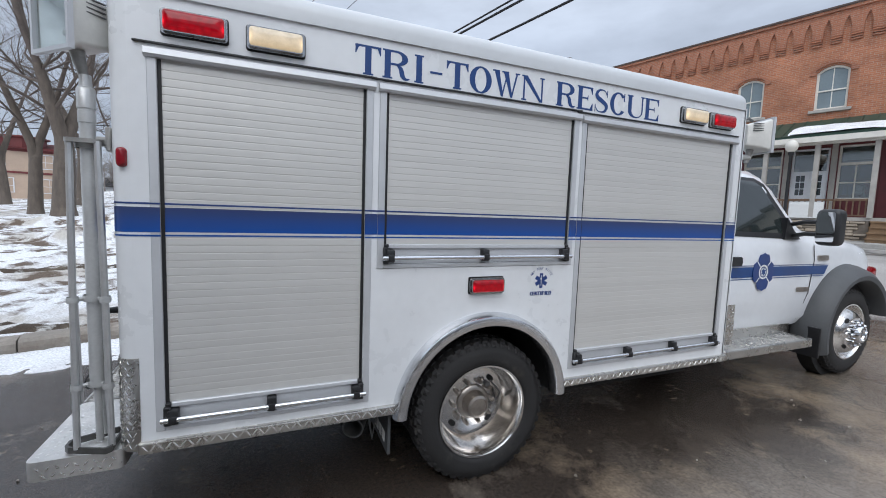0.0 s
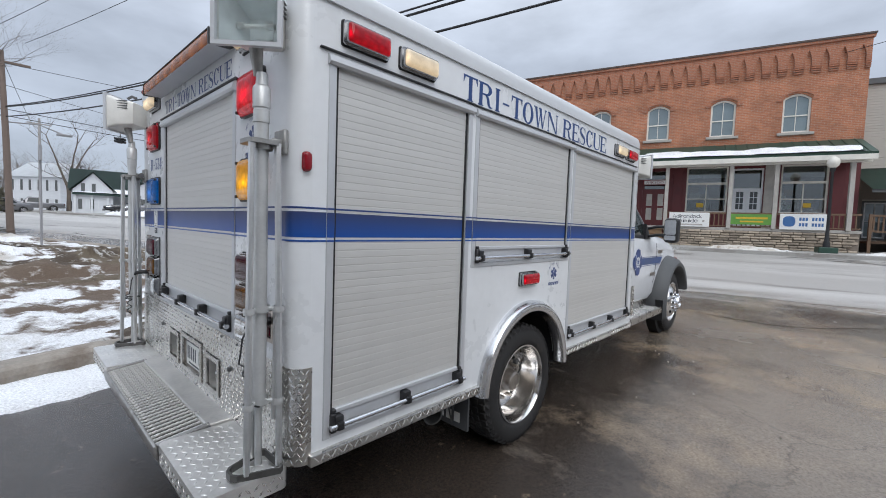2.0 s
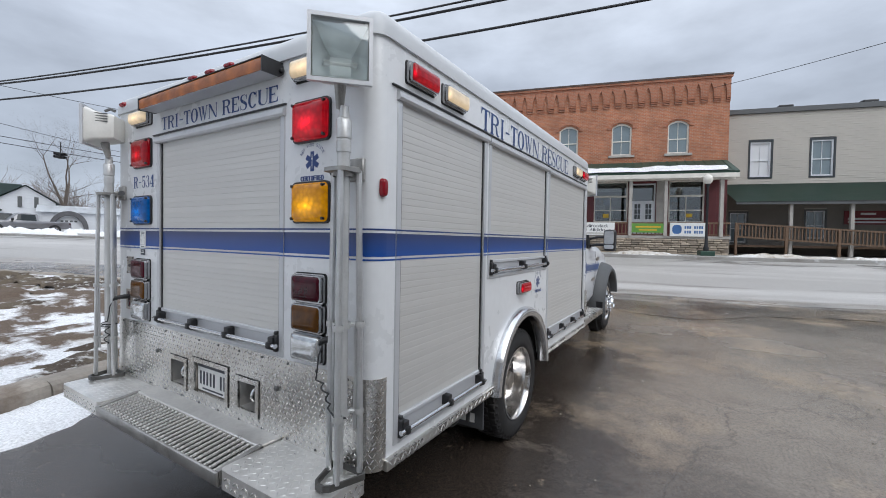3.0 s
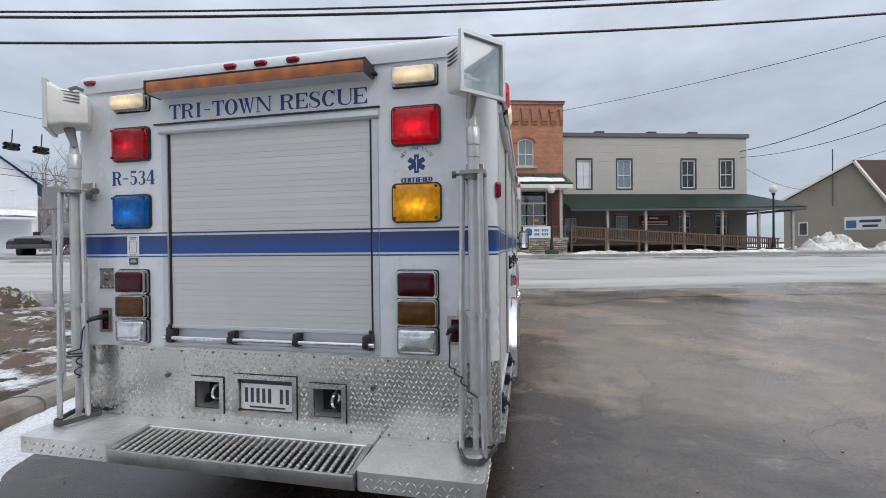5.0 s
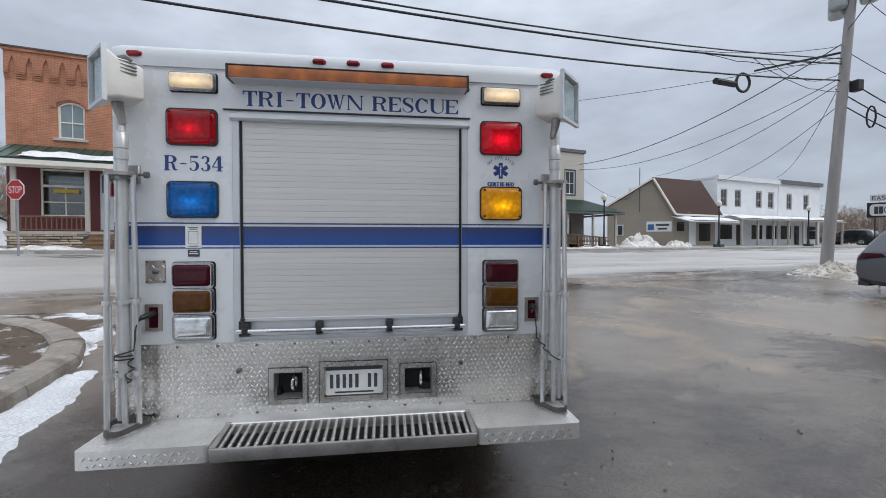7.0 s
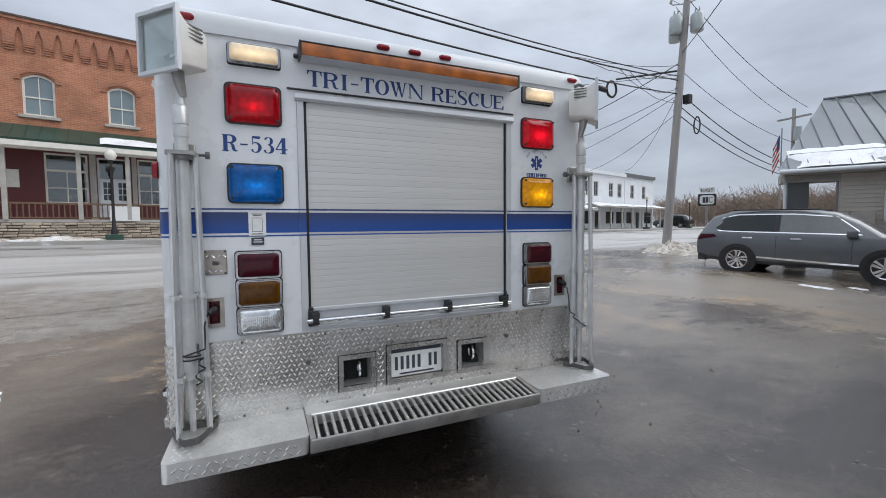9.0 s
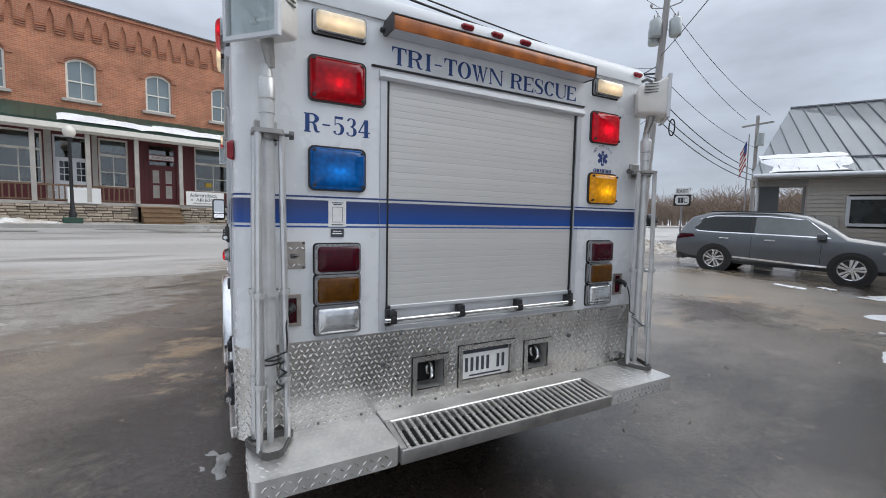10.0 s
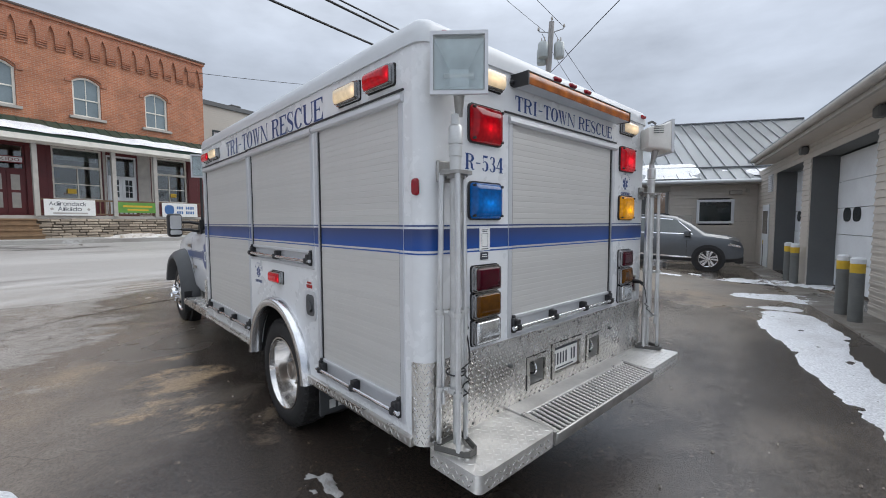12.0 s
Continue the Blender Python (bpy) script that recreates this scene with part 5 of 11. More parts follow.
def serif_glyph(ch, w):
    """Strokes of a bold serif capital or figure, one unit high and w wide, as convex outlines."""
    S, h, out = 0.225, 0.075, []

    def rect(x0, y0, x1, y1):
        out.append([(x0, y0), (x1, y0), (x1, y1), (x0, y1)])

    def stem(x, lo=True, hi=True, y0=0.0, y1=1.0):
        rect(x, y0, x + S, y1)
        if lo:
            rect(x - 0.07, y0, x + S + 0.07, y0 + 0.06)
        if hi:
            rect(x - 0.07, y1 - 0.06, x + S + 0.07, y1)

    def ring(cx, cy, rx, ry, a0, a1, th, tv, n=18):
        for k in range(n):
            p, q = radians(a0 + (a1 - a0) * k / n), radians(a0 + (a1 - a0) * (k + 1) / n)
            out.append([(cx + rx * math.cos(p), cy + ry * math.sin(p)), (cx + rx * math.cos(q), cy + ry * math.sin(q)), (cx + (rx - th) * math.cos(q), cy + (ry - tv) * math.sin(q)), (cx + (rx - th) * math.cos(p), cy + (ry - tv) * math.sin(p))])

    def brush(pts, wid):
        """A stroke of changing width along a smooth line."""
        fine = []
        for k in range(len(pts) - 1):
            a, b, c, d = (Vector((*pts[min(max(k + o, 0), len(pts) - 1)], wid[min(max(k + o, 0), len(wid) - 1)])) for o in (-1, 0, 1, 2))
            for t in (0, 0.33, 0.66):
                fine.append(0.5 * (2 * b + (c - a) * t + (2 * a - 5 * b + 4 * c - d) * t * t + (3 * b - a - 3 * c + d) * t ** 3))
        fine.append(Vector((*pts[-1], wid[-1])))
        edge = []
        for k, p in enumerate(fine):
            d = (fine[min(k + 1, len(fine) - 1)] - fine[max(k - 1, 0)]).to_2d().normalized()
            edge.append(((p.x - d.y * p.z / 2, p.y + d.x * p.z / 2), (p.x + d.y * p.z / 2, p.y - d.x * p.z / 2)))
        for a, b in zip(edge, edge[1:]):
            out.append([a[0], a[1], b[1], b[0]])

    if ch == "T":
        rect(0, 1 - h, w, 1)
        out.append([(0, 0.70), (0.035, 0.70), (0.13, 1 - h), (0.01, 1 - h)])
        out.append([(w, 0.70), (w - 0.01, 1 - h), (w - 0.13, 1 - h), (w - 0.035, 0.70)])
        stem((w - S) / 2, True, False)
    elif ch == "R":
        stem(0.07)
        rect(0.07 + S, 1 - h, w * 0.52, 1)
        rect(0.07 + S, 0.48, w * 0.52, 0.48 + h)
        ring(w * 0.5, 0.74, w * 0.42, 0.26, -90, 90, S, h)
        brush([(w * 0.52, 0.50), (w * 0.66, 0.38), (w * 0.72, 0.16), (w * 0.84, 0.045), (w * 0.99, 0.07)], [0.06, 0.16, 0.18, 0.10, 0.03])
    elif ch == "I":
        stem((w - S) / 2)
    elif ch == "O":
        ring(w / 2, 0.5, w / 2, 0.515, 0, 360, 0.24, 0.065, 32)
    elif ch == "W":
        out.append([(0.06 * w, 1), (0.06 * w + 0.23, 1), (0.33 * w + 0.10, 0), (0.33 * w - 0.01, 0)])
        out.append([(0.33 * w, 0), (0.33 * w + 0.08, 0), (0.51 * w + 0.03, 0.85), (0.51 * w - 0.02, 0.85)])
        out.append([(0.39 * w, 1), (0.39 * w + 0.23, 1), (0.68 * w + 0.09, 0), (0.68 * w - 0.01, 0)])
        out.append([(0.68 * w, 0), (0.68 * w + 0.07, 0), (0.93 * w, 1), (0.93 * w - 0.08, 1)])
        for x0, x1 in ((0, 0.06 * w + 0.25), (0.34 * w, 0.39 * w + 0.25), (0.83 * w, w)):
            rect(x0, 0.94, x1, 1)
    elif ch == "N":
        rect(0.08, 0, 0.16, 1)
        rect(w - 0.16, 0, w - 0.08, 1)
        out.append([(0.01, 1), (0.27, 1), (w - 0.08, 0), (w - 0.23, 0)])
        for x0, x1, y in ((0, 0.24, 0), (0, 0.2, 0.94), (w - 0.24, w, 0.94)):
            rect(x0, y, x1, y + 0.06)
    elif ch == "E":
        stem(0.07)
        rect(0.07, 1 - h, w - 0.02, 1)
        rect(0.07, 0, w, h)
        rect(0.07 + S, 0.475, w * 0.68, 0.54)
        out.append([(w - 0.02, 1), (w - 0.16, 1 - h), (w - 0.05, 0.70), (w - 0.02, 0.70)])
        out.append([(w, 0), (w, 0.32), (w - 0.035, 0.32), (w - 0.16, h)])
        out.append([(w * 0.70, 0.37), (w * 0.70, 0.65), (w * 0.62, 0.53), (w * 0.62, 0.485)])
    elif ch == "S":
        brush([(w * x, y) for x, y in ((0.86, 0.76), (0.74, 0.93), (0.5, 0.985), (0.27, 0.92), (0.17, 0.77), (0.26, 0.62), (0.5, 0.51), (0.76, 0.39), (0.85, 0.24), (0.74, 0.07), (0.48, 0.015), (0.25, 0.06), (0.1, 0.24))], [0.04, 0.05, 0.05, 0.11, 0.18, 0.2, 0.2, 0.2, 0.18, 0.11, 0.05, 0.05, 0.04])
        rect(0.84 * w, 0.68, 0.89 * w, 1.0)
        rect(0.07 * w, 0.0, 0.12 * w, 0.32)
    elif ch == "C":
        ring(w * 0.53, 0.5, w * 0.53, 0.515, 38, 322, 0.235, 0.07, 28)
        rect(0.88 * w, 0.64, 0.95 * w, 1.0)
    elif ch == "U":
        stem(0.07, False, True, 0.3)
        rect(w - 0.165, 0.3, w - 0.085, 1)
        rect(w - 0.24, 0.94, w, 1)
        cx, rx = (0.07 + w - 0.09) / 2, (w - 0.16) / 2
        ix, ir = (0.07 + S + w - 0.165) / 2, (w - 0.165 - 0.07 - S) / 2
        for k in range(14):
            p, q = math.pi * (1 + k / 14), math.pi * (1 + (k + 1) / 14)
            out.append([(cx + rx * math.cos(p), 0.3 + 0.315 * math.sin(p)), (cx + rx * math.cos(q), 0.3 + 0.315 * math.sin(q)), (ix + ir * math.cos(q), 0.3 + 0.25 * math.sin(q)), (ix + ir * math.cos(p), 0.3 + 0.25 * math.sin(p))])
    elif ch == "5":
        out.append([(0.17 * w, 0.87), (0.82 * w, 0.85), (0.88 * w, 1.0), (0.17 * w, 1.0)])
        rect(0.17 * w, 0.5, 0.17 * w + 0.05, 1)
        brush([(w * x, y) for x, y in ((0.19, 0.53), (0.36, 0.61), (0.6, 0.59), (0.78, 0.45), (0.80, 0.27), (0.67, 0.09), (0.42, 0.02), (0.21, 0.09), (0.17, 0.2))], [0.04, 0.05, 0.09, 0.18, 0.2, 0.13, 0.05, 0.08, 0.14])
    elif ch == "3":
        brush([(w * x, y) for x, y in ((0.2, 0.82), (0.3, 0.94), (0.52, 0.97), (0.73, 0.87), (0.73, 0.68), (0.6, 0.56), (0.42, 0.53))], [0.14, 0.08, 0.05, 0.15, 0.17, 0.09, 0.04])
        brush([(w * x, y) for x, y in ((0.42, 0.53), (0.65, 0.48), (0.8, 0.33), (0.79, 0.17), (0.64, 0.05), (0.4, 0.02), (0.2, 0.08), (0.16, 0.2))], [0.04, 0.09, 0.19, 0.19, 0.1, 0.05, 0.08, 0.14])
    elif ch == "4":
        out.append([(0.55 * w, 1), (0.7 * w, 1), (0.14 * w, 0.28), (0.04 * w, 0.28)])
        rect(0.04 * w, 0.25, 0.98 * w, 0.32)
        rect(0.52 * w, 0, 0.52 * w + S, 1)
        rect(0.38 * w, 0, 0.95 * w, 0.045)
    else:
        rect(0.05, 0.42, w - 0.05, 0.50)
    return out


def serif_letters(f, text, edges, b, hgt, c, parent, material):
    """Bold serif letters, each between its own two edges, one mesh for each."""
    for ch, (x0, x1) in zip(text, edges):
        bm = bmesh.new()
        for k, poly in enumerate(serif_glyph(ch, (x1 - x0) / hgt)):
            vs = [bm.verts.new((x0 + x * hgt, b + y * hgt, c + 0.00004 * (k % 9))) for x, y in poly]
            fc = bm.faces.new(vs)
            fc.normal_update()
        me = bpy.data.meshes.new("letter")
        for fc in bm.faces:
            if fc.normal.z < 0:
                fc.normal_flip()
        bm.transform(f)
        bm.to_mesh(me)
        bm.free()
        me.materials.append(material)
        new("letter", me).parent = parent


def letters(f, text, a, b, widths, heights, c, parent, material, name="lettering", thick=0.10, serif=True, label=""):
    """Letters in a row from a, each with its own width and height; one mesh for each letter."""
    for ch, w, hgt in zip(text, widths, heights):
        if ch == " ":
            a += w
            continue
        bm = bmesh.new()
        gap = w * 0.10
        x0, x1 = a + gap * 0.5, a + w - gap * 0.5
        if ch == "-":
            box(bm, x0, x1, b + hgt * 0.42, b + hgt * 0.52, c, c + 0.0006)
        else:
            co, polys, gx0, gx1, gy0, gy1 = glyph(ch)
            vs = [bm.verts.new((x0 + (p[0] - gx0) / max(gx1 - gx0, 1e-6) * (x1 - x0) if ch != "I" else (x0 + x1) / 2 + (p[0] - (gx0 + gx1) / 2) / max(gx1 - gx0, 1e-6) * hgt * 0.19, b + (p[1] - gy0) / (gy1 - gy0) * hgt, c + 0.0006)) for p in co]
            for p in polys:
                try:
                    bm.faces.new([vs[i] for i in p])
                except ValueError:
                    pass
            if thick > 0.1:         # a heavier face: the outline laid down again, a little to each side
                for k, sx in enumerate((-1, 1)):
                    ws = [bm.verts.new((v.co.x + sx * thick * hgt, v.co.y, v.co.z + 0.00003 * (k + 1))) for v in vs]
                    for p in polys:
                        bm.faces.new([ws[i] for i in p])
        fpart(name, bm, material, parent, f, label)
        a += w


TOWN = [(0.0, 0.063), (0.067, 0.137), (0.142, 0.180), (0.187, 0.228), (0.236, 0.299), (0.303, 0.370), (0.372, 0.459), (0.466, 0.543),
        (0.585, 0.656), (0.661, 0.722), (0.726, 0.785), (0.790, 0.853), (0.860, 0.934), (0.936, 1.0)]
for f, a0, a1, b, hgt in ((F_R, 0.919, 2.810, 2.118, 0.129), (F_L, -2.78, -0.889, 2.118, 0.129), (F_B, -0.540, 0.585, 2.107, 0.078)):
    serif_letters(f, "TRI-TOWNRESCUE", [(a0 + p * (a1 - a0), a0 + q * (a1 - a0)) for p, q in TOWN], b, hgt, 0.0012, truck, M_TEXT)
serif_letters(F_B, "R-534", [(-0.921, -0.855), (-0.85, -0.81), (-0.804, -0.752), (-0.748, -0.698), (-0.695, -0.638)], 1.767, 0.077, 0.0012, truck, M_TEXT)


def star_badge(f, a, b, s, cab=False):
    """Six-armed blue star with NEW YORK STATE above and CERTIFIED below."""
    bm = bmesh.new()
    for k in range(3):
        r = Matrix.Translation((a, b, 0)) @ Matrix.Rotation(radians(60 * k), 4, "Z")
        prism(bm, [(-0.13 * s, -0.5 * s), (0.13 * s, -0.5 * s), (0.13 * s, 0.5 * s), (-0.13 * s, 0.5 * s)], 0.0003 * (k + 1), 0.0012 + 0.0002 * k, r)
    star = fpart("star_badge", bm, M_BLUED, truck, f, "blue six-armed star badge")
    bm = bmesh.new()
    box(bm, a - 0.02 * s, a + 0.02 * s, b - 0.36 * s, b + 0.36 * s, 0.0017, 0.002)
    box(bm, a - 0.07 * s, a + 0.05 * s, b + 0.1 * s, b + 0.17 * s, 0.0017, 0.002)
    fpart("star_staff", bm, M_PAPER, star, f)
    if not cab:
        letters(f, "CERTIFIED", a - 0.85 * s, b - 0.98 * s, [0.19 * s] * 9, [0.25 * s] * 9, 0.001, star, M_BLUED, "letter", 0.11, serif=False)
        for i, ch in enumerate("NEW YORK STATE"):
            if ch == " ":
                continue
            t = radians(148 - 116 * i / 13)
            m = f @ at(a + 0.86 * s * math.cos(t), b - 0.05 * s + 0.80 * s * math.sin(t), 0) @ Matrix.Rotation(t - math.pi / 2, 4, "Z")
            letters(m, ch, -0.06 * s, 0, [0.125 * s], [0.17 * s], 0.001, star, M_BLUED, "letter", serif=False)


star_badge(F_B, 0.827, 1.803, 0.088)
star_badge(F_R, 1.995, 1.135, 0.085)
star_badge(F_L, -2.04, 1.125, 0.085)


# wheels
def wheel(x, y, z, side, kind):
    """A tyre with lugs, a steel rim and a hub; side is -1 on the right, +1 on the left."""
    m = Matrix(((1, 0, 0, x), (0, 0, side, y), (0, -side, 0, z), (0, 0, 0, 1)))   # local z points outwards
    bm = bmesh.new()
    lathe(bm, [(0.268, -0.11), (0.30, -0.118), (0.36, -0.112), (0.392, -0.092), (0.402, -0.06), (0.405, 0.0), (0.402, 0.06), (0.392, 0.092), (0.36, 0.112), (0.335, 0.117), (0.30, 0.118), (0.278, 0.112), (0.268, 0.10), (0.262, 0.06)], m, 64)
    tyre = part("tyre", bm, M_TYRE, None, "black rubber tyre with block tread", True)
    lug = bmesh.new()
    for k in range(44):
        r = m @ Matrix.Rotation(2 * math.pi * k / 44, 4, "Z")
        for c, off in ((0.075, 0), (-0.075, 0.5), (0.025, 0.5), (-0.025, 0)):
            rr = r @ Matrix.Rotation(2 * math.pi * off / 44, 4, "Z")
            vs = [lug.verts.new(rr @ Vector(p)) for p in ((0.393, -0.019, c - 0.021), (0.393, 0.019, c - 0.021), (0.393, 0.019, c + 0.021), (0.393, -0.019, c + 0.021), (0.4125 - abs(c) * 0.10, -0.015, c - 0.018), (0.4125 - abs(c) * 0.10, 0.015, c - 0.018), (0.4125 - abs(c) * 0.10, 0.015, c + 0.018), (0.4125 - abs(c) * 0.10, -0.015, c + 0.018))]
            for q in ((4, 5, 6, 7), (0, 1, 5, 4), (1, 2, 6, 5), (2, 3, 7, 6), (3, 0, 4, 7)):
                lug.faces.new([vs[i] for i in q])
        vs = [lug.verts.new(r @ Vector(p)) for p in ((0.398, -0.018, 0.088), (0.398, 0.018, 0.088), (0.372, 0.015, 0.112), (0.372, -0.015, 0.112), (0.385, 0.0, 0.111))]
        for q in ((0, 1, 4), (1, 2, 4), (2, 3, 4), (3, 0, 4)):
            lug.faces.new([vs[i] for i in q])
    bm = bmesh.new()
    if kind == "rear":
        lathe(bm, [(0.262, 0.055), (0.272, 0.10), (0.268, 0.112), (0.258, 0.113), (0.25, 0.10), (0.243, 0.07), (0.236, 0.02), (0.224, -0.03), (0.212, -0.05), (0.20, -0.052), (0.15, -0.046), (0.11, -0.04), (0.085, -0.035), (0.08, -0.03)], m, 56)
    else:
        lathe(bm, [(0.262, 0.02), (0.272, 0.095), (0.268, 0.112), (0.257, 0.113), (0.246, 0.098), (0.236, 0.07), (0.226, 0.075), (0.20, 0.115), (0.16, 0.145), (0.135, 0.15), (0.10, 0.152), (0.08, 0.152)], m, 56)
    wh = part("wheel", bm, M_RIM, truck, "polished steel wheel with black tyre", True)
    tyre.parent = wh
    part("tread_lug", lug, M_TYRE, wh)
    bm = bmesh.new()
    if kind == "rear":
        lathe(bm, [(0.102, -0.05), (0.102, -0.02), (0.092, -0.012), (0.078, -0.010), (0.072, 0.03), (0.066, 0.05), (0.052, 0.056), (0.050, 0.05), (0, 0.052)], m, 28)
        nut_r, nut_z, nn = 0.128, -0.042, 10
    else:
        lathe(bm, [(0.082, 0.10), (0.082, 0.20), (0.074, 0.215), (0.058, 0.22), (0.055, 0.205), (0, 0.203)], m, 28)
        nut_r, nut_z, nn = 0.112, 0.15, 10
    part("hub", bm, M_HUB if kind == "rear" else M_CHROME, wh, "metal wheel hub", True)
    for k in range(nn):
        bm = bmesh.new()
        r = m @ Matrix.Rotation(2 * math.pi * k / nn, 4, "Z")
        lathe(bm, [(0.016, nut_z), (0.015, nut_z + 0.028), (0.010, nut_z + 0.042), (0, nut_z + 0.044)], r @ at(nut_r, 0, 0), 6)
        part("wheel_nut", bm, M_CHROME if kind != "rear" else M_HUB, wh)
    for k in range(4):
        r = m @ Matrix.Rotation(2 * math.pi * (k + 0.5) / 4, 4, "Z") @ at(0.172, 0, -0.0478 if kind == "rear" else 0.138)
        if kind != "rear":
            r = r @ Matrix.Rotation(radians(35), 4, "Y")
        bm = bmesh.new()
        prism(bm, [(0.017 * math.cos(t), 0.028 * math.sin(t)) for t in [2 * math.pi * i / 14 for i in range(14)]], 0.0, 0.002, r)
        part("hand_hole", bm, M_DARK, wh)
    if kind == "rear" and side < 0:
        bm = bmesh.new()
        tube(bm, [m @ Vector(p) for p in ((0.17, -0.02, -0.04), (0.175, 0.04, -0.01), (0.13, 0.09, 0.01), (0.10, 0.125, 0.0), (0.07, 0.10, 0.0))], 0.006, 6)
        lathe(bm, [(0.017, -0.01), (0.017, 0.02), (0, 0.022)], m @ at(0.07, 0.115, 0.0), 12)
        part("valve_hose", bm, M_DKMETAL, wh, "braided valve extension hose", True)
    return wh


GW = paved(5.62, 0)
wheel(1.672, YR + 0.135, 0.392, -1, "rear")
wheel(1.672, YL - 0.135, 0.392, 1, "rear")
wheel(5.62, -0.985, GW + 0.405, -1, "front")
wheel(5.62, 0.975, GW + 0.405, 1, "front")
for y in (-0.80, 0.785):
    bm = bmesh.new()
    lathe(bm, [(0.2, -0.1), (0.39, -0.11), (0.405, 0), (0.39, 0.11), (0.2, 0.1)], Matrix(((1, 0, 0, 1.672), (0, 0, 1, y), (0, -1, 0, 0.392), (0, 0, 0, 1))), 48)
    part("inner_tyre", bm, M_TYRE, truck, "inner tyre of the twin rear wheels", True)
bm = bmesh.new()
tube(bm, [(1.672, -0.85, 0.392), (1.672, 0.85, 0.392)], 0.07, 12)
tube(bm, [(5.62, -0.9, GW + 0.4), (5.62, 0.9, GW + 0.4)], 0.06, 12)
part("axle", bm, M_DARK, truck)
# mud flaps, tail pipe
for s, y0, y1 in ((-1, -1.15, -0.72), (1, 0.70, 1.13)):
    bm = bmesh.new()
    prism(bm, [(y0, 0.235), (y1, 0.235), (y1, 0.52), (y0, 0.52)], 1.125, 1.14, Matrix(((0, 0, 1, 0), (1, 0, 0, 0), (0, 1, 0, 0), (0, 0, 0, 1))))
    fl = part("mud_flap", bm, M_FLARE, truck, "black rubber mud flap")
    bm = bmesh.new()
    for k in range(5):
        box(bm, 1.1232, 1.125, y0 + 0.06 + 0.065 * k, y0 + 0.105 + 0.065 * k, 0.27, 0.33)
    part("flap_bar", bm, M_PAPER, fl)
bm = bmesh.new()
lathe(bm, [(0.056, 0.0), (0.058, 0.35), (0.050, 0.35), (0.048, 0.05)], pose(1.11, -0.70, 0.375, 96, 0, -24), 24)
part("tail_pipe", bm, M_DKMETAL, truck, "sooty tail pipe", True)
bm = bmesh.new()
tube(bm, [(1.03, -1.05, 0.5), (1.06, -1.08, 0.30), (1.09, -1.08, 0.5)], 0.010, 6)
part("pipe_hanger", bm, M_DKMETAL, truck)

# chassis: rails, and dark boxes made up to keep light off the ground
for x0, x1, y0, y1, z0, z1, nm in ((0.05, 6.2, -0.47, -0.37, 0.42, 0.62, "frame_rail"), (0.05, 6.2, 0.37, 0.47, 0.42, 0.62, "frame_rail"), (2.30, 3.55, -1.00, -0.50, 0.33, 0.55, "fuel_tank"), (2.30, 3.55, 0.50, 1.00, 0.33, 0.55, "battery_box"), (2.20, 3.60, -0.36, 0.36, 0.36, 0.56, "gearbox_cover"), (0.12, 1.05, -0.62, 0.62, 0.37, 0.53, "rear_crossmember")):
    bm = bmesh.new()
    box(bm, x0, x1, y0, y1, z0, z1, 0.03, 2)
    part(nm, bm, M_DARK, truck, smooth=True)
bm = bmesh.new()
lathe(bm, [(0.0, -0.20), (0.13, -0.15), (0.19, -0.05), (0.19, 0.05), (0.13, 0.15), (0.0, 0.20)], at(1.672, 0.0, 0.40) @ Matrix.Rotation(radians(90), 4, "X"), 18)
part("axle_housing", bm, M_DARK, truck, smooth=True)
# small tread plates on the front lower corners of the body
for f, sg in ((F_R, 1), (F_L, -1)):
    a0, a1 = sorted((sg * 3.655, sg * 3.735))
    bm = bmesh.new()
    box(bm, a0, a1, 0.60, 0.90, 0.0, 0.005)
    guard = fpart("front_guard", bm, M_PLATE, truck, f, "narrow tread plate strip")
    treads("tread", f, a0 + 0.004, a1 - 0.004, 0.605, 0.895, 0.0052, 0.025, guard)

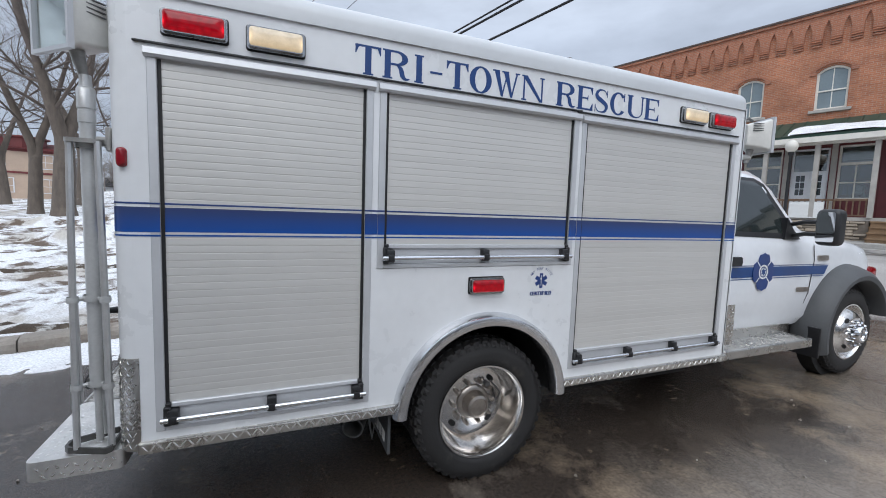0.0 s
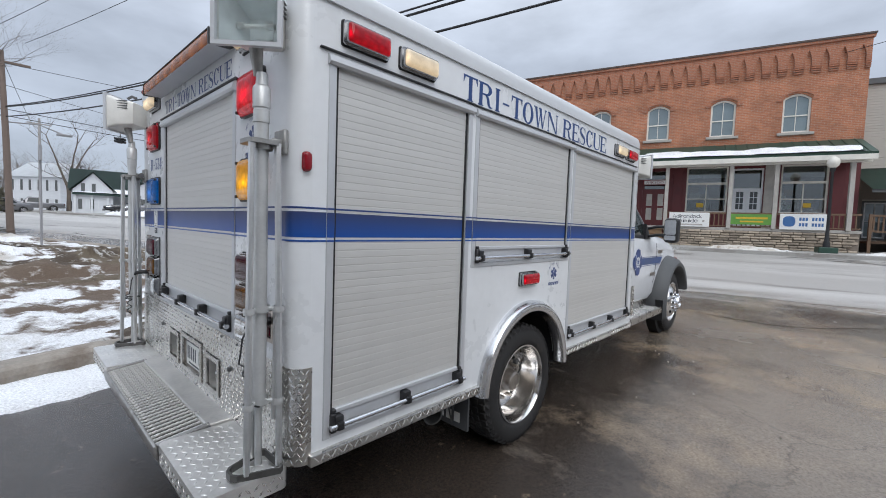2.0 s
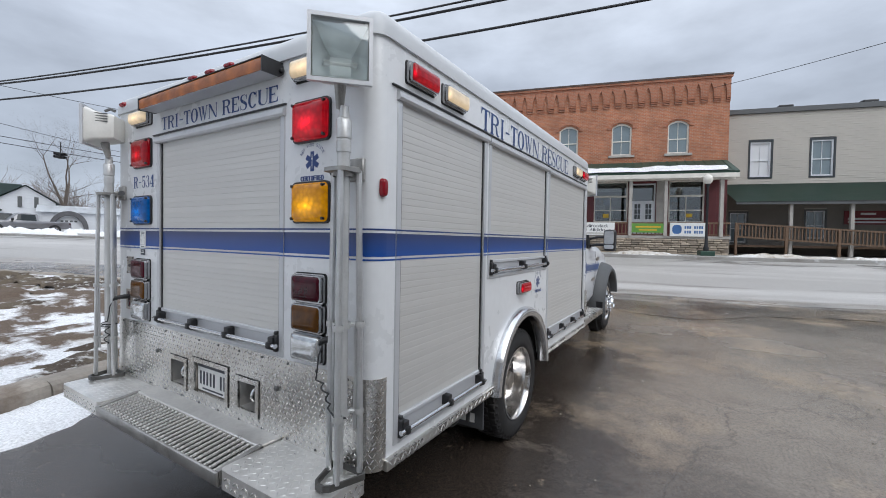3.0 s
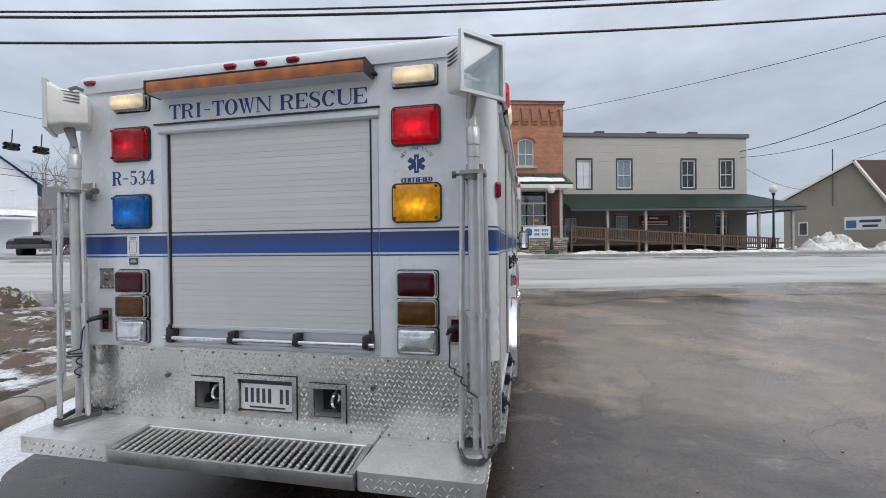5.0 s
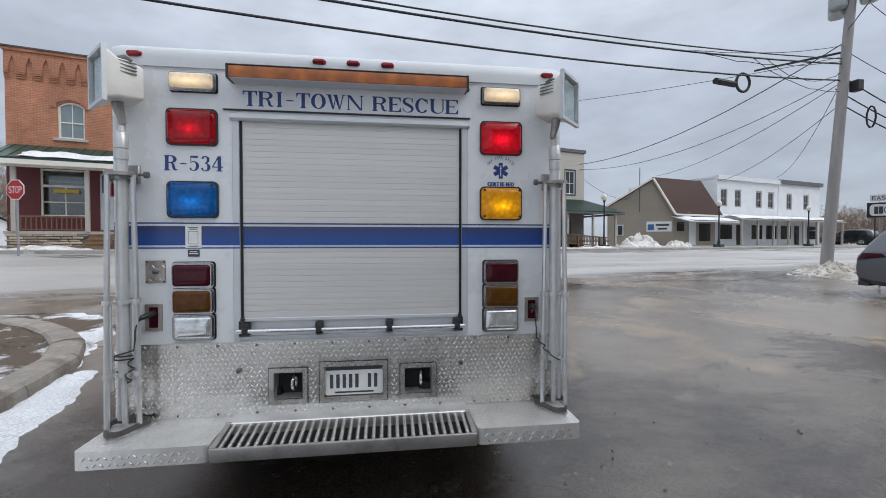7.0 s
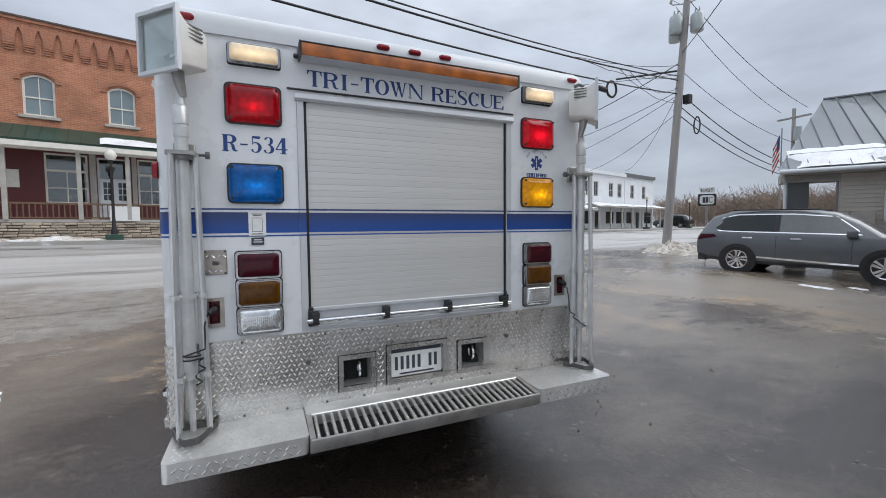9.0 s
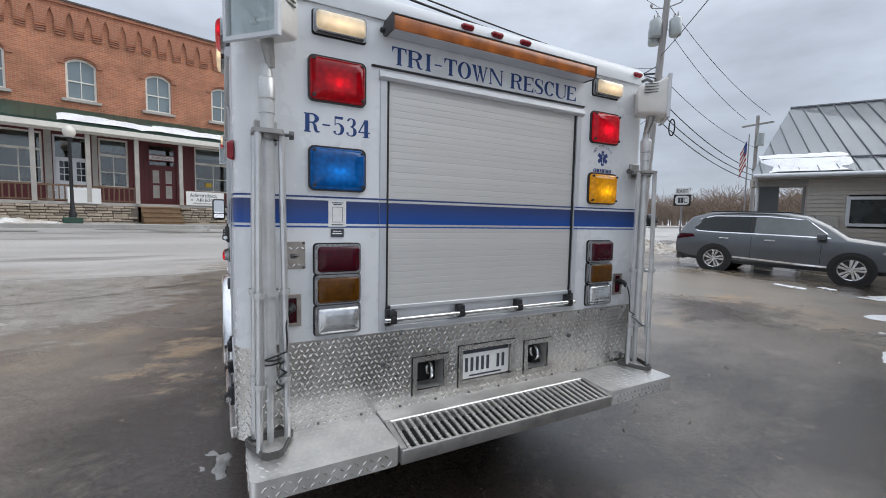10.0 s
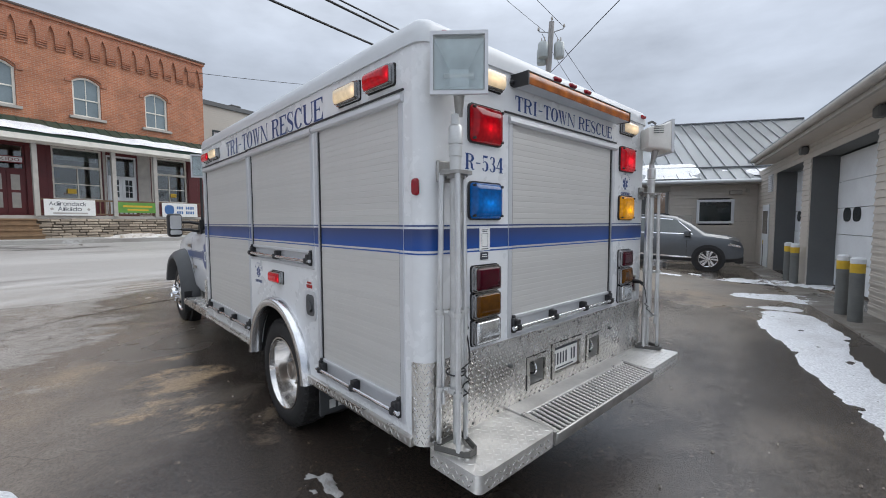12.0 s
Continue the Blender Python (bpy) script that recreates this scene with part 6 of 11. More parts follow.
# cab, drawn as sections from the rear wall to the nose
SECT = [(3.76, [(0.96, 0.60), (1.01, 0.68), (1.03, 0.95), (1.035, 1.20), (1.02, 1.34), (0.985, 1.42), (0.90, 1.80), (0.86, 1.90), (0.76, 1.965), (0, 1.99)]),
        (4.45, [(0.96, 0.60), (1.01, 0.68), (1.03, 0.95), (1.035, 1.20), (1.02, 1.34), (0.985, 1.42), (0.90, 1.80), (0.86, 1.89), (0.76, 1.955), (0, 1.98)]),
        (4.62, [(0.96, 0.60), (1.01, 0.68), (1.03, 0.95), (1.035, 1.20), (1.02, 1.34), (0.985, 1.42), (0.915, 1.70), (0.87, 1.79), (0.77, 1.85), (0, 1.90)]),
        (4.95, [(0.96, 0.60), (1.01, 0.68), (1.03, 0.95), (1.035, 1.18), (1.02, 1.31), (0.99, 1.38), (0.955, 1.44), (0.90, 1.49), (0.79, 1.54), (0, 1.60)]),
        (5.14, [(0.96, 0.62), (1.0, 0.70), (1.02, 0.95), (1.03, 1.19), (1.02, 1.32), (0.985, 1.385), (0.945, 1.415), (0.88, 1.435), (0.78, 1.455), (0, 1.49)]),
        (5.6, [(0.94, 0.68), (0.97, 0.76), (1.0, 0.98), (1.01, 1.17), (1.0, 1.29), (0.965, 1.355), (0.92, 1.385), (0.86, 1.405), (0.76, 1.425), (0, 1.46)]),
        (6.08, [(0.90, 0.72), (0.94, 0.78), (0.97, 0.96), (0.985, 1.10), (0.975, 1.20), (0.945, 1.27), (0.90, 1.305), (0.84, 1.33), (0.74, 1.36), (0, 1.395)]),
        (6.32, [(0.86, 0.72), (0.88, 0.78), (0.90, 0.92), (0.91, 1.02), (0.90, 1.09), (0.88, 1.15), (0.84, 1.185), (0.78, 1.21), (0.68, 1.235), (0, 1.27)])]
bm = bmesh.new()
rows = []
for x, half in SECT:
    ring = [bm.verts.new((x, -y, z)) for y, z in half] + [bm.verts.new((x, y, z)) for y, z in half[-2::-1]]
    rows.append(ring)
for a, b in zip(rows, rows[1:]):
    for k in range(len(a) - 1):
        bm.faces.new((a[k], b[k], b[k + 1], a[k + 1]))
    bm.faces.new((a[-1], b[-1], b[0], a[0]))
bm.faces.new(rows[0])
bm.faces.new(rows[-1][::-1])
bmesh.ops.subdivide_edges(bm, edges=[e for e in bm.edges if abs(e.verts[0].co.x - e.verts[1].co.x) > 0.05], cuts=3, use_grid_fill=True)
cab = part("cab", bm, M_CAB, truck, "white pickup cab and bonnet", True)


def cab_y(z, off=0.004):
    pr = SECT[1][1]
    for (ya, za), (yb, zb) in zip(pr, pr[1:]):
        if za <= z <= zb:
            return ya + (yb - ya) * (z - za) / (zb - za) + off
    return pr[0][0] + off


def cab_skin(name, pts, material, off, thick, label="", cuts=1):
    """A flat outline (x, z) laid on both cab sides, following their lean."""
    for s in (-1, 1):
        bm = bmesh.new()
        dense = []
        for i in range(len(pts)):
            (xa, za), (xb, zb) = pts[i], pts[(i + 1) % len(pts)]
            for k in range(cuts):
                dense.append((xa + (xb - xa) * k / cuts, za + (zb - za) * k / cuts))
        lo = [bm.verts.new((x, s * cab_y(z, off), z)) for x, z in dense]
        hi = [bm.verts.new((x, s * cab_y(z, off + thick), z)) for x, z in dense]
        bm.faces.new(hi)
        for i in range(len(dense)):
            bm.faces.new((lo[i], lo[(i + 1) % len(dense)], hi[(i + 1) % len(dense)], hi[i]))
        part(name, bm, material, cab, label)


cab_skin("window_frame", [(3.80, 1.40), (4.85, 1.375), (4.80, 1.44), (4.47, 1.84), (4.36, 1.885), (3.82, 1.885)], M_BLACK, 0.002, 0.003)
cab_skin("side_window", [(3.83, 1.425), (4.76, 1.398), (4.73, 1.45), (4.42, 1.815), (4.34, 1.855), (3.85, 1.86)], M_CABGL, 0.005, 0.003, "dark tinted side window")
cab_skin("door_gap", [(3.79, 0.63), (3.797, 0.63), (3.797, 1.37), (3.79, 1.37)], M_SEAL, 0.001, 0.002)
cab_skin("door_gap", [(4.93, 0.66), (4.937, 0.66), (5.02, 0.90), (5.045, 1.20), (5.04, 1.33), (5.033, 1.33), (5.037, 1.20), (5.012, 0.90)], M_SEAL, 0.001, 0.002)
cab_skin("cab_stripe", [(3.78, 1.062), (5.22, 1.066), (5.27, 1.145), (3.78, 1.148)], M_CABBLUE, 0.002, 0.0015, "blue vinyl stripe")
cab_skin("cab_stripe", [(3.78, 1.044), (5.21, 1.05), (5.21, 1.056), (3.78, 1.052)], M_CABBLUE, 0.002, 0.0015)
cab_skin("cab_stripe", [(3.78, 1.156), (5.28, 1.153), (5.28, 1.158), (3.78, 1.163)], M_BLUED, 0.002, 0.0015)
cab_skin("door_handle", rrect(3.86, 4.0, 1.165, 1.235, 0.02), M_BLACK, 0.003, 0.03, "black door handle")
cab_skin("door_badge", rrect(4.82, 5.0, 0.915, 0.955, 0.01), M_HUB, 0.003, 0.006)
cab_skin("fender_vent", rrect(5.10, 5.26, 1.19, 1.235, 0.01), M_HUB, -0.006, 0.014)
# round-lobed emblem on the door
for f, s in ((F_R, 1), (F_L, -1)):
    cx, cz, yy = s * 4.32, 1.105, (-0.165 if s > 0 else -0.15)
    bm = bmesh.new()
    pts = []
    for k in range(4):
        for da, r in ((-36, 0.140), (-24, 0.157), (-12, 0.150), (0, 0.160), (12, 0.150), (24, 0.157), (36, 0.140), (45, 0.122)):
            t = radians(90 * k + da)
            pts.append((cx + r * 0.88 * math.cos(t), cz + r * math.sin(t)))
    prism(bm, pts, yy + 0.003, yy + 0.0055)
    em = fpart("emblem", bm, M_BLUED, cab, f, "blue lobed door emblem with white ring")
    bm = bmesh.new()
    lathe(bm, [(0.046, yy + 0.0056), (0.060, yy + 0.0056), (0.060, yy + 0.0062), (0.046, yy + 0.0062)], at(cx, cz, 0), 28)
    lathe(bm, [(0.0, yy + 0.0062), (0.036, yy + 0.0062), (0.036, yy + 0.0056)], at(cx, cz, 0), 20)
    for k in range(4):
        t = radians(45 + 90 * k)
        prism(bm, [(-0.004, 0.065), (0.004, 0.065), (0.004, 0.12), (-0.004, 0.12)], yy + 0.0056, yy + 0.006, at(cx, cz, 0) @ Matrix.Rotation(t, 4, "Z"))
    fpart("emblem_ring", bm, M_PAPER, em, f)
    bm = bmesh.new()
    for k in range(3):
        prism(bm, [(-0.008, -0.03), (0.008, -0.03), (0.008, 0.03), (-0.008, 0.03)], yy + 0.0063, yy + 0.0068 + 0.0001 * k, at(cx, cz, 0) @ Matrix.Rotation(radians(60 * k), 4, "Z"))
    fpart("emblem_star", bm, M_CABBLUE, em, f)
# wheel-arch flares, steps, bumper, mirrors
for s, yy in ((-1, -1), (1, 1)):
    m = Matrix(((1, 0, 0, 5.63), (0, 0, s, 0), (0, 1, 0, GW + 0.42), (0, 0, 0, 1)))
    bm = bmesh.new()
    lathe(bm, [(0.47, 0.93), (0.475, 1.14), (0.49, 1.165), (0.53, 1.17), (0.58, 1.13), (0.615, 1.05), (0.625, 1.0), (0.625, 0.93)], m, 40, 14, 198)
    part("arch_flare", bm, M_FLARE, cab, "dark grey plastic wheel arch flare", True)
    # flat dark disc in place of the shaded hollow behind the front wheel
    bm = bmesh.new()
    lathe(bm, [(0.0, 1.02), (0.49, 1.02), (0.49, 0.9)], m, 40)
    part("wheel_well", bm, M_DARK, cab)
    bm = bmesh.new()
    box(bm, 5.02, 5.04, s * 0.86, s * 1.15, 0.33, 0.60, 0.004, 1)
    part("mud_flap", bm, M_BLACK, cab)
    y0, y1 = sorted((s * 0.98, s * 1.195))
    bm = bmesh.new()
    box(bm, 3.68, 4.82, y0, y1, 0.47, 0.545, 0.012, 2)
    box(bm, 3.68, 4.86, min(s * 0.80, s * 0.99), max(s * 0.80, s * 0.99), 0.45, 0.62)
    stp = part("cab_step", bm, M_PLATE, truck, "bright tread plate cab step")
    treads("tread", Matrix(((1, 0, 0, 0), (0, 1, 0, 0), (0, 0, 1, 0), (0, 0, 0, 1))), 3.80, 4.74, y0 + 0.02, y1 - 0.02, 0.5453, 0.032, stp)
    bm = bmesh.new()
    box(bm, 4.62, 4.76, min(s * 1.205, s * 1.36), max(s * 1.205, s * 1.36), 1.345, 1.635, 0.04, 4)
    mir = part("door_mirror", bm, M_BLACK, cab, "black towing mirror on two arms", True)
    bm = bmesh.new()
    prism(bm, rrect(min(s * 1.222, s * 1.342), max(s * 1.222, s * 1.342), 1.44, 1.61, 0.02), 4.611, 4.618, Matrix(((0, 0, 1, 0), (1, 0, 0, 0), (0, 1, 0, 0), (0, 0, 0, 1))))
    prism(bm, rrect(min(s * 1.222, s * 1.342), max(s * 1.222, s * 1.342), 1.375, 1.43, 0.015), 4.611, 4.618, Matrix(((0, 0, 1, 0), (1, 0, 0, 0), (0, 1, 0, 0), (0, 0, 0, 1))))
    part("mirror_glass", bm, M_MIRROR, mir)
    bm = bmesh.new()
    for z in (1.43, 1.53):
        tube(bm, [(4.72, s * 0.98, z - 0.03), (4.68, s * 1.12, z), (4.69, s * 1.22, z)], 0.018, 8)
    prism(bm, [(4.60, 1.375), (4.80, 1.375), (4.62, 1.56)], min(s * 0.93, s * 1.02), max(s * 0.93, s * 1.02), Matrix(((1, 0, 0, 0), (0, 0, 1, 0), (0, 1, 0, 0), (0, 0, 0, 1))))
    part("mirror_arm", bm, M_BLACK, mir, smooth=True)
bm = bmesh.new()
box(bm, 6.28, 6.50, -1.0, 1.0, 0.60, 0.84, 0.05, 3)
part("front_bumper", bm, M_FLARE, truck, "dark front bumper", True)
for s in (-1, 1):
    bm = bmesh.new()
    box(bm, 6.10, 6.30, min(s * 0.80, s * 0.985), max(s * 0.80, s * 0.985), 0.98, 1.10, 0.03, 2)
    part("corner_lamp", bm, M_RED, truck, "red corner lamp", True)


# floodlight heads and the two tripods clamped to the rear corners
M_TRIPODCAST = mat("dull_cast_zinc", (0.36, 0.355, 0.34), 0.45, 0.6, 0.25, 20.0)
M_REFL = mat("floodlight_reflector", (0.80, 0.83, 0.84), 0.35, 0.35, 0.2, 18.0)


def flood_head(m, parent):
    """A floodlight pointing along local +y, its foot at the origin."""
    bm = bmesh.new()
    lo = rrect(-0.095, 0.095, 0.03, 0.23, 0.02)
    rings = []
    for y, k, dz in ((-0.085, 0.74, 0.0), (-0.07, 0.82, 0.0), (0.02, 0.94, 0.0), (0.055, 1.12, 0.0), (0.075, 1.16, 0.0)):
        rings.append([bm.verts.new(m @ Vector((x * k, y, 0.13 + (z - 0.13) * k))) for x, z in lo])
    for a, b in zip(rings, rings[1:]):
        for i in range(len(lo)):
            bm.faces.new((a[i], a[(i + 1) % len(lo)], b[(i + 1) % len(lo)], b[i]))
    bm.faces.new(rings[0])
    head = part("lamp_head", bm, M_FLOOD, parent, "white floodlight head with vents", True)
    bm = bmesh.new()
    prism(bm, [(x * 1.10, 0.13 + (z - 0.13) * 1.10) for x, z in lo], 0.066, 0.072, m @ Matrix(((1, 0, 0, 0), (0, 0, 1, 0), (0, 1, 0, 0), (0, 0, 0, 1))))
    gl = part("front_glass", bm, M_FLOODGL, head, "clear floodlight glass")
    gl.visible_shadow = False
    bm = bmesh.new()
    mouth = [(-0.100, 0.030), (0.100, 0.030), (0.100, 0.230), (-0.100, 0.230)]
    well = [(-0.042, 0.075), (0.042, 0.075), (0.042, 0.150), (-0.042, 0.150)]
    va = [bm.verts.new(m @ Vector((x, 0.062, z))) for x, z in mouth]
    vb = [bm.verts.new(m @ Vector((x, -0.050, z))) for x, z in well]
    for i in range(4):
        bm.faces.new((va[i], va[(i + 1) % 4], vb[(i + 1) % 4], vb[i]))
    bm.faces.new(vb)
    part("reflector", bm, M_REFL, head, "bright folded reflector")
    bm = bmesh.new()
    tube(bm, [m @ Vector((-0.040, 0.0, 0.105)), m @ Vector((0.040, 0.0, 0.105))], 0.007, 8)
    part("lamp_tube", bm, M_PAPER, head, smooth=True)
    for s in (-1, 1):
        bm = bmesh.new()
        tube(bm, [m @ Vector((s * 0.040, 0.0, 0.105)), m @ Vector((s * 0.064, 0.0, 0.105))], 0.012, 8)
        part("lamp_socket", bm, M_GREYTUBE, head, smooth=True)
    bm = bmesh.new()
    for s0, s1, w0, w1 in ((-0.118, -0.104, 0.005, 0.255), (0.104, 0.118, 0.005, 0.255), (-0.104, 0.104, 0.005, 0.02), (-0.104, 0.104, 0.24, 0.255)):
        b2 = bmesh.new()
        box(b2, s0, s1, 0.066, 0.084, w0, w1)
        b2.transform(m)
        tmp = bpy.data.meshes.new("tmp")
        b2.to_mesh(tmp)
        b2.free()
        bm.from_mesh(tmp)
        bpy.data.meshes.remove(tmp)
    part("glass_frame", bm, M_FRAME, head)
    for k in range(4):
        for s in (-1, 1):
            bm = bmesh.new()
            box(bm, s * 0.0855 - 0.0025, s * 0.0855 + 0.0045, -0.055, 0.020, 0.158 + 0.0165 * k, 0.1625 + 0.0165 * k)
            bm.transform(m)
            part("vent_slot", bm, M_DKMETAL, head)
    bm = bmesh.new()
    tube(bm, [m @ Vector((0.0, 0.0, 0.245)), m @ Vector((0.0, -0.03, 0.262)), m @ Vector((0.0, -0.06, 0.25))], 0.010, 6)
    part("head_knob", bm, M_DKMETAL, head, smooth=True)
    bm = bmesh.new()
    tube(bm, [m @ Vector((0.0, -0.02, -0.062)), m @ Vector((0.0, -0.014, -0.03)), m @ Vector((0.0, -0.006, 0.0)), m @ Vector((0.0, 0.0, 0.036))], 0.015, 10, 0.025)
    part("swivel_neck", bm, M_TRIPODCAST, head, smooth=True)
    return head


M_TRAY = mat("dull_foot_tray", (0.11, 0.108, 0.103), 0.45, 0.5, 0.25, 14.0)


def tripod_light(y, s, label):
    """Folded tripod floodlight standing on the rear step; s is the sign of its outer side."""
    x = -0.085
    t = thing("tripod_floodlight", label, "floodlight", at(x, y, 0.4985), "tripod floodlights at the rear corners")
    z0 = 0.4985
    # head
    ang = math.degrees(math.atan2(s * 0.71, -0.70)) - 90
    flood_head(pose(-0.022, 0.0, 2.03 - z0, 0, 0, ang), t)
    bm = bmesh.new()
    tube(bm, [(0, 0, 0.26), (0, 0, 1.36)], 0.0255, 16)
    tube(bm, [(0, 0, 0.02), (0, 0, 0.27)], 0.013, 10)
    part("column", bm, M_GREYTUBE, t, "grey tripod column", True)
    bm = bmesh.new()
    lathe(bm, [(0.024, 1.30), (0.0295, 1.302), (0.0295, 1.345), (0.0268, 1.348), (0.0268, 1.352), (0.031, 1.356), (0.0315, 1.425), (0.027, 1.432), (0.022, 1.436), (0.019, 1.48)], Matrix(), 10)
    part("top_collar", bm, M_GREYTUBE, t, "grey ribbed locking sleeve", True)
    bm = bmesh.new()
    prism(bm, rrect(-0.062, 0.058, -0.056, 0.056, 0.026), 1.222, 1.238)
    lathe(bm, [(0.040, 1.205), (0.040, 1.225)], Matrix(), 14)
    box(bm, 0.030, 0.086, -0.026, 0.026, 1.218, 1.252, 0.006, 1)
    box(bm, 0.066, 0.085, -0.042, 0.042, 1.196, 1.290, 0.005, 1)
    part("clamp", bm, M_TRIPODCAST, t, "dull cast clamp holding the column", True)
    bm = bmesh.new()
    tube(bm, [(0.040, -s * 0.03, 1.236), (0.036, -s * 0.088, 1.236)], 0.0065, 8)
    tube(bm, [(0.036, -s * 0.084, 1.236), (0.0355, -s * 0.100, 1.236)], 0.017, 10)
    part("clamp_screw", bm, M_DKMETAL, t, "dark thumb screw", True)
    legs = ((-0.055, s * 0.04), (0.0, -s * 0.058), (0.05, s * 0.05))
    for lx, ly in legs:
        bm = bmesh.new()
        tube(bm, [(lx * 0.85, ly * 0.85, 1.23), (lx, ly, 0.6), (lx * 1.1, ly * 1.1, 0.02)], 0.0125, 8)
        part("leg", bm, M_ROD, t, smooth=True)
        bm = bmesh.new()
        tube(bm, [(lx * 0.9, ly * 0.72, 0.62), (lx * 0.8, ly * 0.75, 0.2)], 0.008, 6)
        part("brace", bm, M_ROD, t, smooth=True)
    for z in (0.62, 0.27):
        bm = bmesh.new()
        for lx, ly in legs:
            tube(bm, [(0, 0, z), (lx, ly, z)], 0.009, 6)
            lathe(bm, [(0.019, z - 0.012), (0.021, z), (0.019, z + 0.012)], at(lx, ly, 0), 10)
        lathe(bm, [(0.036, z - 0.012), (0.036, z + 0.012)], Matrix(), 14)
        part("leg_collar", bm, M_GREYTUBE, t, smooth=True)
    bm = bmesh.new()
    base = [(-0.108, -0.020), (-0.108, 0.020), (-0.092, 0.040), (0.045, 0.092), (0.062, 0.078), (0.062, -0.078), (0.045, -0.092), (-0.092, -0.040)]
    rings = [[bm.verts.new((bx * k, by * k, z)) for bx, by in base] for k, z in ((0.86, 0.003), (1.0, 0.003), (1.0, 0.028), (0.90, 0.028), (0.86, 0.010))]
    for ra, rb in zip(rings, rings[1:] + rings[:1]):
        for k in range(len(base)):
            bm.faces.new((ra[k], ra[(k + 1) % len(base)], rb[(k + 1) % len(base)], rb[k]))
    part("base_bracket", bm, M_TRAY, t, "worn dark metal foot tray")
    return t


tripod_light(-1.106, -1, "grey folded tripod floodlight standing on the tread plate step")
tripod_light(1.068, 1, "grey folded tripod floodlight with coiled cable on the step")
# power cables from the outlets: down from the plug, round the column, then loose coils
for yo, yc, dy, label in ((1.004, 1.068, 1, "black power cable plugged in and wound loosely round the tripod"), (-1.000, -1.106, -1, "short black power cable hanging by the outlet")):
    cu = [Vector((-0.087, yo, 1.018)), Vector((-0.104, yo + 0.004, 0.98)), Vector((-0.110, yo + 0.002, 0.93)), Vector((-0.116, yo + 0.004, 0.885))]
    if dy > 0:
        for k in range(17):
            t = 2 * math.pi * k / 16 * 1.1 - 0.6
            cu.append(Vector((-0.085 - 0.043 * math.cos(t), yc - 0.043 * math.sin(t), 0.862 - 0.0012 * k)))
        for k in range(22):
            cu.append(Vector((-0.112 + 0.013 * math.cos(k * 0.62), 1.016 + 0.015 * math.sin(k * 0.62) + 0.0012 * k, 0.842 - 0.0056 * k)))
    else:
        for k in range(16):
            cu.append(Vector((-0.105 + 0.010 * math.cos(k * 0.7), -1.020 - 0.003 * k + 0.010 * math.sin(k * 0.7), 0.870 - 0.0045 * k)))
        cu += [Vector((-0.125, -1.075, 0.79)), Vector((-0.13, -1.12, 0.765)), Vector((-0.10, -1.15, 0.76))]
    bm = bmesh.new()
    tube(bm, cu, 0.0036, 6)
    part("power_cable", bm, M_BLACK, None, label, True)["category"] = "cable"
# floodlights on the front corners of the body roof
for s in (-1, 1):
    t = thing("corner_floodlight", "white floodlight on the front corner of the truck body", "floodlight", at(3.86, s * 1.12, 1.99), "floodlights on the front corners")
    flood_head(pose(0, 0, 0.02, 0, 0, 70 if s > 0 else -110), t)
    bm = bmesh.new()
    tube(bm, [(-0.20, -s * 0.05, 0.0), (0, 0, 0.0), (0, 0, 0.06)], 0.02, 10)
    part("arm", bm, M_GREYTUBE, t, smooth=True)

# ---- buildings across the street ----
def brick_mat(name, c1, c2, mortar, sc=1.0):
    m = bpy.data.materials.new(name)
    m.use_nodes = True
    n, l = m.node_tree.nodes, m.node_tree.links
    b = n["Principled BSDF"]
    tc = n.new("ShaderNodeTexCoord")
    sp = n.new("ShaderNodeSeparateXYZ")
    l.new(tc.outputs["Object"], sp.inputs[0])
    ad = n.new("ShaderNodeMath")
    l.new(sp.outputs["X"], ad.inputs[0])
    l.new(sp.outputs["Y"], ad.inputs[1])
    cb = n.new("ShaderNodeCombineXYZ")
    l.new(ad.outputs[0], cb.inputs[0])
    l.new(sp.outputs["Z"], cb.inputs[1])
    br = n.new("ShaderNodeTexBrick")
    br.inputs["Color1"].default_value, br.inputs["Color2"].default_value, br.inputs["Mortar"].default_value = (*c1, 1), (*c2, 1), (*mortar, 1)
    br.inputs["Scale"].default_value = sc
    br.inputs["Brick Width"].default_value, br.inputs["Row Height"].default_value, br.inputs["Mortar Size"].default_value = 0.21, 0.072, 0.006
    l.new(cb.outputs[0], br.inputs["Vector"])
    nz = n.new("ShaderNodeTexNoise")
    nz.inputs["Scale"].default_value, nz.inputs["Detail"].default_value, nz.inputs["Roughness"].default_value = 0.9, 8.0, 0.65
    l.new(tc.outputs["Object"], nz.inputs["Vector"])
    mr = n.new("ShaderNodeMapRange")
    mr.inputs["From Min"].default_value, mr.inputs["From Max"].default_value = 0.3, 0.7
    mr.inputs["To Min"].default_value, mr.inputs["To Max"].default_value = 0.68, 1.28
    l.new(nz.outputs["Fac"], mr.inputs["Value"])
    sc2 = n.new("ShaderNodeVectorMath")
    sc2.operation = "SCALE"
    l.new(br.outputs["Color"], sc2.inputs[0])
    l.new(mr.outputs[0], sc2.inputs["Scale"])
    l.new(sc2.outputs[0], b.inputs["Base Color"])
    b.inputs["Roughness"].default_value = 0.85
    bp = n.new("ShaderNodeBump")
    bp.inputs["Strength"].default_value, bp.inputs["Distance"].default_value = 0.5, 0.01
    bp.invert = True
    l.new(br.outputs["Fac"], bp.inputs["Height"])
    l.new(bp.outputs[0], b.inputs["Normal"])
    return m


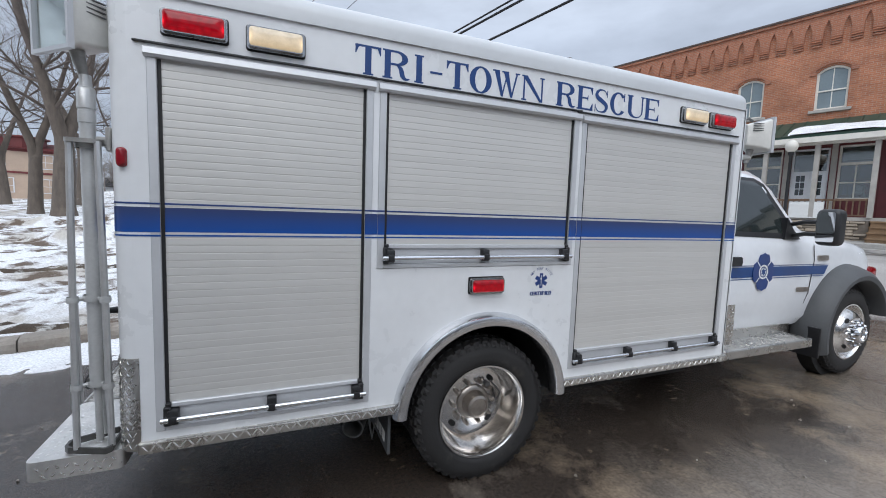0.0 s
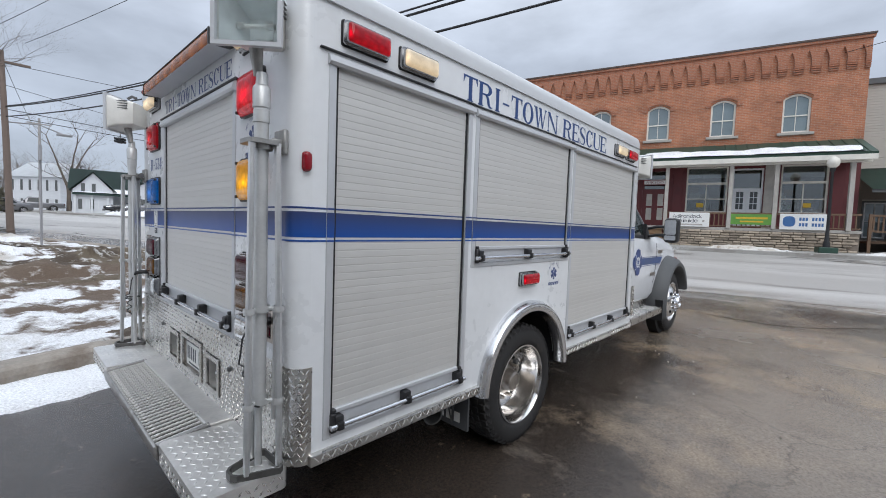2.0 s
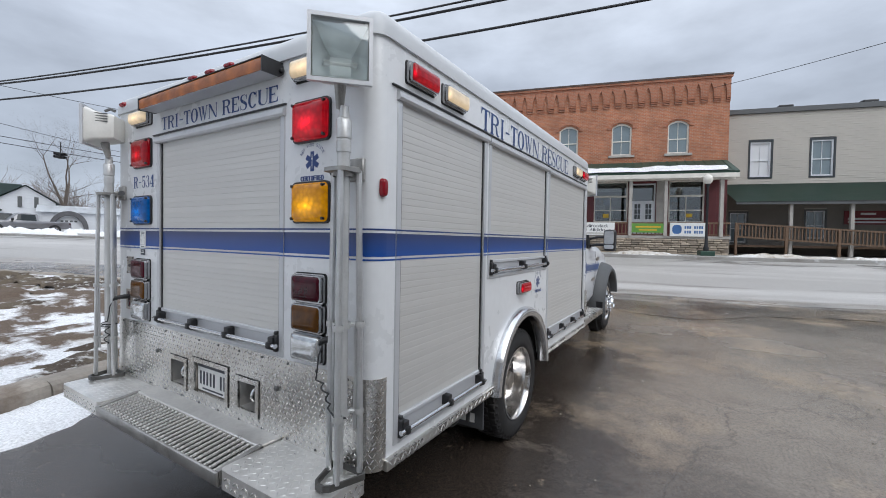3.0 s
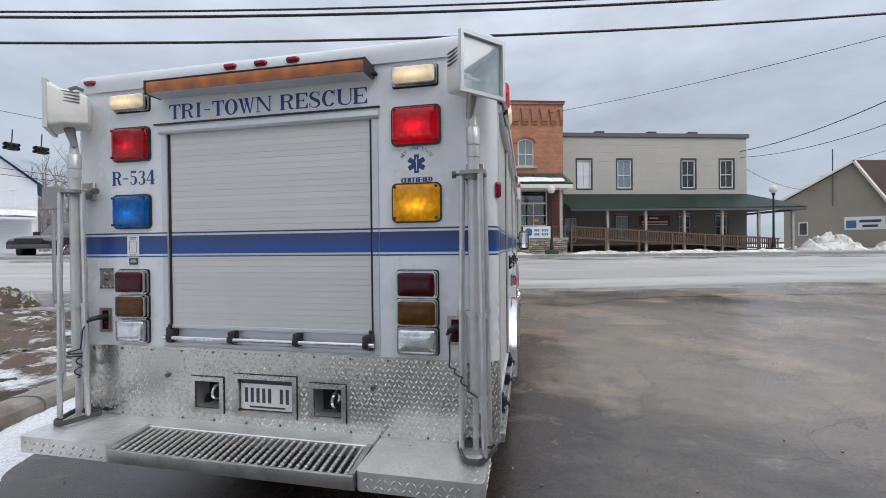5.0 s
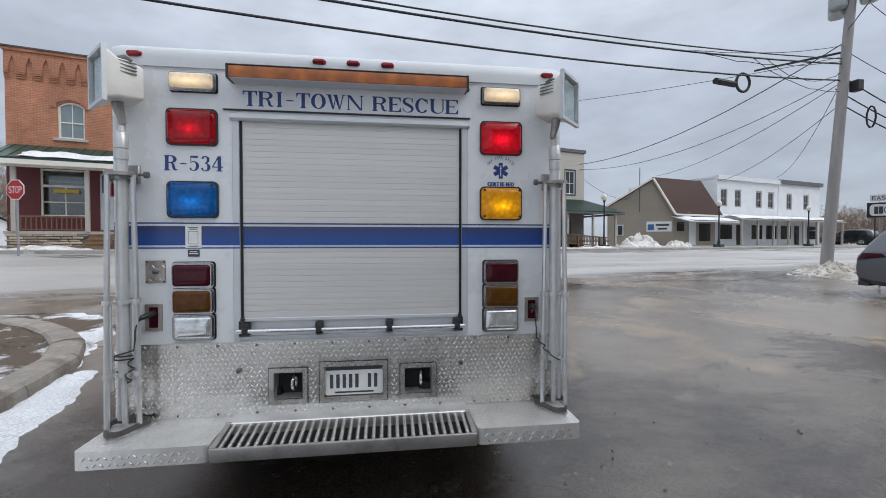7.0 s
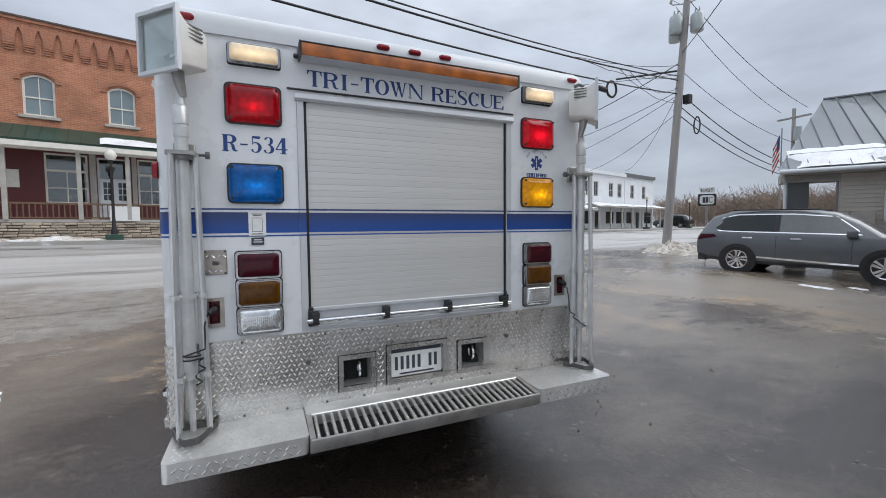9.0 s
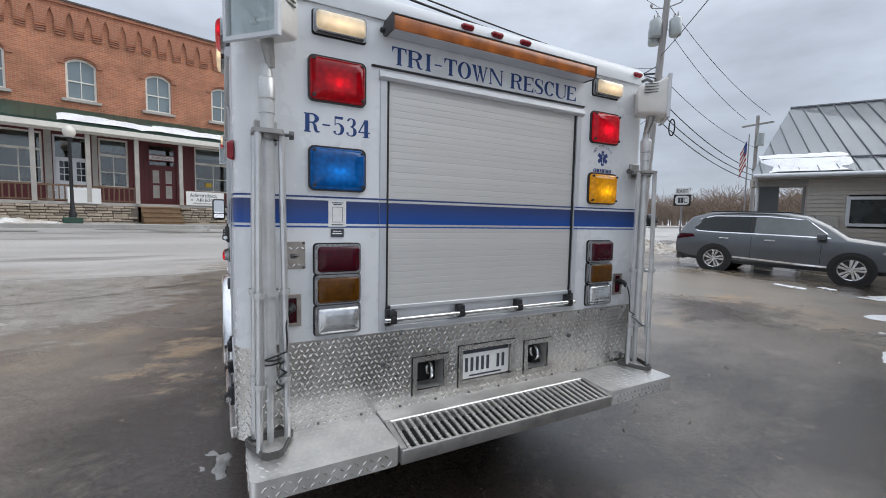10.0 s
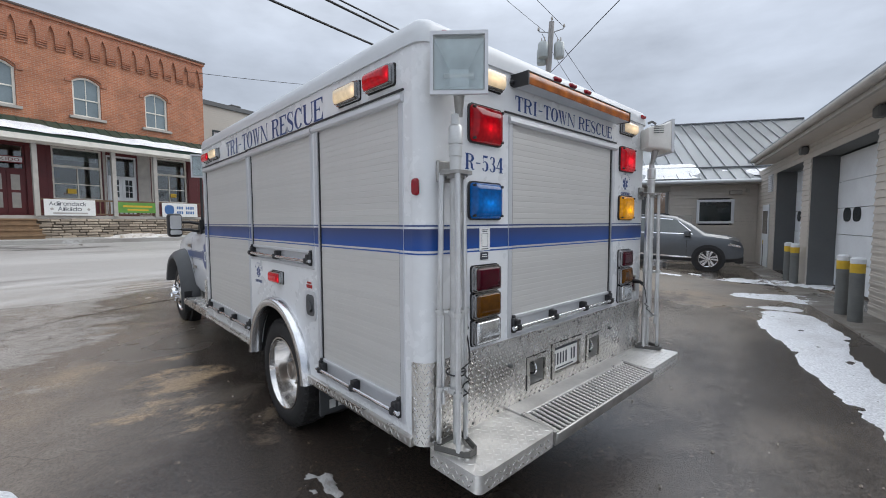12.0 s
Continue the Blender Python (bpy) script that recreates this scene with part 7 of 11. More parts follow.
B_BRICK = brick_mat("orange_red_brick", (0.46, 0.185, 0.095), (0.36, 0.135, 0.072), (0.40, 0.29, 0.22))
B_CORBEL = brick_mat("corbel_brick", (0.42, 0.165, 0.09), (0.33, 0.125, 0.07), (0.36, 0.26, 0.2))
B_DARKRED = mat("dark_red_boards", (0.11, 0.018, 0.020), 0.5, 0, 0.2, 3.0)
B_GREEN = mat("green_metal_roof", (0.035, 0.075, 0.055), 0.4, 0.2, 0.22, 1.5)
B_TRIM = mat("cream_trim", (0.74, 0.71, 0.64), 0.55, 0, 0.12, 4.0)
B_GREYTRIM = mat("grey_wood_trim", (0.42, 0.395, 0.36), 0.65, 0, 0.18, 4.0)
B_WHITE = mat("white_boards", (0.70, 0.72, 0.74), 0.6, 0, 0.08, 1.5)
B_SIDING = mat("grey_beige_siding", (0.47, 0.44, 0.39), 0.6, 0, 0.07, 0.8)
B_SIDING2 = mat("tan_siding", (0.31, 0.27, 0.22), 0.65, 0, 0.12, 0.8)
B_SIDING3 = mat("grey_tan_siding", (0.56, 0.515, 0.46), 0.6, 0, 0.12, 0.8)
B_LOWER = mat("grey_brown_boards", (0.25, 0.225, 0.195), 0.65, 0, 0.12, 0.8)
B_BROWNROOF = mat("brown_metal_roof", (0.095, 0.038, 0.028), 0.5, 0.1, 0.2, 1.2)
B_WOOD = mat("weathered_brown_wood", (0.155, 0.095, 0.058), 0.7, 0, 0.25, 5.0, rand=0.12)
B_STAIR = mat("wooden_stair", (0.23, 0.145, 0.08), 0.7, 0, 0.25, 5.0, rand=0.1)
B_STONE = mat("flat_field_stone", (0.36, 0.30, 0.235), 0.8, 0, 0.35, 4.0, rand=0.35, bump=0.01, bscale=30)
B_MORTAR = mat("dark_mortar", (0.22, 0.185, 0.15), 0.9, 0, 0.2, 5.0)
B_GLASS = glass("window_glass", (0.022, 0.027, 0.03), 0.04)
B_SHOPGL = bpy.data.materials.new("clear_shop_glass")
B_SHOPGL.use_nodes = True
gn, gl_ = B_SHOPGL.node_tree.nodes, B_SHOPGL.node_tree.links
g_t, g_g, g_x = gn.new("ShaderNodeBsdfTransparent"), gn.new("ShaderNodeBsdfGlossy"), gn.new("ShaderNodeMixShader")
g_t.inputs["Color"].default_value = (0.62, 0.67, 0.67, 1)
g_g.inputs["Roughness"].default_value = 0.04
g_x.inputs[0].default_value = 0.17
gl_.new(g_t.outputs[0], g_x.inputs[1])
gl_.new(g_g.outputs[0], g_x.inputs[2])
gl_.new(g_x.outputs[0], gn["Material Output"].inputs["Surface"])
gn.remove(gn["Principled BSDF"])
B_PALEGLASS = glass("pale_window_glass", (0.20, 0.25, 0.27), 0.05)
B_BLIND = mat("white_blind", (0.72, 0.73, 0.74), 0.6, 0, 0.05, 3.0)
B_DARKGREY = mat("charcoal_boards", (0.11, 0.115, 0.117), 0.6, 0, 0.12, 2.0)
B_STEEL = mat("grey_standing_seam_roof", (0.27, 0.295, 0.32), 0.38, 0.55, 0.10, 0.9)
B_COPING = mat("dark_coping", (0.09, 0.065, 0.055), 0.6, 0.1, 0.25, 3.0)
B_GDOOR = mat("white_garage_door", (0.82, 0.85, 0.88), 0.45, 0, 0.08, 2.0)
B_YELLOW = mat("yellow_band", (0.62, 0.40, 0.03), 0.5, 0, 0.15, 9.0)
B_BOLLARD = mat("grey_bollard", (0.14, 0.145, 0.14), 0.55, 0, 0.2, 8.0)
B_SIGNRED = mat("dark_red_sign", (0.19, 0.022, 0.028), 0.5, 0, 0.1, 6.0)
B_SIGNGREEN = mat("green_banner", (0.12, 0.30, 0.05), 0.5, 0, 0.2, 3.0)
B_SIGNBLUE = mat("blue_print", (0.05, 0.14, 0.34), 0.5, 0, 0.2, 8.0)
B_ASPHSH = mat("grey_shingle_roof", (0.11, 0.11, 0.115), 0.8, 0, 0.25, 2.0)
GZ = 0.95


def sash_window(parent, u, v, z0, w, hgt, arch=0.0, frame=None, pane=None, panes=(2, 2), depth=0.10):
    """A sash window in a wall that faces -y: frame, glazing bars, panes, sill."""
    frame = frame or B_TRIM
    u0, u1, z1 = u - w / 2, u + w / 2, z0 + hgt
    bm = bmesh.new()
    t = 0.075

    def top(x, rise, zt):
        return zt + rise * (1 - ((x - u) / (w / 2)) ** 2)
    ns = 8 if arch else 1
    outer = [(u0, z0), (u1, z0)] + [(u1 - w * k / ns, top(u1 - w * k / ns, arch, z1)) for k in range(ns + 1)]
    m_uz = Matrix(((1, 0, 0, 0), (0, 0, 1, 0), (0, 1, 0, 0), (0, 0, 0, 1)))
    for k in range(ns):
        xa, xb = u1 - w * k / ns, u1 - w * (k + 1) / ns
        prism(bm, [(xa, top(xa, arch, z1) - t), (xa, top(xa, arch, z1)), (xb, top(xb, arch, z1)), (xb, top(xb, arch, z1) - t)], v - 0.02, v + 0.06, m_uz)
    box(bm, u0, u0 + t, v - 0.018, v + 0.06, z0, z1 - 0.0)
    box(bm, u1 - t, u1, v - 0.018, v + 0.06, z0, z1 - 0.0)
    box(bm, u0 + t, u1 - t, v - 0.016, v + 0.06, z0, z0 + t)
    zm = z0 + (hgt + arch * 0.6) * 0.47
    box(bm, u0 + t, u1 - t, v + 0.0, v + 0.06, zm - 0.025, zm + 0.025)
    if panes[0] > 1:
        box(bm, u - 0.014, u + 0.014, v + 0.02, v + 0.055, z0 + t, z1 + arch - t)
    win = part("window", bm, frame, parent, "sash window with pale frame")
    for (za, zb) in ((z0 + t, zm - 0.02), (zm + 0.02, z1 - t * 0.2)):
        bm = bmesh.new()
        if arch and zb > zm + 0.1:
            prism(bm, [(u0 + t, za), (u1 - t, za)] + [(u1 - t - (w - 2 * t) * k / 8, top(u1 - t - (w - 2 * t) * k / 8, arch, z1) - t * 0.8) for k in range(9)], v + 0.045, v + 0.05, m_uz)
        else:
            box(bm, u0 + t, u1 - t, v + 0.045, v + 0.05, za, zb)
        part("pane", bm, pane or B_GLASS, win)
    return win


M_UZ = Matrix(((1, 0, 0, 0), (0, 0, 1, 0), (0, 1, 0, 0), (0, 0, 0, 1)))
BR = thing("brick_building", "two-storey orange-red brick storefront with corbelled cornice and porch", "building", place(0, 0, 0))
L0, TOP = -20.2, 9.72
WU = [-2.2 - 2.63 * k for k in range(7)]
STORE = [(-2.55, -0.95, 2.5, 4.62), (-4.30, -3.15, 1.9, 4.5), (-6.1, -4.45, 2.5, 4.62), (-7.95, -6.85, 1.9, 4.55), (-9.65, -8.65, 2.5, 4.55), (-11.05, -9.9, 1.9, 4.5), (-12.7, -11.35, 2.5, 4.55), (-15.6, -14.3, 2.5, 4.55), (-17.0, -16.0, 1.9, 4.5), (-19.1, -17.4, 2.5, 4.6)]
bm = bmesh.new()
holed(bm, L0, 0, GZ - 0.3, 4.9, 0.0, 0.35, STORE)
bm.transform(M_UZ)
part("storefront_wall", bm, B_DARKRED, BR, "dark red painted storefront boards")
bm = bmesh.new()
holed(bm, L0, 0, 4.9, TOP, 0.0, 0.35, [(u - 0.48, u + 0.48, 5.98, 7.66) for u in WU])
bm.transform(M_UZ)
part("brick_wall", bm, B_BRICK, BR, "weathered orange-red brick wall")
bm = bmesh.new()
box(bm, L0, L0 + 0.35, 0.35, 13, GZ - 0.3, TOP)
box(bm, -0.35, 0, 0.35, 13, GZ - 0.3, TOP)
box(bm, L0, 0, 13, 13.3, GZ - 0.3, TOP)
part("side_wall", bm, B_BRICK, BR)
bm = bmesh.new()
box(bm, L0 + 0.35, -0.35, 0.35, 13, TOP - 0.7, TOP - 0.5)
part("flat_roof", bm, B_ASPHSH, BR)
bm = bmesh.new()
box(bm, L0 + 0.35, -0.35, 3.0, 3.1, GZ, TOP - 0.7)
box(bm, L0 + 0.35, -0.35, 0.35, 3.0, 4.95, 5.0)
box(bm, L0 + 0.35, -0.35, 0.35, 3.0, 1.70, 1.80)
part("inner_wall", bm, B_DARKGREY, BR)
I_TINTS = [mat("shop_goods_" + nm, c, 0.6, 0, 0.3, 6.0) for nm, c in (("cream", (0.55, 0.50, 0.42)), ("white", (0.7, 0.7, 0.7)), ("brown", (0.2, 0.12, 0.07)), ("blue", (0.08, 0.13, 0.25)), ("red", (0.3, 0.05, 0.05)), ("green", (0.10, 0.2, 0.10)), ("dark", (0.04, 0.04, 0.045)))]
goods = random.Random(44)
for u0, u1, z0, z1 in STORE:
    if z0 < 2:
        continue
    bm = bmesh.new()
    box(bm, u0 + 0.05, u1 - 0.05, 0.45, 0.95, 1.80, z0 + 0.22, 0.01, 1)
    shelf = part("display_shelf", bm, B_WOOD, BR, "low wooden display shelf behind the glass")
    # made-up pale panel stands for the reflection on the transom glass
    bm = bmesh.new()
    box(bm, u0 + 0.08, u1 - 0.08, 0.30, 0.33, z1 - goods.uniform(0.45, 0.62), z1 - 0.02)
    part("transom_blind", bm, goods.choice(I_TINTS[:2] + [B_GREYTRIM]), BR, "pale panel behind the transom, in place of its reflection")
    u = u0 + 0.12
    while u < u1 - 0.2:
        w, hh = goods.uniform(0.10, 0.30), goods.uniform(0.12, 0.62)
        bm = bmesh.new()
        vv = goods.uniform(0.5, 0.75)
        if goods.random() < 0.4:
            lathe(bm, [(0, 0), (w * 0.4, 0), (w * 0.5, hh * 0.3), (w * 0.42, hh * 0.7), (w * 0.2, hh), (0, hh)], at(u + w / 2, vv, z0 + 0.22), 10)
        else:
            box(bm, u, u + w, vv - 0.08, vv + 0.08, z0 + 0.22, z0 + 0.22 + hh, 0.01, 1)
        part("display_piece", bm, goods.choice(I_TINTS), shelf)
        u += w + goods.uniform(0.03, 0.16)
    for k in range(3):
        bm = bmesh.new()
        a, zz = goods.uniform(u0, u1 - 0.5), goods.uniform(2.6, 3.7)
        box(bm, a, a + goods.uniform(0.3, 0.6), 2.95, 2.99, zz, zz + goods.uniform(0.3, 0.6))
        part("wall_picture", bm, goods.choice(I_TINTS[:4]), shelf)
for u in WU:
    sash_window(BR, u, 0.10, 5.98, 0.96, 1.42, 0.22, B_TRIM, B_PALEGLASS)
    bm = bmesh.new()
    pts = [(u + 0.49, 7.36), (u + 0.49, 7.70), (u - 0.49, 7.70), (u - 0.49, 7.36)]
    pts += [(u - 0.48 + 0.96 * k / 10, 7.40 + 0.225 * (1 - ((-0.48 + 0.96 * k / 10) / 0.48) ** 2)) for k in range(11)]
    prism(bm, pts, 0.004, 0.12, M_UZ)
    part("arch_infill", bm, B_BRICK, BR)
    bm = bmesh.new()
    arc = [(-0.60 + 0.1 * k, 7.42 + 0.27 * (1 - ((-0.60 + 0.1 * k) / 0.60) ** 2)) for k in range(13)]
    ring = [(u - 0.70, 7.42), (u - 0.70, 7.33), (u - 0.50, 7.33)] + [(u + a, h) for a, h in arc[1:-1]]
    ring += [(u + 0.50, 7.33), (u + 0.70, 7.33), (u + 0.70, 7.42)] + [(u + a, h + 0.11) for a, h in arc[::-1]]
    prism(bm, ring, -0.055, 0.0, M_UZ)
    part("arch_hood", bm, B_CORBEL, BR, "brick hood over the window")
    bm = bmesh.new()
    box(bm, u - 0.62, u + 0.62, -0.09, 0.05, 5.86, 5.975, 0.01, 1)
    part("window_sill", bm, B_GREYTRIM, BR)
# corbelled arcade under the coping
NB = 36
wdt = (0 - L0) / NB
bm = bmesh.new()
prism(bm, [(0, 8.66), (wdt * 0.30, 8.66), (wdt * 0.30, 8.98), (wdt * 0.37, 9.14), (wdt * 0.5, 9.34), (wdt * 0.63, 9.14), (wdt * 0.70, 8.98), (wdt * 0.70, 8.66), (wdt, 8.66), (wdt, 9.55), (0, 9.55)], -0.085, -0.002, M_UZ)
for k, d in enumerate((0.085, 0.065, 0.045)):
    for x0, x1 in ((0, wdt * 0.29), (wdt * 0.71, wdt)):
        box(bm, x0, x1, -d - 0.02, -0.002, 8.66 - 0.085 * (k + 1), 8.66 - 0.085 * k - 0.025)
bmesh.ops.recalc_face_normals(bm, faces=bm.faces)
cor_me = bpy.data.meshes.new("corbel_arch")
bm.to_mesh(cor_me)
bm.free()
cor_me.materials.append(B_CORBEL)
for k in range(NB):
    piece("corbel_arch", cor_me, BR, at(L0 + wdt * k, 0, random.uniform(-0.012, 0.012)))
bm = bmesh.new()
box(bm, L0 - 0.05, 0.05, -0.17, 0.40, 9.55, 9.66)
part("cornice", bm, B_CORBEL, BR)
bm = bmesh.new()
box(bm, L0 - 0.08, 0.08, -0.21, 0.42, 9.66, 9.74, 0.01, 1)
part("coping", bm, B_COPING, BR)
# shop windows and doors in the storefront
for u0, u1, z0, z1 in STORE:
    bm = bmesh.new()
    t = 0.07
    double = z0 < 2
    red = abs(u0 + 7.95) < 0.01
    if double:
        holed(bm, u0, u1, z0, z1, 0.06, 0.16, [(u0 + t, u1 - t, z0 + 1.72, z1 - t)])
    else:
        holed(bm, u0, u1, z0, z1, 0.06, 0.16, [(u0 + t, u1 - t, z0 + t, z0 + 1.30), (u0 + t, u1 - t, z0 + 1.40, z1 - t)])
        box(bm, (u0 + u1) / 2 - 0.02, (u0 + u1) / 2 + 0.02, z0 + t, z0 + 1.30, 0.08, 0.15)
        box(bm, u0 + t, u1 - t, z0 + 0.62, z0 + 0.66, 0.08, 0.15)
    bmesh.ops.remove_doubles(bm, verts=bm.verts[:], dist=0.0005)
    bm.transform(M_UZ)
    name = "shop_door" if double else "shop_window"
    sw = part(name, bm, B_DARKRED if red else (B_WHITE if double else B_TRIM), BR, "double door with glazed fanlight" if double else "large shop window in a pale frame")
    bm = bmesh.new()
    box(bm, u0 + t, u1 - t, 0.115, 0.125, z0 + (1.7 if double else 0.05), z1 - t * 0.5)
    part("pane", bm, B_SHOPGL, sw)
    if double:
        um = (u0 + u1) / 2
        for a, b in ((u0 + t, um - 0.01), (um + 0.01, u1 - t)):
            bm = bmesh.new()
            box(bm, a, b, 0.045, 0.06, z0 + 0.02, z0 + 1.68)
            leaf = part("door_leaf", bm, B_DARKRED if red else B_WHITE, sw)
            bm = bmesh.new()
            for r in range(2 if red else 3):
                for c in range(1 if red else 2):
                    ww = (b - a - 0.2) / (1 if red else 2)
                    hh = 0.58 if red else 0.24
                    box(bm, a + 0.1 + c * ww + 0.012, a + 0.1 + (c + 1) * ww - 0.012, 0.040, 0.0448, z0 + (0.22 if red else 0.78) + r * (hh + 0.1 if red else 0.27), z0 + (0.22 if red else 0.78) + r * (hh + 0.1 if red else 0.27) + hh)
            part("door_pane", bm, B_GREYTRIM if red else B_GLASS, leaf)
for u0, u1 in ((-6.65, -6.25), (-0.9, -0.45), (-4.42, -4.32), (-3.12, -2.6), (-8.5, -8.1), (-9.86, -9.68), (-11.3, -11.08)):
    bm = bmesh.new()
    box(bm, u0, u1, -0.03, 0.0, 1.85, 4.62, 0.01, 1)
    part("pilaster", bm, B_GREYTRIM if u1 - u0 < 0.35 or u0 == -3.12 else B_DARKRED, BR)
# posters in the windows
for u, z, w, hh, m in ((-5.5, 2.75, 0.28, 0.2, B_YELLOW), (-1.6, 2.78, 0.26, 0.18, B_YELLOW), (-18.2, 3.55, 0.9, 0.16, B_YELLOW), (-13.9, 3.1, 0.95, 0.7, B_TRIM)):
    bm = bmesh.new()
    box(bm, u - w / 2, u + w / 2, 0.02 if w < 0.5 or w == 0.9 else -0.04, 0.04 if w < 0.5 or w == 0.9 else -0.005, z, z + hh)
    part("window_notice", bm, m, BR, "small printed notice")
# sign over the red door
bm = bmesh.new()
box(bm, -7.95, -6.92, -0.10, -0.06, 3.80, 4.06, 0.006, 1)
sg = part("door_sign", bm, B_SIGNRED, BR, "red sign board with white panel")
bm = bmesh.new()
box(bm, -7.90, -6.97, -0.104, -0.1005, 3.84, 4.02)
part("sign_panel", bm, M_PAPER, sg)
F_BR = Matrix(((1, 0, 0, 0), (0, 0, -1, 0), (0, 1, 0, 0), (0, 0, 0, 1)))
letters(F_BR, "AIKIDO", -7.84, 3.875, [0.16, 0.08, 0.16, 0.08, 0.16, 0.16], [0.11] * 6, 0.105, sg, B_SIGNRED, "letter", serif=False)
# porch: deck, stone base, stairs, posts, rail, roof with snow
PV = -1.25
bm = bmesh.new()
box(bm, L0 + 0.4, -0.2, PV, 0.0, 1.70, 1.82)
part("porch_deck", bm, B_GREYTRIM, BR)
SEGS = [(-6.95, -0.25), (-16.0, -8.5), (-19.7, -17.0)]
stone_meshes = []
for k in range(6):
    bm = bmesh.new()
    w, hh = random.uniform(0.26, 0.52), random.uniform(0.075, 0.105)
    box(bm, 0, w, -0.05 - random.random() * 0.04, 0.05, 0, hh, 0.018, 1)
    bmesh.ops.recalc_face_normals(bm, faces=bm.faces)
    me = bpy.data.meshes.new("stone")
    bm.to_mesh(me)
    bm.free()
    me.materials.append(B_STONE)
    stone_meshes.append((me, w, hh))
BAL = bmesh.new()
box(BAL, -0.02, 0.02, -0.02, 0.02, 0, 0.50)
bal_me = bpy.data.meshes.new("baluster")
BAL.to_mesh(bal_me)
BAL.free()
bal_me.materials.append(B_WOOD)
for a, b in SEGS:
    bm = bmesh.new()
    box(bm, a, b, PV + 0.02, PV + 0.3, GZ - 0.3, 1.72)
    part("stone_base", bm, B_MORTAR, BR, "low wall of flat field stones")
    bm = bmesh.new()
    box(bm, a, b, PV - 0.03, PV + 0.05, 2.40, 2.47)
    box(bm, a, b, PV - 0.015, PV + 0.035, 1.86, 1.91)
    part("porch_rail", bm, B_WOOD, BR, "weathered wooden porch rail")
    u = a + 0.12
    while u < b - 0.05:
        piece("baluster", bal_me, BR, at(u, PV + 0.01, 1.91))
        u += 0.165
    z = GZ + 0.0
    row = 0
    while z < 1.68:
        u = a + (0.1 if row % 2 else -0.02)
        while u < b - 0.1:
            me, w, hh = random.choice(stone_meshes)
            if u + w > b + 0.05:
                break
            piece("stone", me, BR, at(u, PV + random.uniform(-0.02, 0.02), z + random.uniform(-0.008, 0.008)))
            u += w + 0.02
        z += 0.108
        row += 1
for a, b in ((-8.45, -7.0), (-16.95, -16.05)):
    for k in range(4):
        bm = bmesh.new()
        box(bm, a, b, PV - 1.1 + 0.28 * k, PV - 1.1 + 0.28 * (k + 1) + 0.03, GZ + 0.19 * k + 0.13, GZ + 0.19 * (k + 1) - 0.01)
        box(bm, a + 0.02, b - 0.02, PV - 1.06 + 0.28 * k, PV - 1.04 + 0.28 * k, GZ - 0.1, GZ + 0.19 * k + 0.14)
        part("stair_tread", bm, B_STAIR, BR, "brown wooden porch stair")
for u in (-0.62, -2.95, -4.5, -6.92, -8.5, -10.05, -11.6, -13.7, -15.6, -17.05, -19.45):
    bm = bmesh.new()
    box(bm, u - 0.075, u + 0.075, PV - 0.08, PV + 0.07, 1.8, 4.50, 0.008, 1)
    part("porch_post", bm, B_GREYTRIM, BR, "grey square porch post")
bm = bmesh.new()
prism(bm, [(PV - 0.35, 4.72), (0.0, 5.50), (0.0, 5.58), (PV - 0.38, 4.80)], L0 + 0.1, -0.05, Matrix(((0, 0, 1, 0), (1, 0, 0, 0), (0, 1, 0, 0), (0, 0, 0, 1))))
part("porch_roof", bm, B_GREEN, BR, "green metal porch roof with snow")
bm = bmesh.new()
for k in range(50):
    x = L0 + 0.3 + 0.4 * k
    prism(bm, [(PV - 0.37, 4.802), (-0.003, 5.582), (-0.003, 5.61), (PV - 0.37, 4.83)], x, x + 0.03, Matrix(((0, 0, 1, 0), (1, 0, 0, 0), (0, 1, 0, 0), (0, 0, 0, 1))))
part("roof_seam", bm, B_GREEN, BR)["kind"] = "stuff"
bm = bmesh.new()
box(bm, L0 + 0.1, -0.05, PV - 0.36, PV - 0.30, 4.52, 4.72)
box(bm, L0 + 0.15, -0.1, PV - 0.10, PV + 0.08, 4.46, 4.62)
part("porch_fascia", bm, B_TRIM, BR, "cream fascia board")
bm = bmesh.new()
box(bm, L0 + 0.15, -0.1, PV - 0.32, 0.0, 4.66, 4.69)
part("porch_ceiling", bm, B_GREYTRIM, BR)


def roof_snow(name, u0, u1, v0, v1, z0, z1, parent, seed, thick=0.10, cover=0.0):
    """Snow lying on a slope, with a ragged edge."""
    nu, nv = max(8, int((u1 - u0) / 0.16)), 12
    vs, fs = [], []
    idx = {}
    for i in range(nu + 1):
        for j in range(nv + 1):
            u, t = u0 + (u1 - u0) * i / nu, j / nv
            n = noise.fractal(Vector((u * 0.8, t * 2.2, seed)), 1.0, 2.0, 4)
            edge = min((u - u0) / 0.5, (u1 - u) / 0.5, t / 0.06 + 0.7, (1 - t) / 0.28)
            d = sstep(0, 0.8, edge + n * 0.9 + cover)
            idx[i, j] = len(vs)
            vs.append((u, v0 + (v1 - v0) * t, z0 + (z1 - z0) * t - 0.04 + (0.05 + thick * (0.7 + 0.5 * n)) * d))
    for i in range(nu):
        for j in range(nv):
            fs.append((idx[i, j], idx[i + 1, j], idx[i + 1, j + 1], idx[i, j + 1]))
    me = bpy.data.meshes.new(name)
    me.from_pydata(vs, [], fs)
    me.materials.append(G_CLEAN)
    me.polygons.foreach_set("use_smooth", [True] * len(me.polygons))
    ob = new(name, me)
    ob.parent = parent
    return tagged(ob, "white snow lying on the roof", "", "", "stuff")


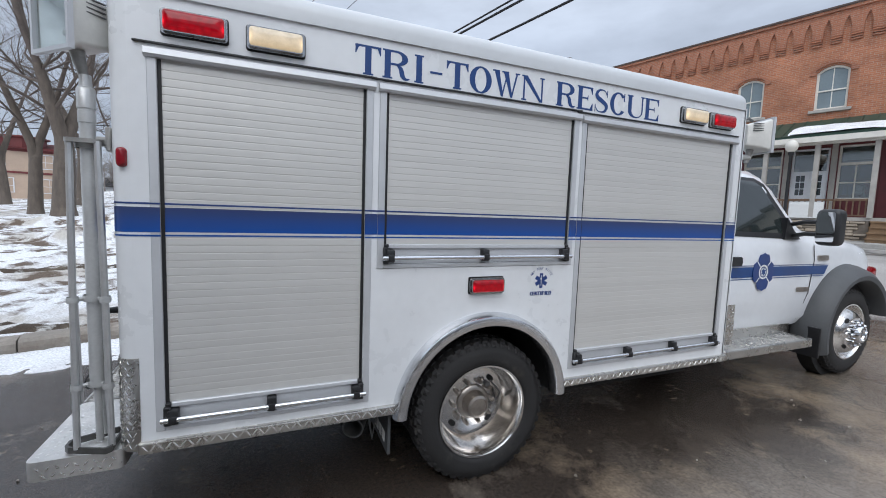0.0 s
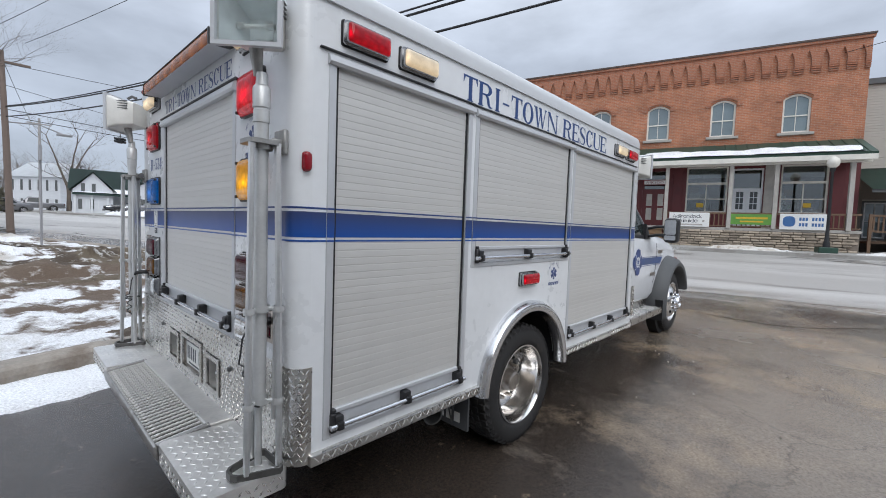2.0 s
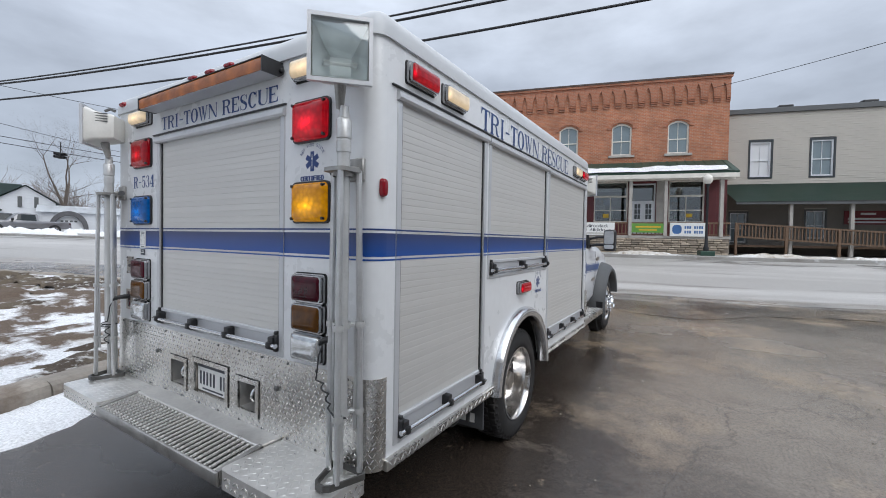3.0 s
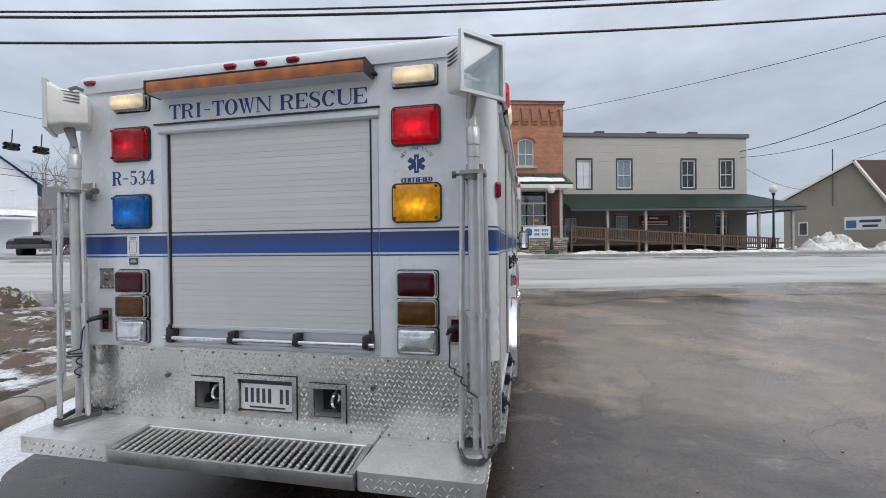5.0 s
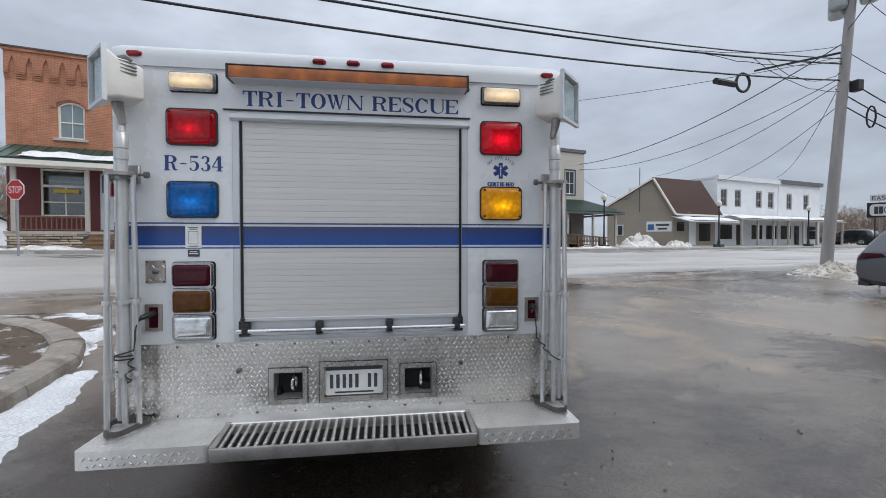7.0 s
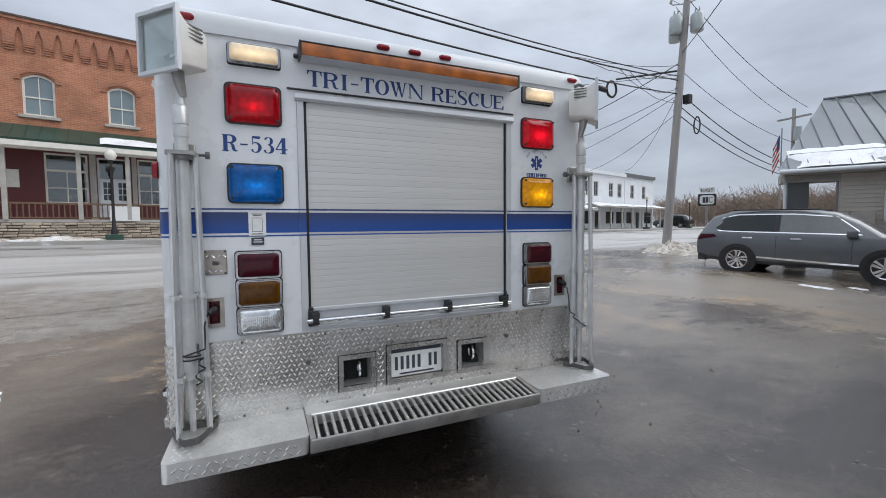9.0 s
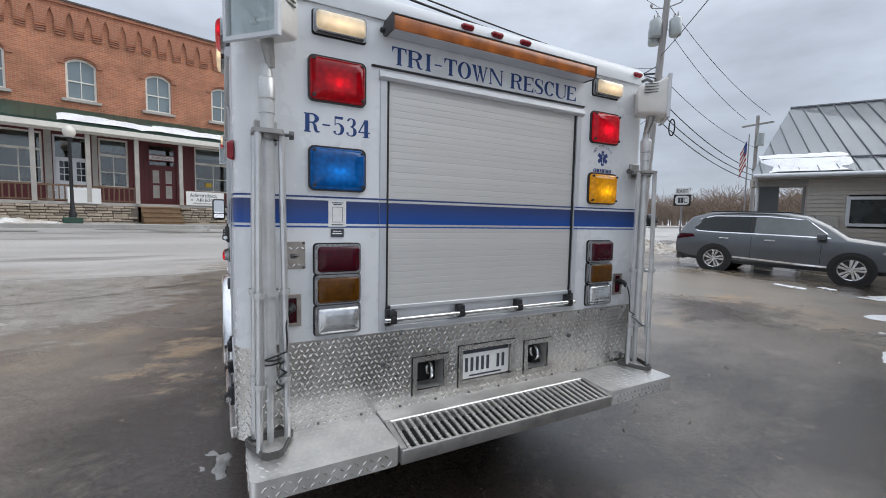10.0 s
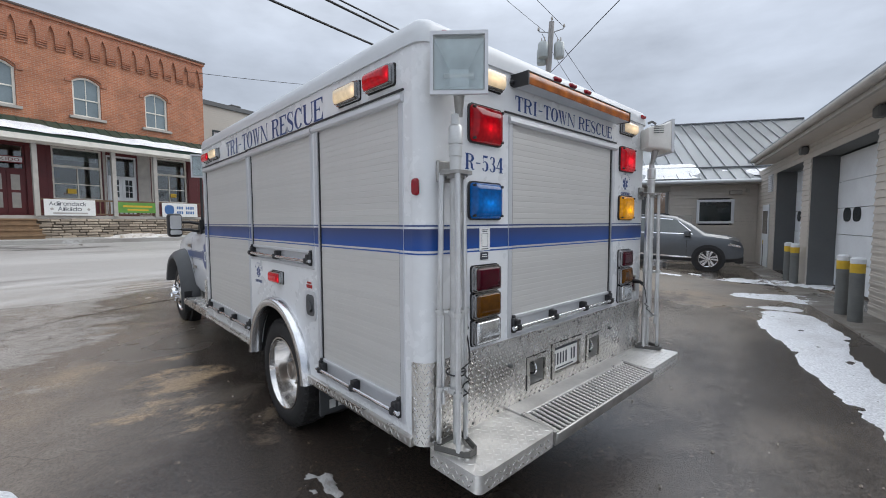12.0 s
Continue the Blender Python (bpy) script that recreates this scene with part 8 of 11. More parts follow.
roof_snow("roof_snow", -10.9, -0.4, PV - 0.41, -0.80, 4.80, 5.19, BR, 2.0, 0.06, 0.35)
roof_snow("roof_snow", -19.2, -15.0, PV - 0.41, -0.80, 4.80, 5.19, BR, 5.0, 0.06, 0.3)
# banners on the rail
for u0, u1, z0, z1, base, words in ((-6.75, -5.2, 1.82, 2.44, M_PAPER, "A"), (-4.45, -2.95, 1.96, 2.40, B_SIGNGREEN, "G"), (-2.75, -1.2, 1.80, 2.44, M_PAPER, "O"), (-10.7, -9.7, 1.76, 2.36, M_PAPER, "")):
    bm = bmesh.new()
    box(bm, u0, u1, PV - 0.075, PV - 0.055, z0, z1, 0.004, 1)
    bn = part("banner", bm, base, BR, "printed banner tied to the porch rail")
    cc = -(PV - 0.075) + 0.001
    if words == "A":
        letters(F_BR, "Adirondack", u0 + 0.14, z1 - 0.24, [0.135, 0.125, 0.06, 0.09, 0.125, 0.125, 0.125, 0.125, 0.11, 0.115], [0.155, 0.155, 0.155, 0.12, 0.12, 0.12, 0.155, 0.12, 0.12, 0.155], cc, bn, M_INK, "letter", serif=False)
        letters(F_BR, "Aikido", u0 + 0.38, z1 - 0.44, [0.16, 0.07, 0.14, 0.07, 0.15, 0.15], [0.165, 0.155, 0.165, 0.155, 0.165, 0.125], cc, bn, M_INK, "letter", serif=False)
        bm = bmesh.new()
        box(bm, u0 + 0.25, u1 - 0.25, -cc - 0.001, -cc, z0 + 0.06, z0 + 0.12)
        for s in (u0 + 0.22, u1 - 0.22):
            lathe(bm, [(0, cc), (0.05, cc)], F_BR @ at(s, z0 + 0.25, 0), 12)
        part("banner_bar", bm, B_GREYTRIM, bn)["kind"] = "stuff"
    elif words == "G":
        bm = bmesh.new()
        box(bm, u0 + 0.2, u1 - 0.2, -cc - 0.001, -cc, z1 - 0.2, z1 - 0.12)
        box(bm, u0 + 0.35, u1 - 0.35, -cc - 0.001, -cc, z0 + 0.1, z0 + 0.16)
        part("banner_bar", bm, B_YELLOW, bn)["kind"] = "stuff"
    elif words == "O":
        bm = bmesh.new()
        prism(bm, rrect(u0 + 0.1, u0 + 0.5, z0 + 0.12, z1 - 0.1, 0.15), PV - 0.0775, PV - 0.0755, M_UZ)
        for r in range(2):
            x = u0 + 0.62
            for w in (0.1, 0.1, 0.1, 0, 0.1, 0.09, 0.1, 0.09):
                if w:
                    box(bm, x, x + w * 0.72, PV - 0.0775, PV - 0.0755, z1 - 0.28 - 0.22 * r, z1 - 0.15 - 0.22 * r)
                x += 0.1
        part("banner_bar", bm, B_SIGNBLUE, bn)["kind"] = "stuff"


def clapboards(bm, u0, u1, z0, z1, v, pitch=0.115, holes=()):
    """Lapped boards on a wall that faces -y, cut round the openings."""
    z = z0
    while z < z1 - 0.01:
        zt = min(z + pitch, z1)
        cuts = sorted([(h[0], h[1]) for h in holes if h[2] < zt - 0.01 and h[3] > z + 0.01])
        a = u0
        for c0, c1 in cuts + [(u1, u1)]:
            if c0 > a + 0.01:
                prism(bm, [(v - 0.022, z), (v - 0.005, zt), (v + 0.02, zt), (v + 0.02, z)], a, c0, Matrix(((0, 0, 1, 0), (1, 0, 0, 0), (0, 1, 0, 0), (0, 0, 0, 1))))
            a = max(a, c1)
        z += pitch
    return bm


# beige sided building with a green porch roof
BG = thing("sided_building", "two-storey beige clapboard building with green porch roof and ramp", "building", place(0, 0, 0))
BV = 2.0
B_CASING = mat("dark_slate_casing", (0.035, 0.042, 0.048), 0.5, 0, 0.12, 6.0)
bw = [(2.1, 4.92, 1.05, 1.93, B_BLIND), (4.74, 4.92, 1.05, 1.93, B_PALEGLASS), (9.02, 4.94, 1.05, 1.93, B_GLASS), (11.63, 4.96, 1.05, 1.93, B_GLASS)]
bd = [(4.55, 1.75, 0.95, 1.55), (8.75, 1.75, 0.95, 1.55), (11.25, 1.75, 0.95, 1.55), (1.2, 1.5, 0.9, 1.7)]
holes = [(u - w / 2, u + w / 2, z, z + hh) for u, z, w, hh, _ in bw] + [(u - w / 2, u + w / 2, z, z + hh) for u, z, w, hh in bd]
bm = bmesh.new()
clapboards(bm, 0.35, 13.0, 4.4, 8.25, BV, 0.115, holes)
part("upper_boarding", bm, B_SIDING, BG, "beige clapboards")
bm = bmesh.new()
clapboards(bm, 0.35, 13.0, GZ - 0.1, 4.4, BV, 0.115, holes)
part("lower_boarding", bm, B_LOWER, BG, "grey-brown clapboards")
bm = bmesh.new()
holed(bm, 0.35, 13.0, GZ - 0.3, 8.25, BV + 0.02, BV + 0.25, holes)
bm.transform(M_UZ)
box(bm, 12.8, 13.0, BV + 0.25, 13, GZ - 0.3, 8.25)
box(bm, 0.35, 12.8, 12.8, 13, GZ - 0.3, 8.25)
box(bm, 0.35, 12.8, BV + 0.25, 12.8, 8.1, 8.2)
part("wall", bm, B_SIDING, BG)
bm = bmesh.new()
box(bm, 0.25, 13.12, BV - 0.12, 13.1, 8.25, 8.50, 0.01, 1)
part("parapet", bm, B_DARKGREY, BG, "dark parapet edge")
for u in (3.3, 6.8, 9.6):
    bm = bmesh.new()
    box(bm, u - 0.32, u + 0.32, 2.3, 2.8, 8.50, 8.74, 0.05, 2)
    part("roof_vent", bm, M_BLACK, BG)
for u, z, w, hh, pane in bw:
    sash_window(BG, u, BV + 0.03, z + 0.06, w - 0.12, hh - 0.12, 0, B_WHITE, pane)
    bm = bmesh.new()
    holed(bm, u - w / 2 - 0.02, u + w / 2 + 0.02, z - 0.02, z + hh + 0.05, BV - 0.035, BV + 0.03, [(u - w / 2 + 0.06, u + w / 2 - 0.06, z + 0.06, z + hh - 0.06)])
    bm.transform(M_UZ)
    part("window_surround", bm, B_CASING, BG, "thin dark window casing")
for u, z, w, hh in bd:
    sash_window(BG, u, BV + 0.03, z + 0.06, w - 0.12, hh - 0.12, 0, B_WHITE, B_PALEGLASS if u < 8 else B_GLASS)
    bm = bmesh.new()
    holed(bm, u - w / 2, u + w / 2, z, z + hh, BV - 0.03, BV + 0.03, [(u - w / 2 + 0.07, u + w / 2 - 0.07, z + 0.07, z + hh - 0.07)])
    bm.transform(M_UZ)
    part("window_surround", bm, B_DARKGREY, BG)
bm = bmesh.new()
box(bm, 5.7, 7.75, BV - 0.06, BV - 0.025, 2.55, 3.22)
sg = part("wall_sign", bm, B_SIGNRED, BG, "dark red wall sign with pale bars")
bm = bmesh.new()
box(bm, 6.35, 6.95, BV - 0.064, BV - 0.0605, 3.02, 3.12)
box(bm, 5.85, 7.6, BV - 0.064, BV - 0.0605, 2.78, 2.87)
box(bm, 5.85, 7.6, BV - 0.064, BV - 0.0605, 2.62, 2.70)
part("sign_bar", bm, M_PAPER, sg)
PB = -0.3
bm = bmesh.new()
vs = [bm.verts.new(p) for p in ((0.2, PB - 0.35, 3.48), (14.7, PB - 0.35, 3.56), (13.0, BV, 4.62), (0.2, BV, 4.62), (14.7, 7.0, 3.56), (13.0, 7.0, 4.62))]
bm.faces.new([vs[0], vs[1], vs[2], vs[3]])
bm.faces.new([vs[1], vs[4], vs[5], vs[2]])
bmesh.ops.solidify(bm, geom=bm.faces[:], thickness=0.08)
part("porch_roof", bm, B_GREEN, BG, "green metal porch roof")
bm = bmesh.new()
box(bm, 0.2, 14.6, PB - 0.30, PB - 0.26, 3.36, 3.50)
box(bm, 14.56, 14.6, PB - 0.26, 7.0, 3.36, 3.50)
part("porch_fascia", bm, B_DARKGREY, BG)
for u in (2.5, 4.8, 7.15, 9.5, 11.8, 13.95):
    bm = bmesh.new()
    box(bm, u - 0.07, u + 0.07, PB - 0.07, PB + 0.07, GZ - 0.1, 3.44, 0.008, 1)
    part("porch_post", bm, B_GREYTRIM, BG, "grey wooden porch post")
bm = bmesh.new()
box(bm, 0.3, 13.5, PB + 0.1, BV, 1.35, 1.45)
part("porch_deck", bm, B_WOOD, BG)
RB = bmesh.new()
box(RB, -0.025, 0.025, -0.02, 0.02, 0, 0.62)
rb_me = bpy.data.meshes.new("baluster")
RB.to_mesh(rb_me)
RB.free()
rb_me.materials.append(B_WOOD)
u = 0.35
while u < 12.9:
    piece("baluster", rb_me, BG, at(u, PB - 0.22, 1.83 - 0.064 * u))
    u += 0.14
bm = bmesh.new()
for dz in (0.0, 0.62):
    prism(bm, [(0.2, 1.80 + dz), (12.9, 0.99 + dz), (12.9, 1.07 + dz), (0.2, 1.88 + dz)], PB - 0.27, PB - 0.19, M_UZ)
part("ramp_rail", bm, B_WOOD, BG, "brown wooden ramp rail")
bm = bmesh.new()
for u in range(0, 13, 2):
    box(bm, u + 0.2, u + 0.3, PB - 0.28, PB - 0.18, GZ - 0.1, 2.46 - 0.064 * u)
part("ramp_post", bm, B_WOOD, BG)["kind"] = "stuff"

# tan barn-like shop with a brown roof
BN = thing("tan_shop", "tan sided shop with a steep brown metal roof and white awning", "building", place(0, 0, 0))
A, C, B2 = (23.0, 2.0), (22.0, 3.0), (19.2, 5.8)
LX = 5.6
bm = bmesh.new()
f1 = [bm.verts.new(p) for p in ((*B2, GZ - 0.2), (*A, GZ - 0.2), (*A, 4.17), (*C, 7.0), (*B2, 4.5))]
f2 = [bm.verts.new((v.co.x + LX, v.co.y, v.co.z)) for v in f1]
bm.faces.new(f1)
bm.faces.new(f2[::-1])
bm.faces.new((f1[1], f2[1], f2[2], f1[2]))
bm.faces.new((f1[0], f2[0], f2[4], f1[4]))
part("wall", bm, B_SIDING2, BN, "tan siding")
bm = bmesh.new()
vs = [bm.verts.new(p) for p in ((A[0] + 0.25 - 0.4, A[1] - 0.35, 3.80), (A[0] + LX + 0.6, A[1] - 0.35, 3.80), (C[0] + LX + 0.4, C[1], 7.1), (C[0] - 0.3, C[1], 7.1))]
bm.faces.new(vs)
vs2 = [bm.verts.new(p) for p in ((C[0] - 0.3, C[1], 7.1), (C[0] + LX + 0.4, C[1], 7.1), (B2[0] + LX, B2[1] + 0.2, 4.5), (B2[0] - 0.35, B2[1] + 0.2, 4.5))]
bm.faces.new(vs2)
bmesh.ops.solidify(bm, geom=bm.faces[:], thickness=0.12)
part("roof", bm, B_BROWNROOF, BN, "brown metal roof")
for p, q in (((C[0] - 0.34, C[1] - 0.05, 7.0), (A[0] - 0.18, A[1] - 0.4, 3.72)), ((C[0] - 0.34, C[1], 7.0), (B2[0] - 0.4, B2[1] + 0.15, 4.42)), ((A[0] - 0.15, A[1] - 0.42, 3.72), (A[0] + LX + 0.6, A[1] - 0.42, 3.72))):
    bm = bmesh.new()
    tube(bm, [p, q], 0.10, 4)
    part("rake_board", bm, B_TRIM, BN)
bm = bmesh.new()
prism(bm, [(0.3, 3.05), (2.0, 3.55), (2.0, 3.63), (0.3, 3.13)], A[0] - 0.2, 29.5, Matrix(((0, 0, 1, 0), (1, 0, 0, 0), (0, 1, 0, 0), (0, 0, 0, 1))))
part("awning", bm, B_WHITE, BN, "white shop awning with snow")
roof_snow("roof_snow", 23.4, 29.4, 0.3, 1.9, 3.13, 3.6, BN, 9.0, 0.1, 0.4)
roof_snow("roof_snow", 23.3, 28.2, 1.7, 2.2, 3.85, 4.5, BN, 11.0, 0.08, 0.1)
d = Vector((B2[0] - A[0], B2[1] - A[1], 0)).normalized()
nrm = Vector((-d.y, d.x, 0)) * 1
nrm = nrm if nrm.dot(Vector((-1, -1, 0))) > 0 else -nrm


def on_gable(t0, t1, z0, z1, off, material, name, label="", parent=None):
    p0, p1 = Vector((*A, 0)) + d * t0, Vector((*A, 0)) + d * t1
    bm = bmesh.new()
    vs = []
    for o in (off, off + 0.03):
        for p, z in ((p0, z0), (p1, z0), (p1, z1), (p0, z1)):
            vs.append(bm.verts.new(p + nrm * o + Vector((0, 0, z))))
    for q in ((0, 1, 2, 3), (4, 7, 6, 5), (0, 4, 5, 1), (1, 5, 6, 2), (2, 6, 7, 3), (3, 7, 4, 0)):
        bm.faces.new([vs[i] for i in q])
    return part(name, bm, material, parent or BN, label)


bs = on_gable(0.1, 2.1, 2.25, 3.15, 0.01, M_PAPER, "wall_sign", "white shop sign with a blue shape and dark bars")
on_gable(1.5, 2.0, 2.38, 2.9, 0.042, B_SIGNBLUE, "sign_shape", "", bs)
on_gable(0.3, 1.35, 2.75, 2.92, 0.042, M_INK, "sign_bar", "", bs)
on_gable(0.45, 1.2, 2.42, 2.58, 0.042, M_INK, "sign_bar", "", bs)
wn2 = on_gable(4.0, 4.55, 1.9, 2.9, 0.01, B_WHITE, "window", "white framed window")
on_gable(4.08, 4.47, 1.98, 2.82, 0.042, B_GLASS, "pane", "", wn2)
for u0, u1, z0, z1, m in ((23.5, 24.4, 2.3, 3.1, B_GLASS), (25.0, 25.9, 1.05, 3.1, B_WHITE), (26.4, 27.9, 1.4, 3.0, B_GLASS)):
    bm = bmesh.new()
    box(bm, u0, u1, 1.95, 1.99, z0, z1)
    part("shop_front", bm, m, BN)
bm = bmesh.new()
tube(bm, [(21.0, 3.8, 4.0), (21.0, 3.8, 8.0)], 0.04, 6)
part("mast", bm, M_DKMETAL, BN)

# two white two-storey shops with a shared porch roof
for u0, u1, top, wins, lab in ((29.6, 39.2, 7.65, (30.6, 32.7, 36.0, 38.0), "white two-storey shop with four upper windows"), (39.3, 47.0, 7.75, (41.2, 44.3), "white two-storey shop with a dark cornice")):
    W = thing("white_shop", lab, "building", place(0, 0, 0), "row of white shops")
    wh = [(u - 0.5, u + 0.5, 4.75, 6.45) for u in wins]
    bm = bmesh.new()
    holed(bm, u0, u1, GZ - 0.3, top, 2.5, 2.8, wh)
    bm.transform(M_UZ)
    box(bm, u0, u0 + 0.3, 2.8, 13, GZ - 0.3, top)
    box(bm, u1 - 0.3, u1, 2.8, 13, GZ - 0.3, top)
    box(bm, u0, u1, 12.8, 13, GZ - 0.3, top)
    box(bm, u0, u1, 2.8, 13, top - 0.3, top - 0.2)
    bmesh.ops.remove_doubles(bm, verts=bm.verts[:], dist=0.0005)
    part("wall", bm, B_WHITE, W)
    bm = bmesh.new()
    box(bm, u0 - 0.15, u1 + 0.1, 2.25, 2.5, top - 0.35, top + 0.05)
    part("cornice", bm, B_WHITE if u0 < 35 else B_DARKGREY, W)
    for u in wins:
        sash_window(W, u, 2.55, 4.8, 0.9, 1.6, 0, B_GREYTRIM, B_GLASS)
    bm = bmesh.new()
    prism(bm, [(0.2, 3.35), (2.5, 3.85), (2.5, 3.95), (0.2, 3.45)], u0, u1, Matrix(((0, 0, 1, 0), (1, 0, 0, 0), (0, 1, 0, 0), (0, 0, 0, 1))))
    part("porch_roof", bm, B_GREYTRIM, W)
    roof_snow("roof_snow", u0, u1, 0.2, 2.4, 3.45, 3.93, W, u0, 0.1, 0.5)
    u = u0 + 0.3
    while u < u1:
        bm = bmesh.new()
        box(bm, u - 0.08, u + 0.08, 0.35, 0.5, GZ - 0.1, 3.4)
        part("porch_post", bm, B_GREYTRIM, W)
        u += 2.4
    for k in range(int((u1 - u0) / 2.4)):
        bm = bmesh.new()
        box(bm, u0 + 0.5 + 2.4 * k, u0 + (1.3 if k % 3 == 1 else 2.2) + 2.4 * k, 2.46, 2.49, 0.95 if k % 3 == 1 else 1.6, 3.0)
        part("shop_front", bm, B_GLASS, W)
    bm = bmesh.new()
    box(bm, u0 + 0.02, u1 - 0.02, 2.47, 2.498, GZ - 0.2, 1.45)
    part("shop_front", bm, B_WHITE, W)

# ---- the station beside the forecourt ----
GB, GDIR = Vector((1.90, -16.43, 0)), Vector((-0.322, 0.947, 0)).normalized()
GANG = math.degrees(math.atan2(GDIR.y, GDIR.x))
# local x runs along the bay front towards the viewer, local -y points out of the building towards the forecourt
ST = thing("fire_station", "grey-sided station with white bay doors in deep dark recesses", "building", pose(GB.x, GB.y, 0, 0, 0, GANG))
# with this pose local +y points to the left of the bay front, which is away from the forecourt when negated
SGN = 1 if (Matrix.Rotation(radians(GANG), 3, "Z") @ Vector((0, 1, 0))).dot(Vector((1, 0, 0))) > 0 else -1
OUT = SGN          # direction along local y that faces the forecourt
bays = [(2.76, 5.62), (6.22, 9.69), (10.4, 13.87)]
EAVE = 3.30


def yb(bm, x0, x1, d0, d1, z0, z1, bev=0.0):
    a, b = sorted((OUT * d0, OUT * d1))
    return box(bm, x0, x1, a, b, z0, z1, bev, 1)


bm = bmesh.new()
xs = [0.0] + [v for b in bays for v in b] + [16.0]
piers = [(xs[i], xs[i + 1]) for i in range(0, len(xs), 2)]
for a, b in piers:
    z = 0.0
    while z < 3.0:
        yb(bm, a, b, -0.02, 0.0 + (0.0), z, z + 0.122)
        yb(bm, a, b, 0.0, 0.016, z, z + 0.03)
        yb(bm, a, b, 0.0, 0.009, z + 0.03, z + 0.07)
        z += 0.125
z = 2.98
while z < EAVE:
    yb(bm, 0, 16, -0.02, 0.0, z, min(z + 0.122, EAVE))
    yb(bm, 0, 16, 0.0, 0.016, z, z + 0.03)
    yb(bm, 0, 16, 0.0, 0.009, z + 0.03, z + 0.07)
    z += 0.125
part("bay_siding", bm, B_SIDING3, ST, "grey-tan lap siding")
for a, b in piers:
    bm = bmesh.new()
    yb(bm, a, b, -0.5, -0.02, -0.2, 3.0)
    part("recess_wall", bm, B_DARKGREY, ST)
bm = bmesh.new()
yb(bm, 0, 16, -0.5, -0.02, 3.0, EAVE)
part("recess_lintel", bm, B_DARKGREY, ST, "charcoal recess walls round the bay doors")
bm = bmesh.new()
yb(bm, 0, 16, -9.0, -0.9, 0, EAVE)
part("inner_block", bm, B_DARKGREY, ST)
for a, b in bays:
    bm = bmesh.new()
    for k in range(5):
        yb(bm, a, b, -0.57, -0.505 + 0.004 * (k % 2), 0.05 + 0.585 * k, 0.05 + 0.585 * (k + 1) - 0.012)
    dr = part("bay_door", bm, B_GDOOR, ST, "white sectional bay door with oval windows")
    n = 2
    for k in range(n):
        c = a + (b - a) * (k + 0.5) / n
        for s in (-0.26, 0.26):
            bm = bmesh.new()
            prism(bm, rrect(c + s - 0.2, c + s + 0.2, 1.50, 1.80, 0.13), *sorted((OUT * -0.500, OUT * -0.490)), M_UZ)
            part("door_window", bm, B_GLASS, dr)
# eave, soffit, gutter and roof slope
bm = bmesh.new()
yb(bm, 2.3, 16.2, -0.1, 0.46, EAVE, EAVE + 0.05)
part("soffit", bm, B_SIDING3, ST)
bm = bmesh.new()
tube(bm, [(2.4, OUT * 0.53, EAVE + 0.12), (16.2, OUT * 0.53, EAVE + 0.12)], 0.075, 10)
yb(bm, 2.3, 16.2, 0.44, 0.49, EAVE - 0.02, EAVE + 0.2)
part("gutter", bm, B_GREYTRIM, ST, "grey eaves gutter", True)
bm = bmesh.new()
prism(bm, [(OUT * 0.56, EAVE + 0.16), (OUT * -5.0, EAVE + 1.8), (OUT * -5.0, EAVE + 1.95), (OUT * 0.56, EAVE + 0.22)], 1.6, 16.3, Matrix(((0, 0, 1, 0), (1, 0, 0, 0), (0, 1, 0, 0), (0, 0, 0, 1))))
part("bay_roof", bm, B_STEEL, ST)
for x in (5.92, 9.98):
    bm = bmesh.new()
    yb(bm, x - 0.12, x + 0.12, 0.0, 0.16, 3.10, 3.28, 0.03)
    part("wall_lamp", bm, B_DARKGREY, ST, "dark wall lamp over the bay pier", True)
bm = bmesh.new()
for x0, x1 in ((1.2, 2.15),):
    yb(bm, x0, x1, 0.017, 0.04, 0.02, 2.05)
part("side_door", bm, B_WHITE, ST, "white side door")
bm = bmesh.new()
yb(bm, 1.34, 2.0, 0.04, 0.05, 1.1, 1.85)
part("side_door_pane", bm, B_GLASS, ST)
bm = bmesh.new()
for k in range(9):
    yb(bm, 1.9, 2.45, 0.0, 0.05, 2.45 + 0.06 * k, 2.49 + 0.06 * k)
part("louvre_vent", bm, B_WHITE, ST, "white louvred vent")
bm = bmesh.new()
yb(bm, 0.0, 16.5, 0.0, 0.62, -0.2, 0.012)
part("bay_apron", bm, G_DAMP, ST, "concrete strip in front of the bays")

# low wing with the grey metal roof, at an angle to the bays
WD = Vector((0.839, 0.545, 0)).normalized()
WANG = math.degrees(math.atan2(WD.y, WD.x))
WG = thing("station_wing", "low grey-sided wing with grey standing-seam roof and snow", "building", pose(GB.x, GB.y, 0, 0, 0, WANG))
# local x along the wall, local +y faces the forecourt
WE, WL = 2.86, 2.91
bm = bmesh.new()
z = 0.0
win = (0.82, 1.94, 1.49, 2.26)
while z < WE:
    if win[2] - 0.12 < z < win[3]:
        box(bm, -1.5, win[0], -0.2, 0.0, z, z + 0.122)
        box(bm, win[1], WL, -0.2, 0.0, z, z + 0.122)
    else:
        box(bm, -1.5, WL, -0.2, 0.0, z, z + 0.122)
    for a, b in (((-1.5, win[0]), (win[1], WL)) if win[2] - 0.12 < z < win[3] else ((-1.5, WL),)):
        box(bm, a, b, 0.0, 0.018, z, z + 0.03)
        box(bm, a, b, 0.0, 0.010, z + 0.03, z + 0.075)
    z += 0.125
part("wing_siding", bm, B_SIDING3, WG, "grey-tan lap siding")
bm = bmesh.new()
